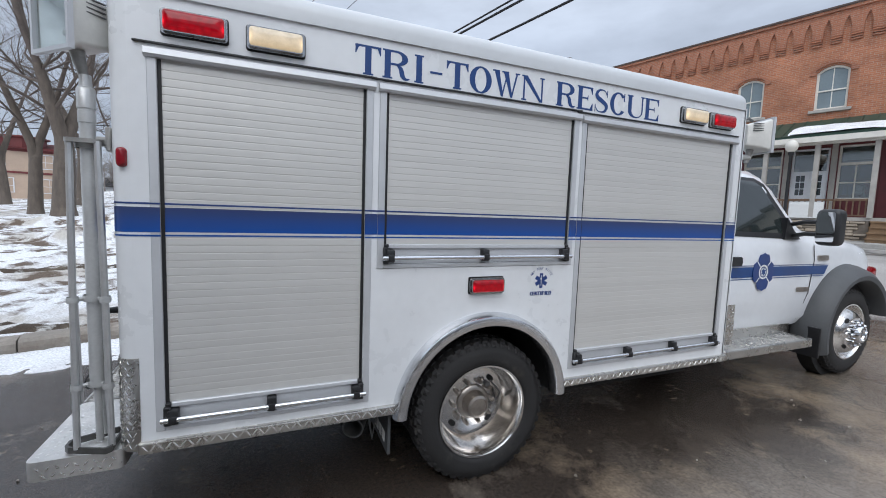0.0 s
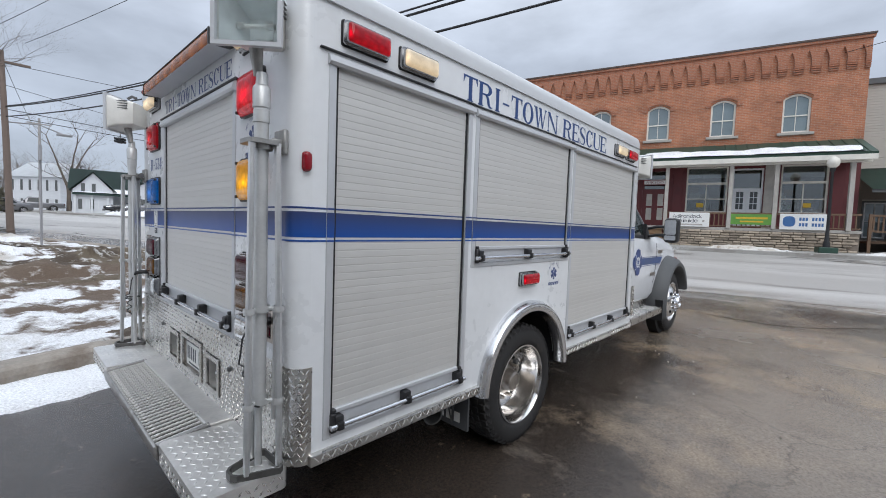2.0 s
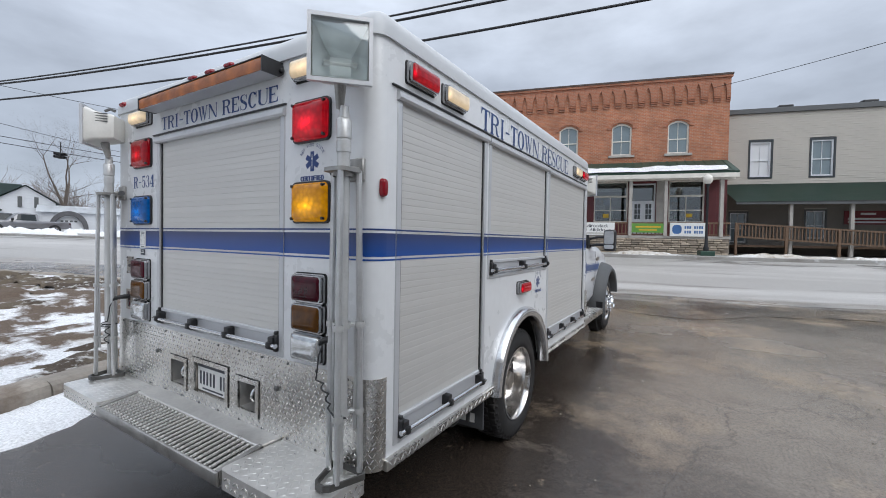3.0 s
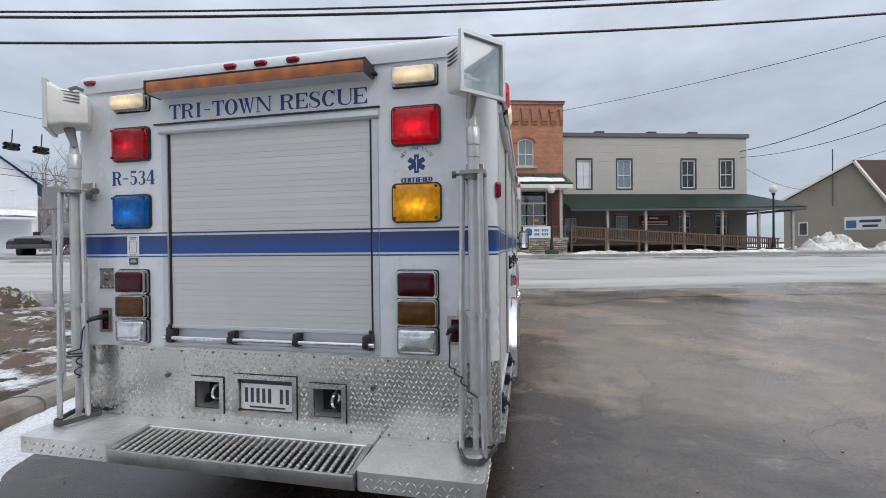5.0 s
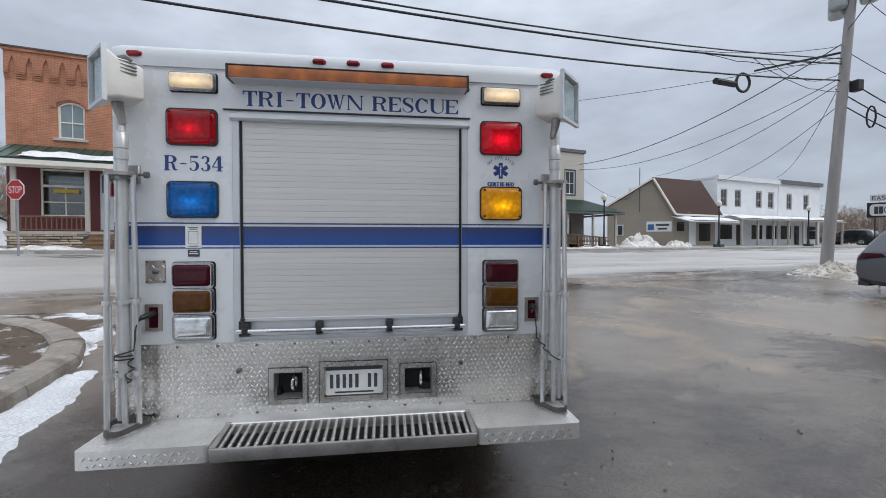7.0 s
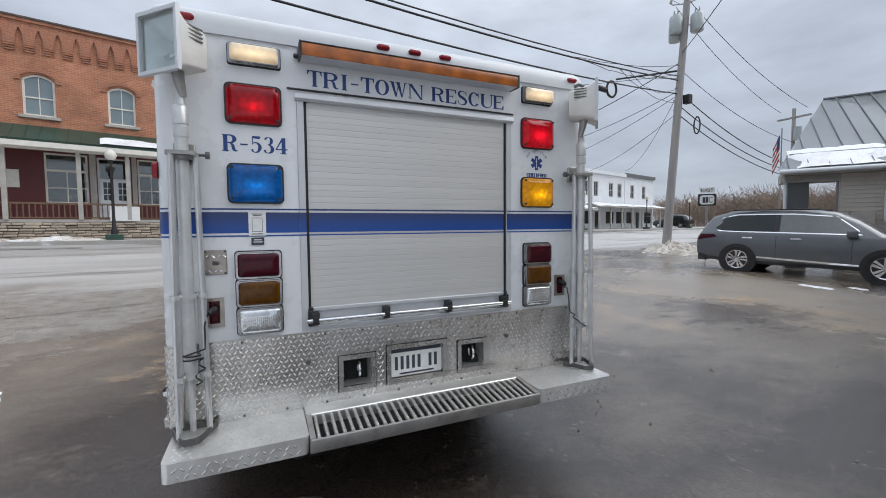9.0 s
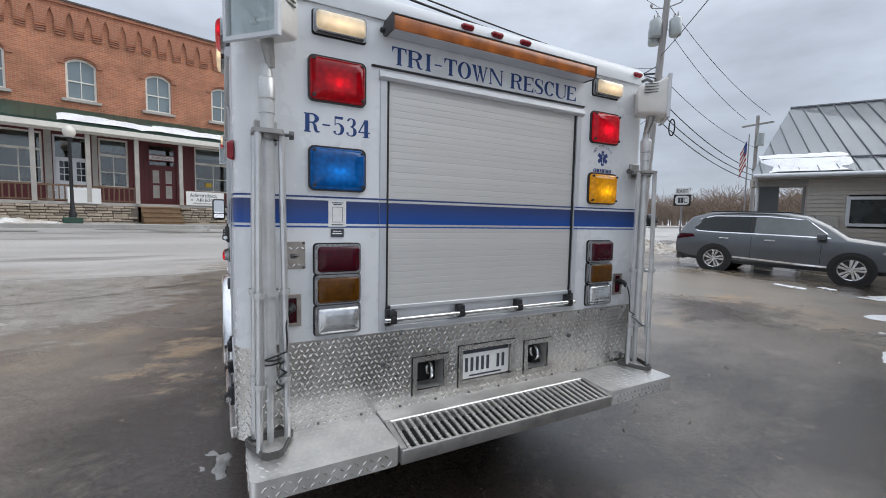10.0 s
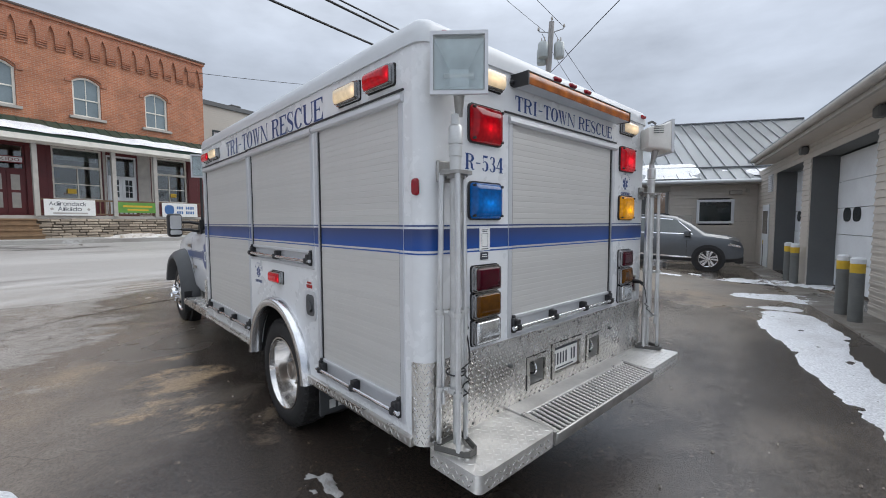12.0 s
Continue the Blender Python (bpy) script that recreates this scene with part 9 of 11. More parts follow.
holed(bm, win[0] - 0.06, win[1] + 0.06, win[2] - 0.06, win[3] + 0.06, 0.0, 0.05, [(win[0] + 0.03, win[1] - 0.03, win[2] + 0.03, win[3] - 0.03)])
bm.transform(Matrix(((1, 0, 0, 0), (0, 0, 1, 0), (0, 1, 0, 0), (0, 0, 0, 1))))
wf = part("wing_window", bm, B_WHITE, WG, "dark window in a white frame")
bm = bmesh.new()
box(bm, win[0], win[1], -0.02, 0.01, win[2], win[3])
part("pane", bm, M_CABGL, wf)
bm = bmesh.new()
box(bm, -1.5, WL - 0.06, -0.9, -0.25, 0, WE)
box(bm, -1.5, 1.2, -7.5, -0.9, 0, WE)
part("inner_block", bm, B_DARKGREY, WG)
bm = bmesh.new()
box(bm, WL + 0.70, WL + 1.2, -0.5, -0.02, 0, WE)
part("porch_pier", bm, B_DARKGREY, WG, "charcoal porch pier")
bm = bmesh.new()
box(bm, WL, WL + 1.38, -0.7, 0.0, WE - 0.2, WE + 0.06)
box(bm, -0.3, WL + 1.38, 0.0, 0.45, WE, WE + 0.06)
part("soffit", bm, B_GREYTRIM, WG)
bm = bmesh.new()
tube(bm, [(-0.2, 0.52, WE + 0.1), (WL + 1.46, 0.52, WE + 0.1)], 0.065, 10)
tube(bm, [(WL + 1.4, 0.5, WE + 0.08), (WL + 1.28, 0.1, WE - 0.25), (WL + 1.26, 0.06, 0.1)], 0.04, 8)
part("gutter", bm, B_WHITE, WG, "white gutter and downpipe", True)
RZ, RY = 6.08, -4.6
bm = bmesh.new()
vs = [bm.verts.new(p) for p in ((-2.5, 0.52, WE + 0.14), (WL + 1.52, 0.52, WE + 0.14), (WL - 0.25, RY, RZ), (-3.6, RY, RZ))]
bm.faces.new(vs)
bmesh.ops.solidify(bm, geom=bm.faces[:], thickness=0.06)
part("wing_roof", bm, B_STEEL, WG, "grey standing-seam metal roof")
bm = bmesh.new()
for k in range(20):
    x = -2.3 + 0.46 * k
    if x > WL + 1.45:
        break
    t1 = 1.0 if x < WL - 0.25 else 1 - (x - WL + 0.25) / 1.78
    tube(bm, [(x, 0.52, WE + 0.165), (x, 0.52 + (RY - 0.52) * t1, WE + 0.165 + (RZ - WE - 0.14) * t1)], 0.016, 4)
for t in (0.17,):
    tube(bm, [(-2.5, 0.52 + (RY - 0.52) * t, WE + 0.18 + (RZ - WE - 0.14) * t), (WL + 1.15, 0.52 + (RY - 0.52) * t, WE + 0.18 + (RZ - WE - 0.14) * t)], 0.03, 6)
tube(bm, [(-3.6, RY, RZ + 0.02), (WL - 0.25, RY, RZ + 0.02)], 0.05, 6)
part("roof_seam", bm, mat("dull_roof_seam", (0.17, 0.185, 0.20), 0.6, 0.2, 0.1, 2.0), WG)["kind"] = "stuff"
roof_snow("roof_snow", 1.9, 4.1, 0.45, -0.75, WE + 0.17, WE + 0.91, WG, 21.0, 0.06, 0.25)
roof_snow("roof_snow", -0.6, 1.3, -0.1, -1.9, WE + 0.46, WE + 1.45, WG, 27.0, 0.06, 0.3)
roof_snow("roof_snow", -0.8, 0.4, 0.3, -0.8, WE + 0.24, WE + 0.83, WG, 29.0, 0.08, 0.4)
bm = bmesh.new()
box(bm, 0.55, 0.95, 0.02, 0.15, 2.50, 2.64, 0.02, 1)
box(bm, 0.30, 0.42, 0.02, 0.12, 2.56, 2.70, 0.02, 1)
part("wall_lamp", bm, B_GREYTRIM, WG, "wall floodlight and small camera", True)
bm = bmesh.new()
box(bm, 2.2, 2.72, 0.02, 0.25, 1.0, 1.74, 0.02, 1)
part("meter_box", bm, B_GREYTRIM, WG, "grey electric meter box", True)


def bollard(x, y, hgt=0.98):
    b = thing("bollard", "dark grey steel bollard with yellow band and white top", "bollard", at(x, y, paved(x, y)), "bollards by the bay doors")
    bm = bmesh.new()
    lathe(bm, [(0.085, -0.05), (0.085, hgt * 0.76)], Matrix(), 18)
    part("post", bm, B_BOLLARD, b, smooth=True)
    bm = bmesh.new()
    lathe(bm, [(0.0865, hgt * 0.76), (0.0865, hgt * 0.90)], Matrix(), 18)
    part("band", bm, B_YELLOW, b, smooth=True)
    bm = bmesh.new()
    lathe(bm, [(0.087, hgt * 0.90), (0.087, hgt * 0.97), (0.05, hgt), (0, hgt)], Matrix(), 18)
    part("cap", bm, B_WHITE, b, smooth=True)


for x, y in ((-0.92, -6.87), (-1.10, -6.31), (0.31, -11.17), (0.12, -10.64), (1.40, -15.05)):
    bollard(x, y)


# ---- vehicles ----
V_GREY = mat("grey_car_paint", (0.115, 0.124, 0.135), 0.34, 0.4, 0.1, 2.0, coat=0.5)
V_BLACK = mat("black_car_paint", (0.012, 0.013, 0.016), 0.25, 0.3, 0.15, 2.0, coat=0.8)
V_SILVER = mat("silver_car_paint", (0.20, 0.20, 0.21), 0.3, 0.6, 0.1, 2.0, coat=0.7)
V_RED = mat("maroon_car_paint", (0.13, 0.02, 0.03), 0.3, 0.4, 0.1, 2.0, coat=0.7)
V_GLASS = glass("car_glass", (0.02, 0.026, 0.028), 0.06)
V_GLASS.node_tree.nodes["Principled BSDF"].inputs["Coat Weight"].default_value = 0.0
V_GLASS.node_tree.nodes["Principled BSDF"].inputs["Specular IOR Level"].default_value = 0.35

# opaque glass, paler: daylight seen through the cabin is put into its colour
V_GLASSF = glass("daylit_front_car_glass", (0.12, 0.135, 0.135), 0.05)


def car(name, label, m, sections, halfw, wheels, wr, paint, glasses, trims, lamps, group=""):
    """A car along local x (nose at +x), built from stations of half sections; windows are skins on its sides."""
    c = thing(name, label, "car" if "pickup" not in label else "pickup", m, group)
    roof_w = sections[len(sections) // 2 - 1][4]
    bm = bmesh.new()
    rows, halves = [], []
    for x, zb, zs, zt, wt in sections:      # station: bottom, shoulder and top height, top half width
        w = halfw
        if zt - zs < 0.06:
            half = [(w * 0.86, zb), (w * 0.97, zb + 0.1), (w, zb + (zs - zb) * 0.5), (w * 0.985, zs - 0.06), (w * 0.93, zs), (w * 0.8, zs + (zt - zs) * 0.5), (wt * 0.7, zt), (0, zt + 0.02)]
        else:
            half = [(w * 0.86, zb), (w * 0.97, zb + 0.1), (w, zb + (zs - zb) * 0.5), (w * 0.985, zs - 0.06), (w * 0.955, zs), (wt + 0.05, zt - 0.09), (wt * 0.92, zt), (0, zt + 0.03)]
        halves.append(half)
        rows.append([bm.verts.new((x, -y, z)) for y, z in half] + [bm.verts.new((x, y, z)) for y, z in half[-2::-1]])
    for a, b in zip(rows, rows[1:]):
        for k in range(len(a) - 1):
            bm.faces.new((a[k], b[k], b[k + 1], a[k + 1]))
        bm.faces.new((a[-1], b[-1], b[0], a[0]))
    bm.faces.new(rows[0])
    bm.faces.new(rows[-1][::-1])
    part("body", bm, paint, c, "", True)

    def side_y(x, z):
        """Half width of the body at a height, between its stations."""
        for i in range(len(sections) - 1):
            xa, xb = sections[i][0], sections[i + 1][0]
            if xa <= x <= xb:
                t = (x - xa) / (xb - xa)
                prof = [(ya + (yb - ya) * t, za + (zb - za) * t) for (ya, za), (yb, zb) in zip(halves[i], halves[i + 1])]
                for (ya, za), (yb, zb) in zip(prof, prof[1:]):
                    if za <= z <= zb:
                        return ya + (yb - ya) * (z - za) / max(zb - za, 1e-4)
        return halfw * 0.95

    def span(pts, x):
        zz = []
        for (xa, za), (xb, zb) in zip(pts, pts[1:] + pts[:1]):
            if min(xa, xb) - 1e-6 <= x <= max(xa, xb) + 1e-6:
                zz += [za, zb] if abs(xa - xb) < 1e-6 else [za + (zb - za) * (x - xa) / (xb - xa)]
        return min(zz), max(zz)
    for pts, mm, nm, off in glasses:
        for s in (-1, 1):
            bm = bmesh.new()
            xa, xb = min(p[0] for p in pts), max(p[0] for p in pts)
            nx = max(2, int((xb - xa) / 0.06))
            grid = []
            for i in range(nx + 1):
                x = xa + (xb - xa) * i / nx
                za, zb = span(pts, x)
                zb = max(zb, za + 0.002)
                grid.append([[bm.verts.new((x, s * (side_y(x, za + (zb - za) * j / 4) + o), za + (zb - za) * j / 4)) for j in range(5)] for o in (off, -0.012)])
            for ga, gb in zip(grid, grid[1:]):
                for j in range(4):
                    bm.faces.new((ga[0][j], gb[0][j], gb[0][j + 1], ga[0][j + 1]))
                bm.faces.new((ga[1][0], gb[1][0], gb[0][0], ga[0][0]))
                bm.faces.new((ga[0][4], gb[0][4], gb[1][4], ga[1][4]))
            for ga in (grid[0], grid[-1]):
                for j in range(4):
                    bm.faces.new((ga[0][j], ga[0][j + 1], ga[1][j + 1], ga[1][j]))
            part(nm, bm, mm, c, "", True)
    for x0, x1, y0, y1, z0, z1, mm, nm in trims:
        bm = bmesh.new()
        box(bm, x0, x1, y0, y1, z0, z1, min(0.02, (x1 - x0) * 0.3, (y1 - y0) * 0.3, (z1 - z0) * 0.3), 2)
        part(nm, bm, mm, c, "", True)
    for x in wheels:
        for s in (-1, 1):
            mw = Matrix(((1, 0, 0, x), (0, 0, s, s * (halfw - 0.115)), (0, -s, 0, wr), (0, 0, 0, 1)))
            bm = bmesh.new()
            lathe(bm, [(wr + 0.055, -0.12), (wr + 0.055, 0.118), (wr - 0.02, 0.119), (0, 0.1)], mw, 32)
            part("wheel_arch", bm, M_BLACK, c, smooth=True)
            bm = bmesh.new()
            lathe(bm, [(wr * 0.66, -0.1), (wr * 0.9, -0.1), (wr, -0.06), (wr, 0.09), (wr * 0.93, 0.125), (wr * 0.72, 0.128), (wr * 0.66, 0.118)], mw, 36)
            wl_ = part("wheel", bm, M_TYRE, c, "", True)
            bm = bmesh.new()
            for k in range(5):
                r = mw @ Matrix.Rotation(2 * math.pi * k / 5, 4, "Z")
                prism(bm, [(-0.005, 0.04), (0.035, 0.04), (0.115, wr * 0.58), (0.065, wr * 0.655)], 0.112, 0.128, r)
                prism(bm, [(-0.040, 0.03), (-0.012, 0.04), (0.030, wr * 0.65), (-0.045, wr * 0.655)], 0.112, 0.126, r)
            lathe(bm, [(0.0, 0.132), (0.05, 0.13), (0.055, 0.11)], mw, 14)
            lathe(bm, [(wr * 0.62, 0.12), (wr * 0.67, 0.129), (wr * 0.69, 0.12)], mw, 36)
            part("rim", bm, M_ALU, wl_)
    return c


SX = [(-2.38, 0.44, 0.98, 1.02, 0.75), (-2.30, 0.38, 1.06, 1.24, 0.72), (-2.08, 0.32, 1.10, 1.54, 0.66), (-1.65, 0.28, 1.11, 1.68, 0.66), (-0.9, 0.26, 1.10, 1.715, 0.68), (-0.2, 0.26, 1.09, 1.71, 0.68), (0.45, 0.26, 1.07, 1.63, 0.66), (0.85, 0.26, 1.06, 1.42, 0.68), (1.25, 0.26, 1.05, 1.11, 0.80), (1.85, 0.28, 0.98, 1.04, 0.78), (2.10, 0.32, 0.90, 0.96, 0.70), (2.20, 0.38, 0.72, 0.78, 0.58)]
head = math.degrees(math.atan2(-0.247, -0.968))
suv_z = 0.045
car("suv", "dark grey suv parked beside the station wing", pose(3.87, -12.50, suv_z, 0, 1.2, head) @ Matrix.Diagonal((1.03, 1, 1, 1)), SX, 0.94, (-1.40, 1.365), 0.37, V_GREY,
    [([(-2.01, 1.205), (-1.86, 1.130), (-1.45, 1.112), (1.02, 1.095), (0.50, 1.545), (-0.3, 1.612), (-1.5, 1.597), (-1.84, 1.50)], M_CHROME, "window_trim", 0.004),
     ([(-1.95, 1.215), (-1.82, 1.155), (-1.45, 1.142), (-0.62, 1.14), (-0.62, 1.588), (-1.49, 1.573), (-1.785, 1.492)], V_GLASS, "side_window", 0.012),
     ([(-0.55, 1.14), (0.95, 1.126), (0.49, 1.525), (-0.3, 1.588), (-0.55, 1.588)], V_GLASSF, "side_window", 0.012),
     ([(-0.64, 1.14), (-0.53, 1.14), (-0.53, 1.588), (-0.64, 1.588)], M_BLACK, "pillar", 0.013),
     ([(-0.97, 0.43), (0.98, 0.36), (0.98, 0.405), (-0.97, 0.475)], M_CHROME, "door_trim", 0.012),
     ([(-0.585, 0.45), (-0.575, 0.45), (-0.575, 1.04), (-0.585, 1.04)], M_SEAL, "door_gap", 0.003),
     ([(0.80, 0.45), (0.81, 0.45), (0.81, 1.02), (0.80, 1.02)], M_SEAL, "door_gap", 0.003),
     ([(-2.36, 0.88), (-1.90, 0.97), (-1.94, 1.04), (-2.33, 1.05)], M_REDDK, "tail_lamp", 0.02),
     ([(1.82, 0.80), (2.12, 0.74), (2.12, 0.80), (1.85, 0.87)], M_CLEAR, "head_lamp", 0.015),
     ([(-0.3, 0.95), (-0.08, 0.95), (-0.08, 0.985), (-0.3, 0.985)], M_CHROME, "door_handle", 0.02),
     ([(-1.3, 0.95), (-1.08, 0.95), (-1.08, 0.985), (-1.3, 0.985)], M_CHROME, "door_handle", 0.02)],
    [(0.72, 0.90, -1.12, -0.90, 1.05, 1.20, V_GREY, "door_mirror"), (0.72, 0.90, 0.90, 1.12, 1.05, 1.20, V_GREY, "door_mirror"), (-1.6, 0.2, -0.72, -0.66, 1.70, 1.735, M_BLACK, "roof_rail"), (-1.6, 0.2, 0.66, 0.72, 1.70, 1.735, M_BLACK, "roof_rail"), (-2.40, -2.2, -0.8, 0.8, 0.28, 0.5, M_FLARE, "rear_bumper"), (2.02, 2.22, -0.75, 0.75, 0.26, 0.48, M_FLARE, "front_bumper")], [])
PX = [(-2.9, 0.55, 1.04, 1.08, 0.8), (-2.85, 0.5, 1.1, 1.14, 0.8), (-0.75, 0.45, 1.1, 1.14, 0.8), (-0.7, 0.45, 1.12, 1.78, 0.66), (0.35, 0.45, 1.12, 1.84, 0.68), (0.55, 0.45, 1.12, 1.80, 0.68), (1.15, 0.45, 1.12, 1.18, 0.8), (2.3, 0.5, 1.06, 1.12, 0.8), (2.75, 0.55, 0.95, 1.0, 0.76), (2.85, 0.6, 0.85, 0.9, 0.7)]


def pickup(x, y, z, ang, paint, label):
    car("pickup", label, pose(x, y, z, 0, 0, ang), PX, 0.98, (-1.75, 1.85), 0.4, paint,
        [([(-0.60, 1.16), (0.98, 1.17), (0.62, 1.66), (0.42, 1.72), (-0.58, 1.70)], V_GLASS, "side_window", 0.006),
         ([(2.3, 0.86), (2.75, 0.84), (2.75, 0.98), (2.32, 1.0)], M_CLEAR, "head_lamp", 0.012),
         ([(-2.86, 0.9), (-2.76, 0.9), (-2.76, 1.06), (-2.86, 1.06)], M_REDDK, "tail_lamp", 0.012)],
        [(2.8, 2.95, -0.9, 0.9, 0.5, 0.7, M_FLARE, "front_bumper"), (-3.0, -2.85, -0.9, 0.9, 0.5, 0.68, M_CHROME, "rear_bumper"), (2.84, 2.9, -0.6, 0.6, 0.75, 1.0, M_BLACK, "grille"), (0.85, 1.0, -1.2, -0.96, 1.15, 1.38, M_BLACK, "door_mirror"), (0.85, 1.0, 0.96, 1.2, 1.15, 1.38, M_BLACK, "door_mirror")], [], "pickups parked by the houses")


# ---- poles, lamps, wires and signs ----
P_STEEL = mat("grey_weathered_pole", (0.30, 0.30, 0.31), 0.6, 0.2, 0.15, 4.0)
P_WOOD = mat("brown_wood_pole", (0.19, 0.145, 0.12), 0.8, 0, 0.25, 5.0, stretch=(1, 1, 0.15))
P_GREYWOOD = mat("grey_wood_pole", (0.34, 0.325, 0.315), 0.8, 0, 0.22, 5.0, stretch=(1, 1, 0.15))
P_CAN = mat("transformer_grey", (0.40, 0.43, 0.43), 0.45, 0.3, 0.1, 6.0)
P_WIRE = mat("black_cable", (0.012, 0.012, 0.014), 0.6, 0, 0.1, 6.0)
P_BLUE = mat("pale_blue_pole", (0.30, 0.36, 0.41), 0.5, 0.2, 0.14, 4.0)
PE = (12.70, -18.25)
PEZ = 0.35
up = thing("utility_pole", "grey wooden utility pole with three transformer cans", "utility pole", at(*PE, PEZ))
bm = bmesh.new()
tube(bm, [(0, 0, -0.4), (-0.27, -0.22, 6.0), (-0.56, -0.46, 12.5)], 0.215, 14, 0.15)
part("pole", bm, P_GREYWOOD, up, smooth=True)
for dx, dy in ((-0.44, -0.24), (0.16, 0.46), (0.46, 0.12)):
    bm = bmesh.new()
    lathe(bm, [(0.02, 10.42), (0.26, 10.44), (0.29, 10.50), (0.29, 11.20), (0.24, 11.28), (0.05, 11.32), (0.03, 11.40), (0.0, 11.40)], at(-0.50 + dx, -0.41 + dy, -0.2 if dx > 0.4 else 0), 18)
    can = part("transformer_can", bm, P_CAN, up, "grey transformer can", True)
    bm = bmesh.new()
    for s in (-0.1, 0.1):
        lathe(bm, [(0.035, 11.20), (0.045, 11.31), (0.03, 11.37), (0.04, 11.43), (0.02, 11.57)], at(-0.50 + dx + s, -0.41 + dy, -0.2 if dx > 0.4 else 0), 8)
    part("insulator", bm, B_GREYTRIM, can)
bm = bmesh.new()
tube(bm, [(-0.39, -0.32, 8.72), (2.1, 1.4, 8.86)], 0.05, 6)
part("side_arm", bm, P_WIRE, up, "long dark bracket arm")
for dx, dy in ((-0.62, -0.34), (0.60, 0.36), (-0.20, -0.18)):
    bm = bmesh.new()
    tube(bm, [(-0.54, -0.44, 11.90), (-0.54 + dx * 0.9, -0.44 + dy * 0.9, 12.02), (-0.54 + dx, -0.44 + dy, 12.10)] if abs(dx) > 0.3 else [(-0.555, -0.455, 12.3), (-0.565, -0.465, 12.62)], 0.030, 6)
    arm = part("bracket_arm", bm, P_STEEL, up, "thin metal insulator bracket")
    bm = bmesh.new()
    zt = 12.10 if abs(dx) > 0.3 else 12.60
    lathe(bm, [(0.03, zt), (0.075, zt + 0.03), (0.05, zt + 0.07), (0.07, zt + 0.10), (0.03, zt + 0.19), (0, zt + 0.19)], at(-0.54 + dx if abs(dx) > 0.3 else -0.565, -0.44 + dy if abs(dx) > 0.3 else -0.465, 0), 8)
    part("insulator", bm, B_GREYTRIM, arm, smooth=True)
bm = bmesh.new()
for k in range(12):
    t = 2 * math.pi * k / 11
    tube(bm, [(-0.95 + 0.16 * math.sin(t), -0.80, 5.95 + 0.42 * math.cos(t)), (-0.95 + 0.16 * math.sin(t + 0.6), -0.80, 5.95 + 0.42 * math.cos(t + 0.6))], 0.032, 6)
part("cable_coil", bm, P_WIRE, up, "hanging coil of black cable")
bm = bmesh.new()
box(bm, -0.78, -0.43, -0.70, -0.40, 7.05, 7.5, 0.05, 2)
part("junction_box", bm, P_WIRE, up)

PW = (-0.38, 30.0)
wp = thing("utility_pole", "brown wooden utility pole with street lamp arm", "utility pole", at(*PW, terrain(*PW)))
bm = bmesh.new()
tube(bm, [(0, 0, -0.5), (-0.1, 0, 5), (-0.22, 0, 9.6)], 0.17, 12, 0.12)
part("pole", bm, P_WOOD, wp, smooth=True)
bm = bmesh.new()
box(bm, -1.1, 0.9, -0.06, 0.06, 9.0, 9.1)
part("cross_arm", bm, P_WOOD, wp)
bm = bmesh.new()
tube(bm, [(-0.1, 0, 5.9), (1.2, 0.1, 6.0), (2.2, 0.2, 5.65)], 0.035, 8)
box(bm, 1.9, 2.6, 0.08, 0.34, 5.55, 5.68, 0.04, 2)
part("lamp_arm", bm, P_STEEL, wp, "street lamp on a curved arm", True)
PS = (-3.2, 30.5)
sp_ = thing("steel_pole", "tall pale blue-grey steel pole", "pole", at(*PS, terrain(*PS)))
bm = bmesh.new()
tube(bm, [(0, 0, -0.4), (-0.15, 0, 7.6)], 0.24, 14, 0.19)
part("shaft", bm, P_BLUE, sp_, smooth=True)
PT = (19.3, 20.0)
tp = thing("steel_pole", "thick grey steel pole on the far pavement", "pole", at(*PT, walk_z(street(*PT)[0]) - 0.05))
bm = bmesh.new()
tube(bm, [(0, 0, -0.4), (-0.14, 0.16, 7.0), (-0.22, 0.25, 11.0)], 0.20, 14, 0.15)
part("shaft", bm, P_STEEL, tp, smooth=True)
bm = bmesh.new()
lathe(bm, [(0.28, 0.0), (0.28, 0.25), (0.21, 0.4)], Matrix(), 16)
part("base_collar", bm, P_STEEL, tp, smooth=True)
# smaller poles farther off
for x, y, hgt, lab in ((12.9, -29.6, 8.5, "distant utility pole with cross arm"), (2.0, 55.0, 9.5, "distant utility pole beyond the crossing")):
    p = thing("utility_pole", lab, "utility pole", at(x, y, terrain(x, y)))
    bm = bmesh.new()
    tube(bm, [(0, 0, -0.3), (0, 0, hgt)], 0.14, 10, 0.10)
    part("pole", bm, P_GREYWOOD, p, smooth=True)
    bm = bmesh.new()
    box(bm, -0.9, 0.9, -0.06, 0.06, hgt - 0.6, hgt - 0.5)
    part("cross_arm", bm, P_GREYWOOD, p)
    if y < 0:
        bm = bmesh.new()
        lathe(bm, [(0.0, hgt - 2.0), (0.2, hgt - 1.98), (0.2, hgt - 1.2), (0.0, hgt - 1.1)], at(-0.3, 0.15, 0), 12)
        part("transformer_can", bm, P_CAN, p, "grey transformer can", True)


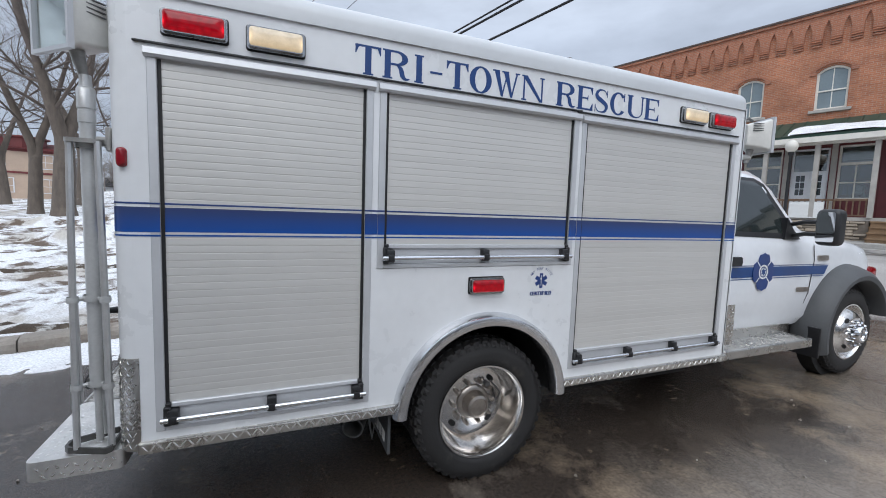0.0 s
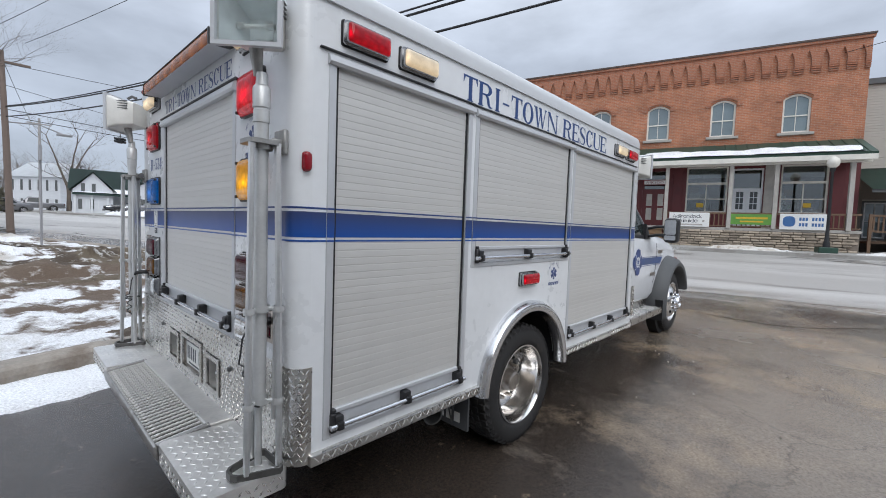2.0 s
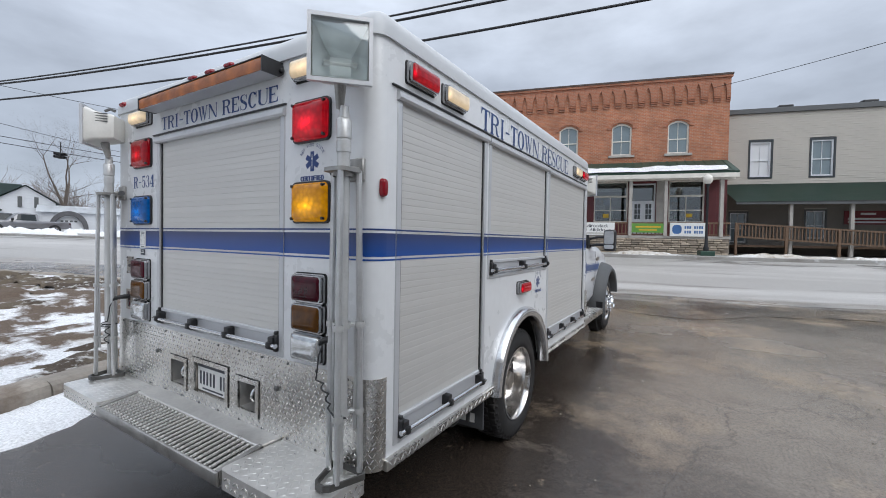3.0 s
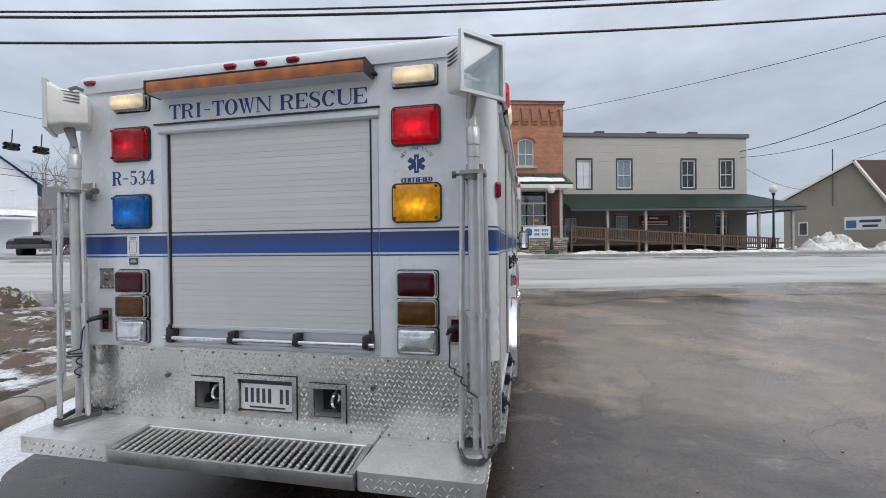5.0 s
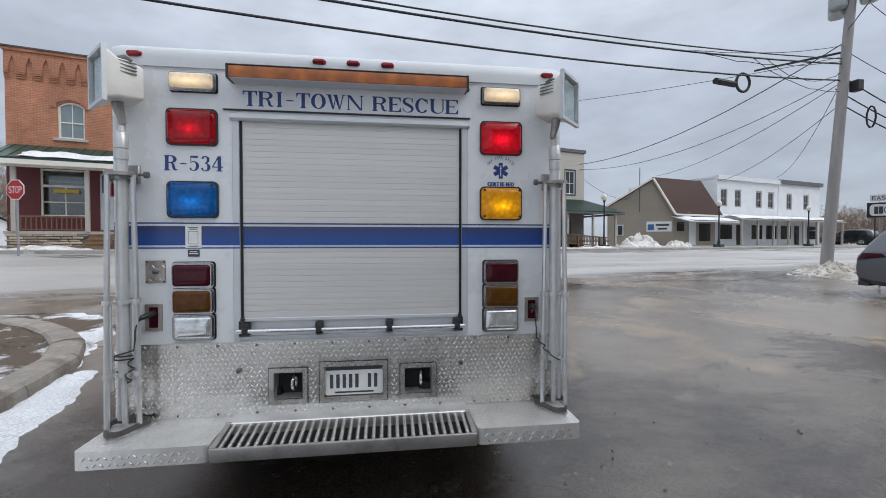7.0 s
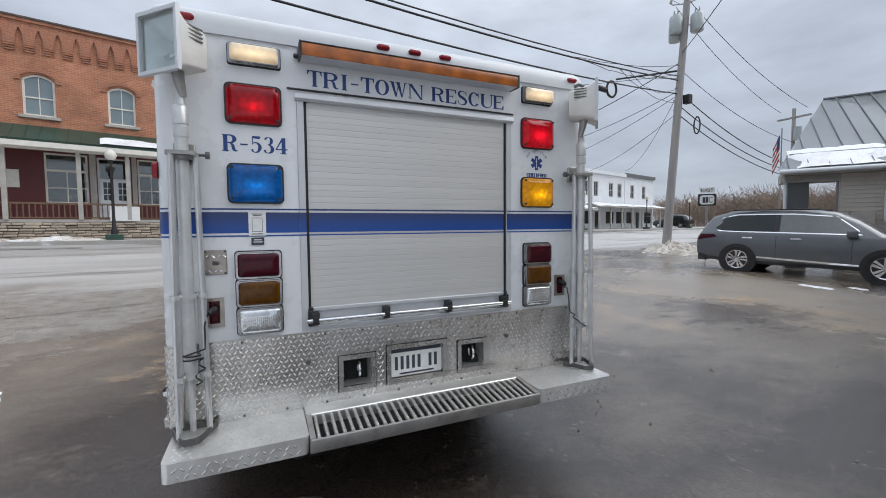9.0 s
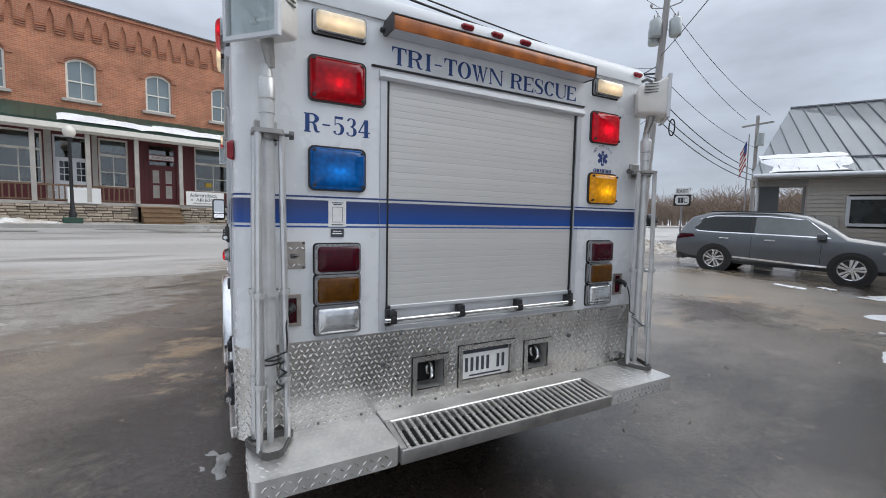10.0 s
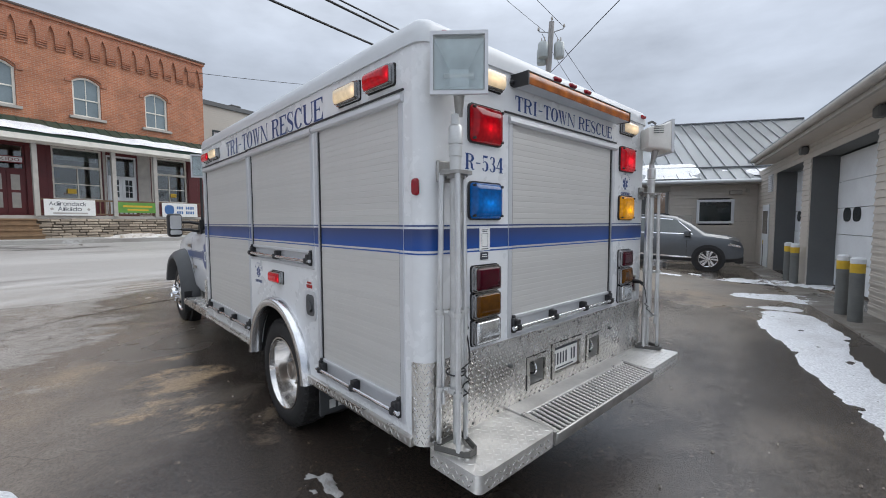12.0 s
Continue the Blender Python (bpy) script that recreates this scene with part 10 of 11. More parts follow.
def wire(p, q, sag, r, label="black overhead cable strung between poles", n=22, wob=0.0):
    pts = []
    for k in range(n + 1):
        t = k / n
        v = Vector(p).lerp(Vector(q), t)
        v.z -= sag * 4 * t * (1 - t)
        if wob:
            v += Vector((random.uniform(-wob, wob), random.uniform(-wob, wob), random.uniform(-wob, wob)))
        pts.append(v)
    bm = bmesh.new()
    tube(bm, pts, r, 5)
    ob = part("overhead_cable", bm, P_WIRE, None, label)
    return tagged(ob, "", "cable", "overhead cables")


E0 = Vector((PE[0] + 0.1, PE[1] - 0.1, 0))
W0 = Vector((PW[0] - 0.1, PW[1], 0))


def on_pole(z, dx=0.0):
    """A point on the leaning pole."""
    return E0 + Vector((dx - 0.05 - 0.042 * z, 0.08 - 0.035 * z, z))


for ze, zw, sag, r in ((8.80, 7.05, 1.30, 0.024), (8.60, 7.0, 1.30, 0.032), (7.95, 6.5, 1.28, 0.030)):
    wire(on_pole(ze, 0.0), W0 + Vector((0, 0, zw)), sag, r)
wire(on_pole(9.9, 0), (-26.0, 14.0, 9.6), 0.6, 0.018, wob=0.03)
wire(on_pole(12.4, -0.8), (PW[0] - 0.9, PW[1], 10.6), 0.9, 0.012, "thin overhead power line")
wire(on_pole(12.4, 0.3), (PW[0] + 0.7, PW[1], 10.6), 0.9, 0.012, "thin overhead power line")
for ze, zq, dx in ((12.4, 8.4, -0.7), (12.4, 8.4, 0.7), (9.3, 6.4, -0.1), (8.3, 5.0, 0.0), (7.7, 4.7, 0.1), (7.2, 4.3, 0.0)):
    wire(on_pole(ze, 0.2 + dx * 0.5), (12.9 + dx, -29.6, zq), 0.5, 0.014 if ze > 9 else 0.024, "overhead cable to the next pole")
cor = place(12.6, 2.0, 7.4).translation
wire(on_pole(9.5, 0), cor, 0.9, 0.022, "service cable to the sided building")
wire(on_pole(8.1, 0), place(12.6, 2.0, 7.0).translation, 1.0, 0.015, "service cable to the sided building")
wire(on_pole(7.9, 0), place(22.0, 3.0, 7.2).translation, 0.6, 0.015, "service cable to the tan shop")
wire(on_pole(7.0, 0), place(30.0, 2.5, 7.2).translation, 0.5, 0.015, "service cable to the white shop")
wire(place(12.9, 2.0, 6.3).translation, place(20.6, 4.6, 5.2).translation, 0.4, 0.012, "service cable between two buildings")
for z, zz in ((6.9, 7.0), (6.55, 6.6)):
    wire(W0 + Vector((0, 0, z)), (-40, 40, zz), 0.5, 0.03)
    wire(W0 + Vector((0, 0, z)), (34.0, 30.0, zz), 0.5, 0.018)
wire(W0 + Vector((0, 0, 9.3)), (26, 24, 9.4), 0.4, 0.014, "thin overhead power line")
wire(W0 + Vector((0, 0, 9.3)), (2.0, 55.0, 9.0), 0.3, 0.014, "thin overhead power line")
# cable closure and slack loop near the pole
q = E0.lerp(W0, 0.13)
for ta, zb, sg in ((0.115, 7.5, 0.35), (0.10, 8.3, 0.55), (0.22, 9.35, 0.25), (0.17, 8.75, 0.3)):
    w_ = on_pole(8.60).lerp(W0 + Vector((0, 0, 7.0)), ta) - Vector((0, 0, 1.30 * 4 * ta * (1 - ta)))
    wire(on_pole(zb), w_, sg, 0.012, "slack drop cable beside the pole", 18, 0.02)
wire(on_pole(8.9, 0), place(-6.0, 6.0, 10.0).translation, 0.7, 0.012, "thin service cable to the brick building")
wire(on_pole(8.0, 0), (30.0, -34.0, 7.0), 0.8, 0.014, "thin service cable along the street")
cl = thing("cable_closure", "black cable closure with a slack loop", "cable box", at(q.x, q.y, 7.02))
bm = bmesh.new()
tube(bm, [(0.13, -0.5, 0.02), (-0.13, 0.5, 0.0)], 0.11, 8)
part("closure", bm, P_WIRE, cl, smooth=True)
bm = bmesh.new()
tube(bm, [(0.32 + 0.0, -1.0 + 0.27 * math.sin(t), 0.18 + 0.33 * math.cos(t)) for t in [2 * math.pi * k / 24 for k in range(25)]], 0.048, 6)
part("slack_loop", bm, P_WIRE, cl)
# traffic signals hung over the crossing
for x, y, z in ((6.0, 40.0, 7.3), (9.9, 38.2, 7.0), (17.3, 29.05, 7.5), (18.5, 28.55, 7.5)):
    ts = thing("traffic_signal", "black hanging traffic signal over the crossing", "traffic light", pose(x, y, z, 6, 0, 0), "hanging traffic signals")
    bm = bmesh.new()
    box(bm, -0.16, 0.16, -0.16, 0.16, -0.05, 0.42, 0.05, 2)
    body = part("signal_box", bm, M_BLACK, ts, smooth=True)
    for k in range(4):
        r = Matrix.Rotation(radians(90 * k + 20), 4, "Z")
        for zc in (0.08, 0.30):
            bm = bmesh.new()
            lathe(bm, [(0.085, 0.14), (0.105, 0.15), (0.105, 0.40), (0.085, 0.40), (0.085, 0.20), (0.0, 0.19)], r @ at(0, 0, zc) @ Matrix.Rotation(radians(90), 4, "X"), 10)
            part("visor", bm, M_BLACK, body, smooth=True)
    bm = bmesh.new()
    tube(bm, [(0, 0, 0.40), (0, 0, 1.2)], 0.03, 6)
    part("hanger", bm, M_BLACK, ts)
wire((-0.7, 30, 8.2), (26, 44, 9.0), 0.6, 0.014, "span wire for the traffic signals")


def lamp_post(u, v, zt=4.35):
    b = place(u, v).translation
    p = thing("street_lamp", "dark green street lamp with a white globe on a green base", "street lamp", place(u, v, walk_z(u) - 0.02), "street lamps along the pavement")
    hgt = zt - walk_z(u)
    bm = bmesh.new()
    box(bm, -0.28, 0.28, -0.28, 0.28, 0, 0.22, 0.02, 1)
    part("base", bm, B_GREEN, p, "dark green base")
    bm = bmesh.new()
    lathe(bm, [(0.11, 0.2), (0.11, 0.35), (0.075, 0.5), (0.055, 0.9), (0.045, hgt - 0.35), (0.08, hgt - 0.30), (0.09, hgt - 0.2)], Matrix(), 12)
    part("post", bm, M_BLACK, p, smooth=True)
    bm = bmesh.new()
    lathe(bm, [(0.09, hgt - 0.2), (0.17, hgt - 0.12), (0.2, hgt), (0.17, hgt + 0.12), (0.08, hgt + 0.2), (0, hgt + 0.24)], Matrix(), 16)
    part("globe", bm, B_TRIM, p, "white glass globe", True)
    return p


for u, v in ((-1.5, -2.3), (-10.6, -2.3), (10.9, -2.3), (22.6, -2.3), (34.8, -2.3), (46.4, -2.3)):
    lamp_post(u, v)


def sign_post(name, x, y, hgt, label, board):
    z = terrain(x, y) if lawn_depth(x, y) > 0 else paved(x, y)
    s = thing(name, label, "sign", at(x, y, z))
    bm = bmesh.new()
    tube(bm, [(0, 0, -0.2), (0, 0, hgt)], 0.035, 8)
    part("post", bm, P_STEEL, s)
    board(s, hgt)
    return s


def stop_board(s, hgt):
    t = [(0.38 * math.cos(radians(22.5 + 45 * k)), hgt + 0.38 * math.sin(radians(22.5 + 45 * k))) for k in range(8)]
    bm = bmesh.new()
    m = Matrix.Rotation(radians(-104), 4, "Z") @ M_UZ
    prism(bm, t, -0.06, -0.045, m)
    b = part("stop_board", bm, M_PAPER, s, "red octagonal STOP board")
    bm = bmesh.new()
    prism(bm, [(x * 0.93, hgt + (z - hgt) * 0.93) for x, z in t], -0.064, -0.0605, m)
    part("red_face", bm, mat("stop_red", (0.42, 0.02, 0.025), 0.5), b)
    letters(Matrix.Rotation(radians(-104), 4, "Z") @ F_BR, "STOP", -0.27, hgt - 0.12, [0.135] * 4, [0.24] * 4, 0.0645, b, M_PAPER, "letter", serif=False)


sign_post("stop_sign", 14.27, 12.88, 2.36, "red STOP sign on a grey post", stop_board)


def route_board(s, hgt):
    m = Matrix.Rotation(radians(-142), 4, "Z")
    bm = bmesh.new()
    box(bm, -0.3, 0.3, -0.06, -0.045, hgt - 0.25, hgt + 0.2, 0.01, 1)
    bm.transform(m)
    b = part("route_board", bm, M_BLACK, s, "black route sign with white shield")
    bm = bmesh.new()
    prism(bm, rrect(-0.24, 0.24, hgt - 0.2, hgt + 0.15, 0.1), -0.064, -0.0605, m @ M_UZ)
    box(bm, -0.24, 0.24, -0.06, -0.045, hgt + 0.24, hgt + 0.44)
    for v in bm.verts[-8:]:
        v.co = m @ v.co
    part("route_face", bm, M_PAPER, b)
    letters(m @ F_BR, "11C", -0.15, hgt - 0.14, [0.1, 0.1, 0.14], [0.22] * 3, 0.066, b, M_INK, "letter", serif=False)
    letters(m @ F_BR, "EAST", -0.2, hgt + 0.28, [0.1] * 4, [0.12] * 4, 0.066, b, M_INK, "letter", serif=False)


sign_post("route_sign", 8.42, -14.98, 2.32, "black and white EAST 11C route sign on a post", route_board)


def street_board(s, hgt):
    for k, (x0, x1, z, turn) in enumerate(((-0.42, 0.42, hgt - 0.05, 8), (-0.36, 0.36, hgt + 0.20, 74))):
        bm = bmesh.new()
        box(bm, x0, x1, -0.045, -0.036, z, z + 0.19, 0.003, 1)
        bm.transform(Matrix.Rotation(radians(turn), 4, "Z"))
        b = part("name_board", bm, mat("green_sign", (0.03, 0.15, 0.10), 0.5), s, "green street name board")
        bm = bmesh.new()
        box(bm, x0 + 0.12, x1 - 0.12, -0.049, -0.0455, z + 0.07, z + 0.12)
        bm.transform(Matrix.Rotation(radians(turn), 4, "Z"))
        part("name_bar", bm, B_GREYTRIM, b)


sign_post("street_sign", -1.35, 25.0, 2.2, "green street name sign on a post", street_board)


def back_board(s, hgt):
    bm = bmesh.new()
    box(bm, -0.04, 0.04, -0.27, 0.27, hgt - 0.02, hgt + 0.50, 0.01, 1)
    part("sign_back", bm, P_STEEL, s, "bare back of a metal sign")


sign_post("road_sign", 0.2, 17.0, 2.9, "grey metal sign seen from its back", back_board)
sign_post("road_sign", 5.6, 9.3, 2.1, "grey metal sign seen from its back", back_board)
# flag pole by the station
fp = thing("flag_pole", "slim pole with a hanging striped flag", "flag", at(9.75, -22.3, 0.2))
bm = bmesh.new()
tube(bm, [(0, 0, -0.2), (0, 0, 5.8)], 0.045, 8, 0.025)
part("pole", bm, P_STEEL, fp, smooth=True)
bm = bmesh.new()
for k in range(9):
    for j in range(7):
        x0, x1 = 0.04 + 0.055 * j, 0.04 + 0.055 * (j + 1)
        def w(x):
            return 0.07 * math.sin(x * 9 + 1.0) - x * 0.1
        z0 = 5.55 - 0.14 * k
        vs = [bm.verts.new((x, w(x), z - x * 1.6)) for x, z in ((x0, z0 - 0.14), (x1, z0 - 0.14), (x1, z0), (x0, z0))]
        f = bm.faces.new(vs)
        f.material_index = 2 if (k < 4 and j < 3) else k % 2
part("flag", bm, [mat("flag_red", (0.35, 0.03, 0.04), 0.8), M_PAPER, M_BLUED], fp, "red, white and blue flag")

# ---- trees ----
T_BARK = mat("grey_brown_bark", (0.135, 0.11, 0.09), 0.85, 0, 0.35, 6.0, bump=0.02, bscale=18, stretch=(1, 1, 0.3))
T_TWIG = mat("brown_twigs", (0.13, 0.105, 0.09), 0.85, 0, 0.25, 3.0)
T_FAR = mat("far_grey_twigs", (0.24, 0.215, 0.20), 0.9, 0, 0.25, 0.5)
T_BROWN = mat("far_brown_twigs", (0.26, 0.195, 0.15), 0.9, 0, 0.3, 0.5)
T_GREEN = mat("dark_conifer_needles", (0.095, 0.090, 0.062), 0.85, 0, 0.5, 1.5)


class Limbs:
    def __init__(self):
        self.v, self.f = [], []

    def seg(self, p, q, r0, r1, n):
        d = (q - p).normalized()
        a = d.orthogonal().normalized()
        b = d.cross(a)
        k = len(self.v)
        for c, r in ((p, r0), (q, r1)):
            for i in range(n):
                t = 2 * math.pi * i / n
                self.v.append(tuple(c + (a * math.cos(t) + b * math.sin(t)) * r))
        for i in range(n):
            self.f.append((k + i, k + (i + 1) % n, k + n + (i + 1) % n, k + n + i))

    def grow(self, p, d, length, r, level, rng, n):
        steps = 3 if level > 1 else 2
        for s in range(steps):
            nd = (d + Vector((rng.uniform(-1, 1), rng.uniform(-1, 1), rng.uniform(-0.5, 0.7))) * (0.16 if level > 3 else 0.28)).normalized()
            q = p + nd * length / steps
            r1 = r * (0.86 if s < steps - 1 else 0.75)
            self.seg(p, q, r, r1, n if level > 2 else 3)
            if level > 0 and s > 0 or (level > 0 and level < 4):
                for _ in range(1 if s < steps - 1 else 2):
                    side = Vector((rng.uniform(-1, 1), rng.uniform(-1, 1), rng.uniform(-0.1, 0.55))).normalized()
                    self.grow(q, (nd * rng.uniform(0.5, 0.9) + side * rng.uniform(0.6, 0.95)).normalized(), length * rng.uniform(0.52, 0.74), r1 * rng.uniform(0.5, 0.68), level - 1, rng, n)
            p, d, r = q, nd, r1
        if level == 0:
            for _ in range(2):
                side = Vector((rng.uniform(-1, 1), rng.uniform(-1, 1), rng.uniform(-0.2, 0.6)))
                self.seg(p, p + (d + side * 0.7).normalized() * length * 0.6, r * 0.7, r * 0.3, 3)


def bare_tree(x, y, hgt, r, seed, label, forks=2, level=4):
    rng = random.Random(seed)
    z = terrain(x, y) - 0.15
    t = thing("bare_tree", label, "tree", at(x, y, z), "bare trees behind the lawn")
    trunk, crown = Limbs(), Limbs()
    fork = hgt * rng.uniform(0.22, 0.32)
    p = Vector((0, 0, 0))
    trunk.seg(Vector((0, 0, -0.2)), Vector((0, 0, 0.5)), r * 1.35, r * 1.02, 12)
    top = Vector((rng.uniform(-0.2, 0.2), rng.uniform(-0.2, 0.2), fork))
    trunk.seg(Vector((0, 0, 0.5)), top - Vector((0, 0, 0.3)), r * 1.02, r * 0.84, 12)
    trunk.seg(top - Vector((0, 0, 0.3)), top + Vector((0, 0, 0.25)), r * 0.84, r * 0.30, 12)
    for k in range(forks):
        a = 2 * math.pi * (k + rng.random() * 0.5) / forks
        d = Vector((0.33 * math.cos(a), 0.33 * math.sin(a), 1)).normalized()
        q = top + d * hgt * 0.24
        low = top - Vector((0, 0, 1.2)) - Vector((d.x, d.y, 0)) * 0.1
        trunk.seg(low, top + d * 0.35, r * 0.80, r * 0.66, 10)
        trunk.seg(top + d * 0.35, q, r * 0.66, r * 0.42, 10)
        crown.grow(q, d, hgt * 0.30, r * 0.36, level, rng, 6)
        crown.grow(top + d * hgt * 0.10, Vector((math.cos(a + 1.2), math.sin(a + 1.2), 0.5)).normalized(), hgt * 0.24, r * 0.19, level - 1, rng, 5)
        if level > 4:
            for e in range(3):
                b = a + rng.uniform(0, 6.28)
                crown.grow(top + d * hgt * rng.uniform(0.12, 0.24), Vector((math.cos(b), math.sin(b), rng.uniform(0.2, 0.7))).normalized(), hgt * 0.21, r * 0.13, 3, rng, 4)
        crown.grow(top + d * hgt * 0.18, Vector((math.cos(a - 1.5), math.sin(a - 1.5), 0.35)).normalized(), hgt * 0.22, r * 0.15, level - 1, rng, 5)
    for nm, g, m in (("trunk", trunk, T_BARK), ("crown", crown, T_TWIG)):
        me = bpy.data.meshes.new(nm)
        me.from_pydata(g.v, [], g.f)
        me.materials.append(m)
        me.polygons.foreach_set("use_smooth", [True] * len(me.polygons))
        ob = new(nm, me)
        ob.parent = t
    return t


bare_tree(-4.3, 26.5, 15.5, 0.42, 3, "tall bare tree with a forked trunk in the snow", 2, 5)
bare_tree(-8.9, 23.0, 15.0, 0.46, 8, "thick-trunked bare tree forked into three stems", 3, 5)
bare_tree(-10.5, 24.3, 14.0, 0.30, 21, "slender bare tree in front of the cream house", 2, 5)
bare_tree(-9.8, 36.0, 11.0, 0.20, 77, "slim bare tree with dense fine twigs in the snow", 2, 5)
bare_tree(-11.8, 34.0, 13.0, 0.38, 35, "smaller bare tree in front of the house", 2)
bare_tree(-15.5, 33.0, 12.0, 0.28, 41, "bare spreading tree beyond the lawn", 3)
bare_tree(18.5, 68.0, 13.0, 0.26, 51, "bare tree behind the green-roofed house", 3, 4)
bare_tree(5.5, 72.0, 14.0, 0.26, 57, "bare tree behind the green-roofed house", 3, 4)
bare_tree(7.5, 76.0, 9.0, 0.24, 63, "bare tree behind the white house", 3, 3)
bare_tree(34.0, 44.0, 9.0, 0.24, 67, "bare tree beside the white gabled house", 3, 3)
p = place(15.3, 14.0).translation
bare_tree(p.x, p.y, 8.0, 0.16, 71, "thin bare tree between two buildings", 2, 3)


def conifer(x, y, hgt, seed):
    rng = random.Random(seed)
    t = thing("conifer", "dark green conifer beyond the lawn", "tree", at(x, y, terrain(x, y) - 0.1), "dark conifers")
    bm = bmesh.new()
    tube(bm, [(0, 0, 0), (0, 0, hgt * 0.95)], 0.14, 6, 0.03)
    part("trunk", bm, T_BARK, t)
    vs, fs = [], []
    tiers = [(hgt * (0.16 + 0.84 * (k / 13) ** 0.9), rng.uniform(0, 6.3), rng.uniform(0.72, 1.2)) for k in range(13)]
    for k in range(1500):
        z0, a0, wd = rng.choice(tiers)
        z = z0 + rng.uniform(-0.22, 0.22)
        rad = (hgt * 0.29 * max(0.06, 1 - (max(z, 0.3 * hgt) - 0.3 * hgt) / (0.72 * hgt)) ** 0.75 + 0.12) * wd
        a = a0 + rng.choice((0, 1.1, 2.2, 3.4, 4.4, 5.3)) + rng.gauss(0, 0.30)
        rr = rad * rng.uniform(0.15, 1.12)
        c = Vector((math.cos(a) * rr, math.sin(a) * rr, z - rr * 0.22 + rng.uniform(-0.1, 0.1)))
        w = rng.uniform(0.10, 0.24)
        d = Vector((math.cos(a), math.sin(a), rng.uniform(-0.3, 0.5))).normalized()
        u = Vector((rng.uniform(-1, 1), rng.uniform(-1, 1), rng.uniform(-1, 1)))
        n1 = d.cross(u).normalized()
        n2 = d.cross(n1)
        i = len(vs)
        vs += [tuple(c + d * w * 1.5), tuple(c - d * w + n1 * w), tuple(c - d * w * 0.6 - n1 * w * 0.6 + n2 * w * 0.7), tuple(c - d * w * 0.8 - n2 * w * 0.8)]
        fs += [(i, i + 1, i + 2), (i, i + 2, i + 3), (i, i + 3, i + 1)]
    me = bpy.data.meshes.new("crown")
    me.from_pydata(vs, [], fs)
    me.materials.append(T_GREEN)
    ob = new("crown", me)
    ob.parent = t


for i, (x, y, hgt) in enumerate(((-15.2, 64, 5.2), (-13.0, 65, 6.0), (-12.0, 68, 5.4), (-5.0, 62, 6.0), (-3.4, 64, 6.5), (-1.9, 63, 5.5), (-7.0, 60, 5.5), (-14.0, 55, 5.5))):
    conifer(x, y, hgt, 100 + i)


def far_woods(name, pts, hgt, seed, label, dense=3.2, wide=7, twig=None):
    """A far wood: many thin stems and twigs, too far to count."""
    rng = random.Random(seed)
    g = Limbs()
    for (x0, y0), (x1, y1) in zip(pts, pts[1:]):
        ln = math.hypot(x1 - x0, y1 - y0)
        for k in range(int(ln * dense)):
            t = rng.random()
            x, y = x0 + (x1 - x0) * t + rng.uniform(-wide, wide), y0 + (y1 - y0) * t + rng.uniform(-wide, wide)
            h0 = hgt * rng.uniform(0.6, 1.1)
            b = Vector((x, y, terrain(x, y) - 0.3))
            g.seg(b, b + Vector((rng.uniform(-0.3, 0.3), rng.uniform(-0.3, 0.3), h0)), 0.16, 0.03, 3)
            for j in range(20):
                z = h0 * rng.uniform(0.2, 0.95)
                d = Vector((rng.uniform(-1, 1), rng.uniform(-1, 1), rng.uniform(0.3, 1.1))).normalized()
                q = b + Vector((0, 0, z)) + d * rng.uniform(1.0, 2.6)
                g.seg(b + Vector((0, 0, z)), q, 0.045, 0.02, 3)
                for _ in range(2):
                    d2 = (d + Vector((rng.uniform(-1, 1), rng.uniform(-1, 1), rng.uniform(-0.2, 0.8)))).normalized()
                    g.seg(q, q + d2 * rng.uniform(0.6, 1.4), 0.028, 0.012, 3)
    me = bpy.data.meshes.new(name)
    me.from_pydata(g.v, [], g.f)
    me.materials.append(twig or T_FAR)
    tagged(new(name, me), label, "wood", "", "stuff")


far_woods("far_wood", [(-60, 80), (-20, 95), (20, 90), (50, 75)], 7.0, 5, "grey-brown bare wood beyond the houses")
far_woods("far_wood", [(20, -70), (40, -90), (75, -95)], 6.0, 6, "brown bare wood at the end of the street", 6.0, 9, T_BROWN)
far_woods("far_wood", [(34, 56), (50, 44), (66, 20)], 10.0, 7, "bare wood behind the white house")
far_woods("far_wood", [(39, 44.5), (44.5, 38.5)], 8.5, 17, "brown bare thicket behind the low white house", 9.0, 3.5, T_BROWN)
far_woods("far_wood", [(-10, -60), (20, -72)], 6.0, 9, "brown bare wood behind the station", 5.0, 8, T_BROWN)

# ---- houses on the far side of the crossing ----
H_CREAM = mat("cream_stucco", (0.50, 0.38, 0.29), 0.7, 0, 0.12, 1.0)
H_MAROON = mat("maroon_trim", (0.16, 0.035, 0.035), 0.6, 0, 0.15, 2.0)
H_WHITE = mat("white_house_boards", (0.66, 0.68, 0.71), 0.6, 0, 0.07, 1.0, stretch=(1, 1, 8))
H_GREEN = mat("dark_green_roof", (0.022, 0.05, 0.042), 0.5, 0.1, 0.15, 1.0)
H_BLUE = mat("blue_metal_roof", (0.10, 0.16, 0.25), 0.45, 0.2, 0.1, 1.0)


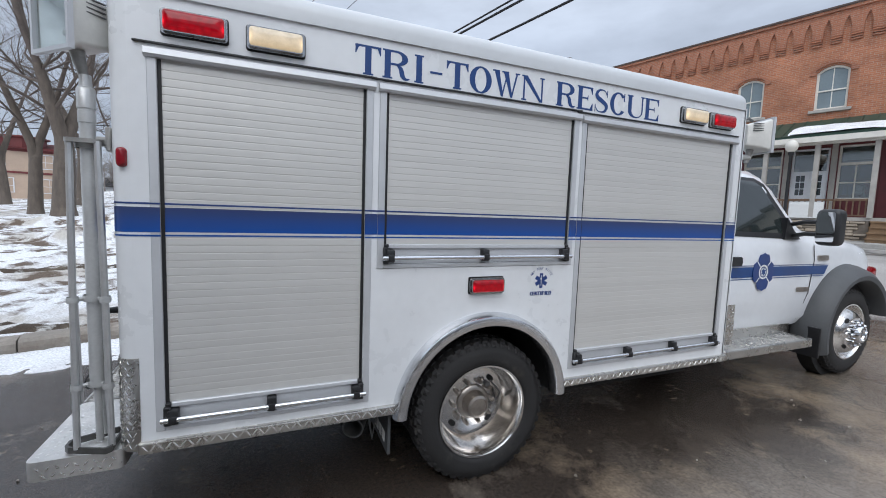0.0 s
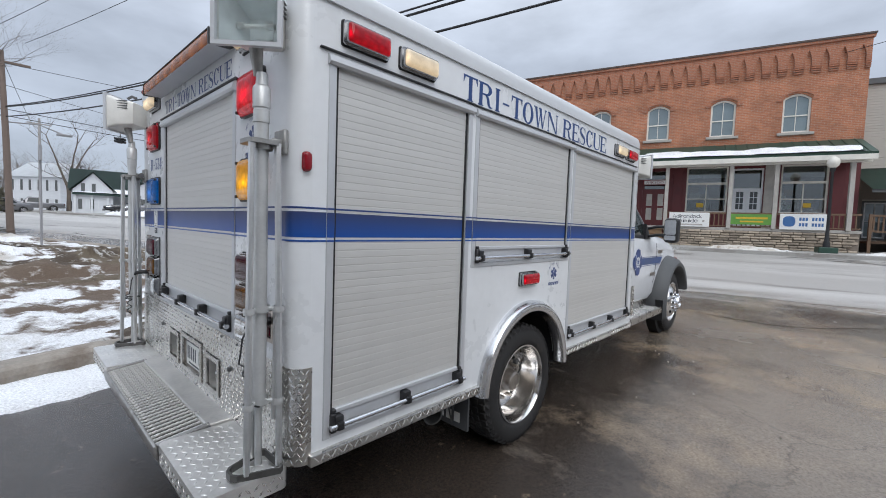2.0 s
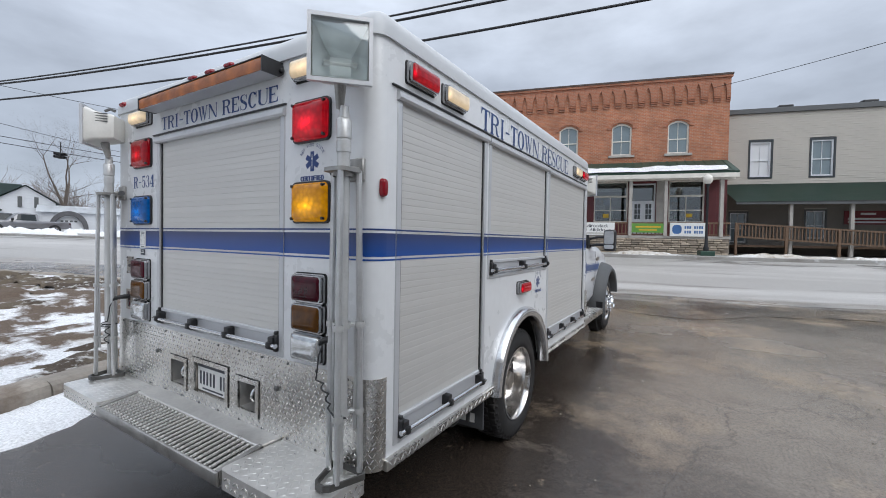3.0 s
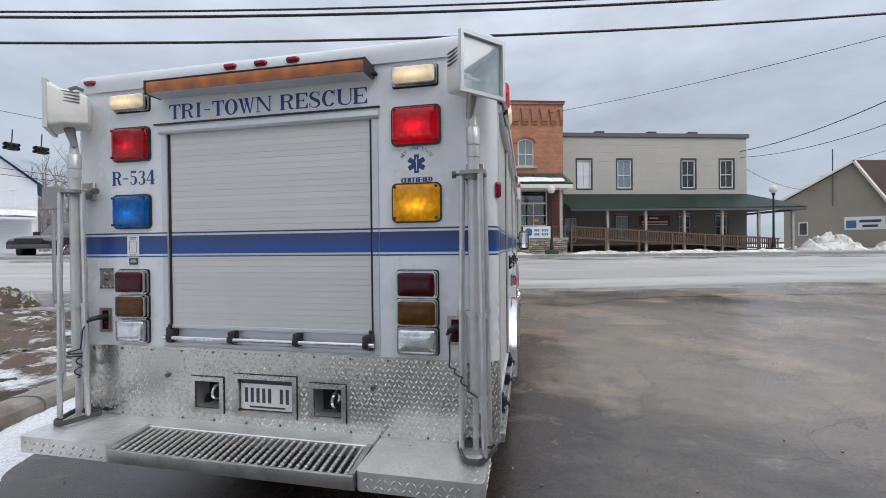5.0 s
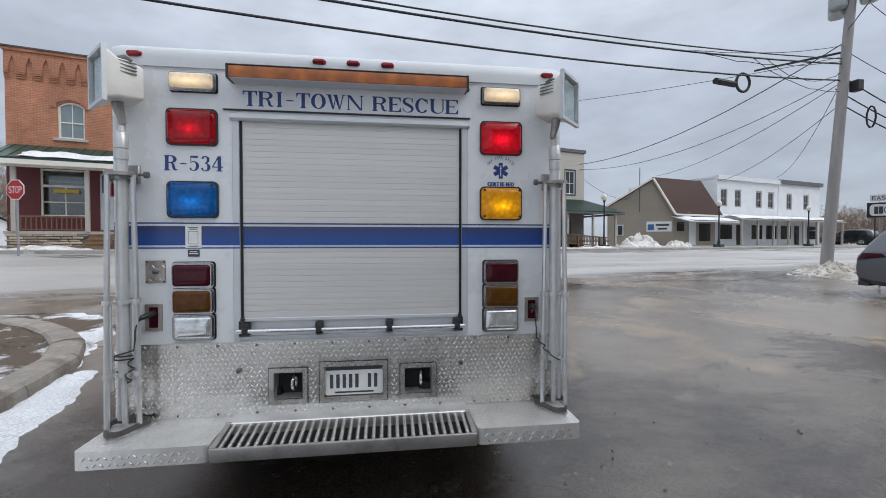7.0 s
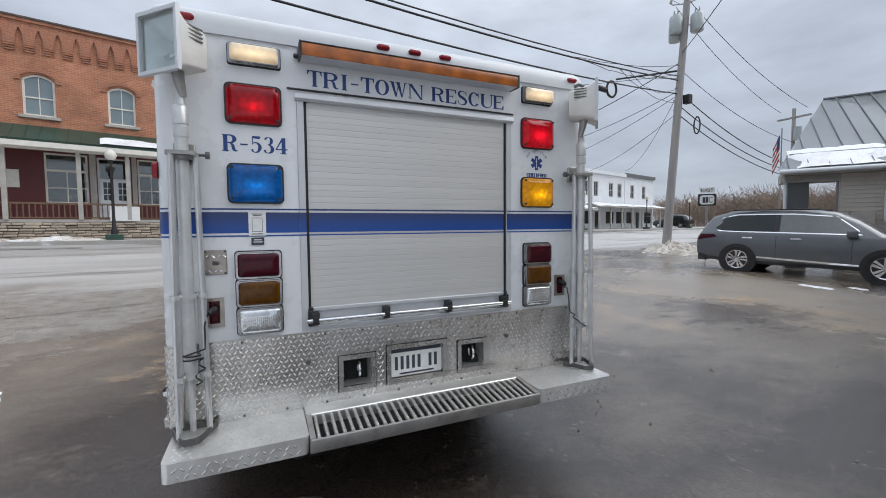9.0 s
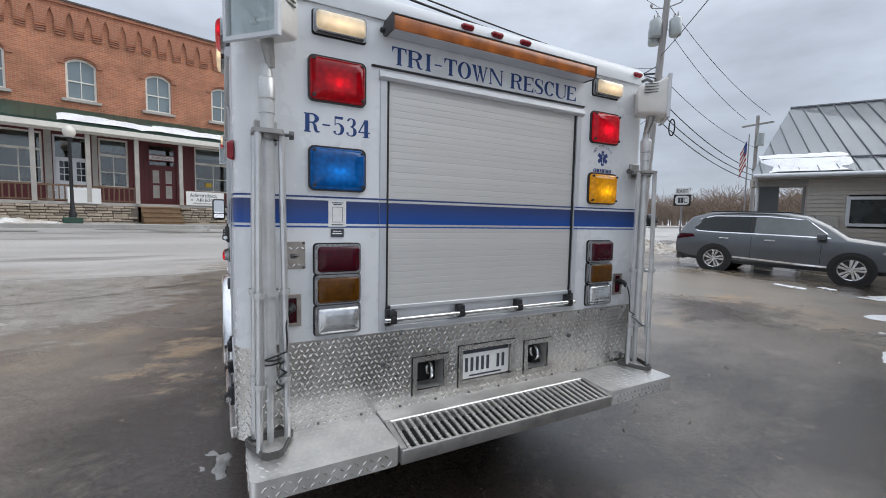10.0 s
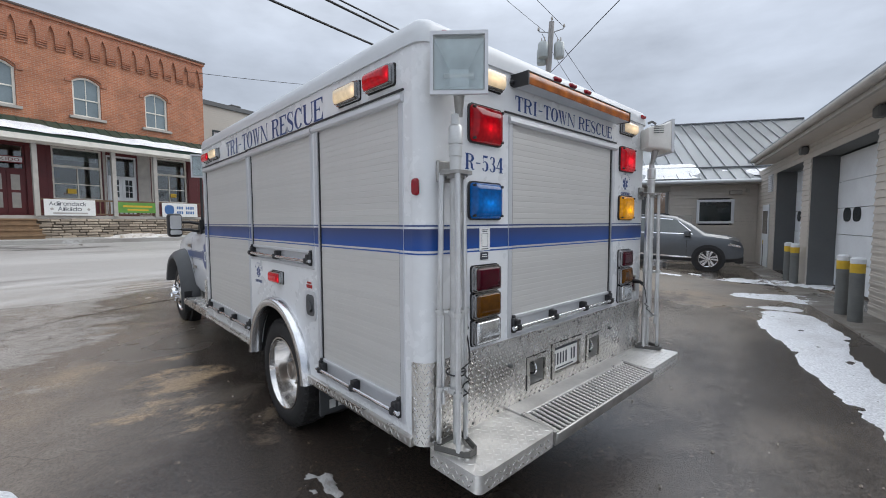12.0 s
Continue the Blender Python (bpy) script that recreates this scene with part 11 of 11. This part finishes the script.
def gable_house(name, label, m, w, dep, wall_h, ridge_h, walls, roof, wins, ridge_x=True, porch=None):
    """A house with its front along local x at y = 0, facing -y."""
    t = thing(name, label, "house", m)
    bm = bmesh.new()
    if ridge_x:
        prism(bm, [(0, -0.5), (dep, -0.5), (dep, wall_h), (dep / 2, ridge_h - 0.1), (0, wall_h)], -w / 2, w / 2, Matrix(((0, 0, 1, 0), (1, 0, 0, 0), (0, 1, 0, 0), (0, 0, 0, 1))))
    else:
        prism(bm, [(-w / 2, -0.5), (w / 2, -0.5), (w / 2, wall_h), (0, ridge_h - 0.1), (-w / 2, wall_h)], 0, dep, M_UZ)
    part("wall", bm, walls, t)
    bm = bmesh.new()
    o = 0.35
    if ridge_x:
        q = [[(-w / 2 - o, -o, wall_h - 0.1), (w / 2 + o, -o, wall_h - 0.1), (w / 2 + o, dep / 2, ridge_h), (-w / 2 - o, dep / 2, ridge_h)], [(-w / 2 - o, dep + o, wall_h - 0.1), (w / 2 + o, dep + o, wall_h - 0.1), (w / 2 + o, dep / 2, ridge_h), (-w / 2 - o, dep / 2, ridge_h)]]
    else:
        q = [[(-w / 2 - o, -o, wall_h - 0.1), (0, -o, ridge_h), (0, dep + o, ridge_h), (-w / 2 - o, dep + o, wall_h - 0.1)], [(w / 2 + o, -o, wall_h - 0.1), (0, -o, ridge_h), (0, dep + o, ridge_h), (w / 2 + o, dep + o, wall_h - 0.1)]]
    for face_ in q:
        bm.faces.new([bm.verts.new(v) for v in face_])
    bmesh.ops.solidify(bm, geom=bm.faces[:], thickness=0.16)
    part("roof", bm, roof, t)
    for x, z, ww, hh, shut in wins:
        sash_window(t, x, -0.03, z, ww, hh, 0, B_WHITE, B_GLASS)
        if shut:
            for s in (-1, 1):
                bm = bmesh.new()
                box(bm, x + s * (ww / 2 + 0.2) - 0.16, x + s * (ww / 2 + 0.2) + 0.16, -0.05, -0.01, z, z + hh)
                part("shutter", bm, B_DARKGREY, t)
    if porch:
        x0, x1, d, z = porch
        bm = bmesh.new()
        prism(bm, [(-d - 0.2, z - 0.15), (0, z + 0.5), (0, z + 0.62), (-d - 0.2, z)], x0, x1, Matrix(((0, 0, 1, 0), (1, 0, 0, 0), (0, 1, 0, 0), (0, 0, 0, 1))))
        part("porch_roof", bm, roof if roof is H_GREEN else B_WHITE, t)
        roof_snow("roof_snow", x0, x1, -d - 0.2, -0.1, z, z + 0.58, t, x0, 0.14, 0.5)
        x = x0 + 0.2
        while x < x1:
            bm = bmesh.new()
            box(bm, x - 0.09, x + 0.09, -d - 0.05, -d + 0.12, -0.4, z - 0.1)
            part("porch_post", bm, B_WHITE, t)
            x += (x1 - x0 - 0.4) / 4
    return t


# cream house with maroon trim
hz = 1.75
t = gable_house("cream_house", "two-storey cream house with maroon trim and turret", pose(-22.3, 42.8, hz - 0.2, 0, 0, 24) @ Matrix.Diagonal((1, 1, 0.85, 1)), 13, 9, 4.9, 6.0, H_CREAM, H_MAROON, [(-4.5, 2.9, 1.1, 1.5, False), (-1.5, 2.9, 1.1, 1.5, False), (1.8, 2.9, 1.1, 1.5, False), (4.8, 2.9, 1.1, 1.5, False), (-4.2, 0.4, 1.3, 1.5, False), (-0.8, 0.4, 1.2, 1.5, False), (2.2, 0.4, 1.2, 1.5, False), (5.0, 0.4, 1.2, 1.5, False)])
for x0, x1, z0, z1 in ((-6.6, 6.6, 4.55, 5.0), (-6.6, 6.6, 2.35, 2.55), (-6.55, -6.2, -0.5, 4.6), (6.2, 6.55, -0.5, 4.6)):
    bm = bmesh.new()
    box(bm, x0, x1, -0.07, -0.02, z0, z1)
    part("trim_board", bm, H_MAROON, t)
bm = bmesh.new()
lathe(bm, [(1.7, 4.6), (1.7, 6.6), (1.95, 6.7), (1.95, 6.85), (0.3, 7.0), (0, 7.0)], at(3.4, 2.5, -0.6), 8)
part("turret", bm, H_MAROON, t, "maroon roof turret")
# green-roofed white house with a gabled wing and porch
gz = 1.66
gable_house("green_roof_house", "white house with a dark green roof and snowy porch", pose(8.4, 58.5, gz, 0, 0, -9), 7.5, 6, 2.6, 5.0, H_WHITE, H_GREEN, [(-2.6, 0.8, 0.7, 1.0, True)], True, (-3.6, 2.4, 1.8, 2.0))
gable_house("gabled_wing", "white gabled wing with shuttered windows", pose(12.1, 56.0, gz, 0, 0, -12), 4.5, 8, 2.9, 4.6, H_WHITE, H_GREEN, [(0.2, 2.3, 0.8, 1.1, True), (-1.2, 0.5, 0.7, 0.9, False), (0.0, 0.5, 0.7, 0.9, True), (1.2, 0.5, 0.7, 0.9, False)], False)
gable_house("gabled_wing", "white gabled wing beside the snowy porch", pose(6.3, 57.2, gz, 0, 0, -8), 3.4, 8, 2.4, 4.4, H_WHITE, H_GREEN, [(-0.4, 2.2, 0.5, 0.9, True), (0.6, 2.2, 0.5, 0.9, False), (-0.6, 0.3, 0.6, 1.1, True), (0.7, 0.3, 0.6, 1.1, False)], False)
WH = gable_house("white_house", "white two-storey house with dark shutters and a snowy roof", pose(2.6, 80.0, 1.2, 0, 0, -48), 7.4, 6.4, 5.3, 7.6, H_WHITE, B_WHITE, [(-2.5, 3.3, 0.9, 1.5, True), (0, 3.3, 0.9, 1.5, True), (2.5, 3.3, 0.9, 1.5, True), (-2.5, 0.6, 0.9, 1.5, True), (2.5, 0.6, 0.9, 1.5, True)])
for y, z in ((1.7, 3.3), (4.3, 3.3), (1.7, 0.7), (4.3, 0.7)):
    bm = bmesh.new()
    holed(bm, y - 0.5, y + 0.5, z - 0.05, z + 1.45, 0.0, 0.06, [(y - 0.4, y + 0.4, z + 0.05, z + 1.35)])
    bm.transform(Matrix(((0, 0, 1, 3.7), (1, 0, 0, 0), (0, 1, 0, 0), (0, 0, 0, 1))))
    side = part("side_window", bm, B_WHITE, WH)
    bm = bmesh.new()
    box(bm, 3.69, 3.72, y - 0.42, y + 0.42, z + 0.03, z + 1.37)
    part("pane", bm, B_GLASS, side)
    for o in (-0.72, 0.52):
        bm = bmesh.new()
        box(bm, 3.7, 3.74, y + o, y + o + 0.2, z, z + 1.4)
        part("shutter", bm, B_DARKGREY, side)
gable_house("white_gabled_house", "large white gabled house with a porch", pose(19.4, 38.7, 1.55, 0, 0, -34), 9.5, 10, 5.0, 9.4, H_WHITE, H_BLUE, [(1.0, 3.2, 0.85, 1.4, False), (3.4, 3.2, 0.4, 1.3, False), (-2.4, 3.2, 0.85, 1.4, False), (-2.6, 0.5, 1.1, 1.4, False), (0.2, 0.5, 1.1, 1.4, False), (3.0, 0.5, 1.0, 1.3, False)], False, (-4.7, 4.7, 1.6, 2.3))
gable_house("small_white_house", "low white gabled house with small dark windows", pose(33.9, 33.4, terrain(33.9, 33.4) + 0.2, 0, 0, -44), 6.6, 9, 1.7, 3.9, H_WHITE, B_ASPHSH, [(-1.6, 0.6, 0.6, 0.9, False), (1.3, 0.6, 0.6, 0.9, False), (-0.4, 2.1, 0.5, 0.5, False), (0.3, 2.1, 0.5, 0.5, False)], False)
gable_house("white_garage", "low white garage with a snowy roof", pose(15.6, 52.0, 1.6, 0, 0, -16), 6.5, 5, 2.0, 2.7, H_WHITE, B_WHITE, [(1.6, 0.6, 1.2, 0.9, False)])
ts_ = thing("tarp_shelter", "dark arched tarpaulin shelter in the snow", "shelter", pose(13.9, 50.4, 1.5, 0, 0, -16))
bm = bmesh.new()
arc = [(1.5 * math.cos(math.pi * k / 12), 2.1 * math.sin(math.pi * k / 12) ** 0.8) for k in range(13)]
prism(bm, arc + [(1.12 * math.cos(math.pi * k / 12), 1.66 * math.sin(math.pi * k / 12) ** 0.8) for k in range(12, -1, -1)], 0, 3.5, M_UZ)
part("cover", bm, B_ASPHSH, ts_, smooth=True)
bm = bmesh.new()
prism(bm, [(1.34 * math.cos(math.pi * k / 12), 1.93 * math.sin(math.pi * k / 12) ** 0.8) for k in range(13)], 0.5, 0.55, M_UZ)
part("end_panel", bm, B_WHITE, ts_)
bm = bmesh.new()
for k in range(4):
    box(bm, -0.62 + 0.34 * k, -0.40 + 0.34 * k, 0.49, 0.50, 1.02, 1.18)
part("end_window", bm, B_DARKGREY, ts_)
gable_house("far_house", "small far white house beyond the snowy lawn", pose(-25.0, 92.0, 1.6, 0, 0, 12), 5.2, 6, 2.4, 4.2, H_WHITE, B_ASPHSH, [(-1.4, 0.5, 0.8, 1.2, False), (1.2, 0.5, 0.8, 1.2, False)])
pickup(9.2, 50.4, terrain(9.2, 50.4), 176, V_BLACK, "black pickup parked by the green-roofed house")
pickup(10.2, 48.0, terrain(10.2, 48.0), 178, V_SILVER, "grey pickup parked by the green-roofed house")
pickup(16.3, 23.2, paved(16.3, 23.2), 200, V_BLACK, "black pickup waiting on the main street")
pickup(2.2, 72.0, terrain(2.2, 72), 180, V_SILVER, "grey pickup parked by the white house")
for x, y, ang, paint, lab in ((-5.9, 76.0, 5, V_RED, "maroon car parked beyond the crossing"), (-0.5, 64.0, 10, V_SILVER, "pale car parked beyond the crossing")):
    car("car", lab, pose(x, y, terrain(x, y), 0, 0, ang), SX, 0.9, (-1.4, 1.37), 0.34, paint, [([(-1.95, 1.08), (0.92, 1.08), (0.47, 1.53), (-1.48, 1.56), (-1.80, 1.46)], V_GLASS, "side_window", 0.006)], [], [], "cars parked beyond the crossing")
for u, v, paint, lab in ((14.6, 10.0, V_SILVER, "silver car parked between two buildings"), (49.5, 1.0, V_BLACK, "dark car parked past the white shops")):
    q = place(u, v).translation
    car("car", lab, pose(q.x, q.y, GZ, 0, 0, STREET + 90), SX, 0.9, (-1.4, 1.37), 0.34, paint, [([(-1.95, 1.08), (0.92, 1.08), (0.47, 1.53), (-1.48, 1.56), (-1.80, 1.46)], V_GLASS, "side_window", 0.006)], [], [], "cars parked across the street")


# ---- snow banks and heaps ----
def heap(name, cx, cy, rx, ry, hgt, seed, label, material, base, ang=0.0, step=None, rough=0.5):
    """A heap of ploughed snow or soil with a broken outline."""
    ca, sa = math.cos(radians(ang)), math.sin(radians(ang))
    step = step or max(rx, ry) / 26
    R = max(rx, ry) * 1.25
    def dep(x, y):
        dx, dy = x - cx, y - cy
        a, b = (dx * ca + dy * sa) / rx, (-dx * sa + dy * ca) / ry
        return 1 - math.hypot(a, b) + 0.35 * noise.fractal(Vector((x * 1.1 / max(rx, ry) * 3, y * 3.3 / max(rx, ry), seed)), 1.0, 2.0, 4)
    def z(x, y):
        d = sstep(0, 0.9, dep(x, y))
        return base(x, y) - 0.05 + d * hgt * (1 + rough * noise.fractal(Vector((x * 2.3, y * 2.3, seed + 3)), 0.8, 2.0, 4)) + 0.06 * sstep(0, 0.2, dep(x, y))
    return sheet(name, list(np.arange(cx - R, cx + R, step)), list(np.arange(cy - R, cy + R, step)), z, material, lambda x, y: dep(x, y) > -0.02, "stuff", label, "snow")


wz = lambda x, y: walk_z(street(x, y)[0]) - 0.02
q = place(16.0, -0.6).translation
G_OLD = ground_mat("old_snow", (0.74, 0.73, 0.71), (0.58, 0.54, 0.49), (0.34, 0.28, 0.22), 0.7, 0.02, None, 1.6, 0.50, 0.58, 0.06)
heap("snow_heap", q.x, q.y, 2.3, 1.3, 0.85, 3.0, "tall heap of ploughed snow at the street corner", G_OLD, wz, STREET)
q = place(19.4, -1.2).translation
heap("snow_heap", q.x, q.y, 1.5, 0.8, 0.45, 4.0, "low heap of ploughed snow at the street corner", G_OLD, wz, STREET)
for u, r in ((1.2, 2.5), (6.0, 3.0), (10.0, 2.2), (-4.0, 1.6), (-12.5, 2.2), (-18.0, 2.0)):
    q = place(u, -2.75).translation
    heap("snow_bank", q.x, q.y, r, 0.42, 0.16, u, "low bank of old snow along the pavement", G_OLD, wz, STREET, 0.16)
G_RUBBLE = ground_mat("dirty_broken_snow", (0.60, 0.57, 0.53), (0.42, 0.38, 0.33), (0.20, 0.16, 0.12), 0.75, 0.03, None, 2.2, 0.50, 0.56, 0.05)
heap("snow_bank", 11.9, -17.9, 3.4, 1.4, 0.26, 12.0, "dirty broken snow bank round the foot of the utility pole", G_RUBBLE, paved, -60, 0.09, 1.3)
heap("snow_bank", 11.0, -19.2, 2.0, 1.0, 0.26, 13.0, "dirty snow bank round the foot of the route sign", G_RUBBLE, paved, -60)
heap("snow_boulder", 4.7, 9.2, 0.6, 0.5, 0.42, 14.0, "dirty frozen lump of ploughed snow and soil", G_SOIL, terrain, 20)
heap("snow_bank", -0.6, 8.5, 3.2, 0.6, 0.20, 15.0, "ridge of dirty ploughed snow across the lawn", G_SNOW, terrain, 8, 0.12)
heap("snow_bank", -3.4, 12.5, 4.5, 0.7, 0.35, 16.0, "ridge of dirty ploughed snow across the lawn", G_SNOW, terrain, 10, 0.15)
heap("snow_bank", -4.0, 18.5, 6.0, 0.9, 0.40, 17.0, "ridge of dirty ploughed snow across the lawn", G_SNOW, terrain, 8, 0.2)
heap("soil_ridge", 1.0, 11.7, 1.9, 0.75, 0.17, 18.0, "dark ridge of turned soil and grass near the street", G_SOIL, terrain, 40, 0.10, 0.9)
heap("soil_ridge", -0.9, 10.4, 2.6, 0.55, 0.10, 19.0, "low broken ridge of turned soil on the lawn", G_SOIL, terrain, 6, 0.10, 0.9)
heap("soil_strip", -2.4, 7.4, 4.4, 0.30, 0.02, 20.0, "flat strip of bare brown soil across the lawn", G_SOIL, terrain, 4, 0.08, 0.6)
for u, r in ((-44, 4.0), (-52, 5.0), (-37, 3.0)):
    q = place(u, -2.2).translation
    heap("snow_bank", q.x, q.y, r, 0.7, 0.5, u, "bank of ploughed snow by the houses", G_CLEAN, terrain, STREET, 0.25)
for x, y, r in ((9.0, 44.5, 3.0), (13.0, 43.5, 2.6)):
    heap("snow_bank", x, y, r, 0.9, 0.55, x, "bank of ploughed snow in front of the houses", G_CLEAN, terrain, 175, 0.22)
rng = random.Random(12)
bm = bmesh.new()
for k in range(220):
    x, y = rng.uniform(-3, 6.5), rng.uniform(-5, 4)
    if (-0.3 < x < 6.6 and -1.2 < y < 1.2) or lawn_depth(x, y) > -0.1:
        continue
    s = rng.uniform(0.004, 0.013)
    m = Matrix.Translation((x, y, paved(x, y) + s * 0.4)) @ Euler((rng.random() * 3, rng.random() * 3, rng.random() * 3)).to_matrix().to_4x4()
    prism(bm, [(s, 0), (0, s * 0.8), (-s * 0.9, 0.1 * s), (-0.1 * s, -s)], -s * 0.5, s * 0.5, m)
tagged(part("gravel_bits", bm, M_KERB, None, "scattered bits of gravel on the wet asphalt"), "", "gravel", "", "stuff")
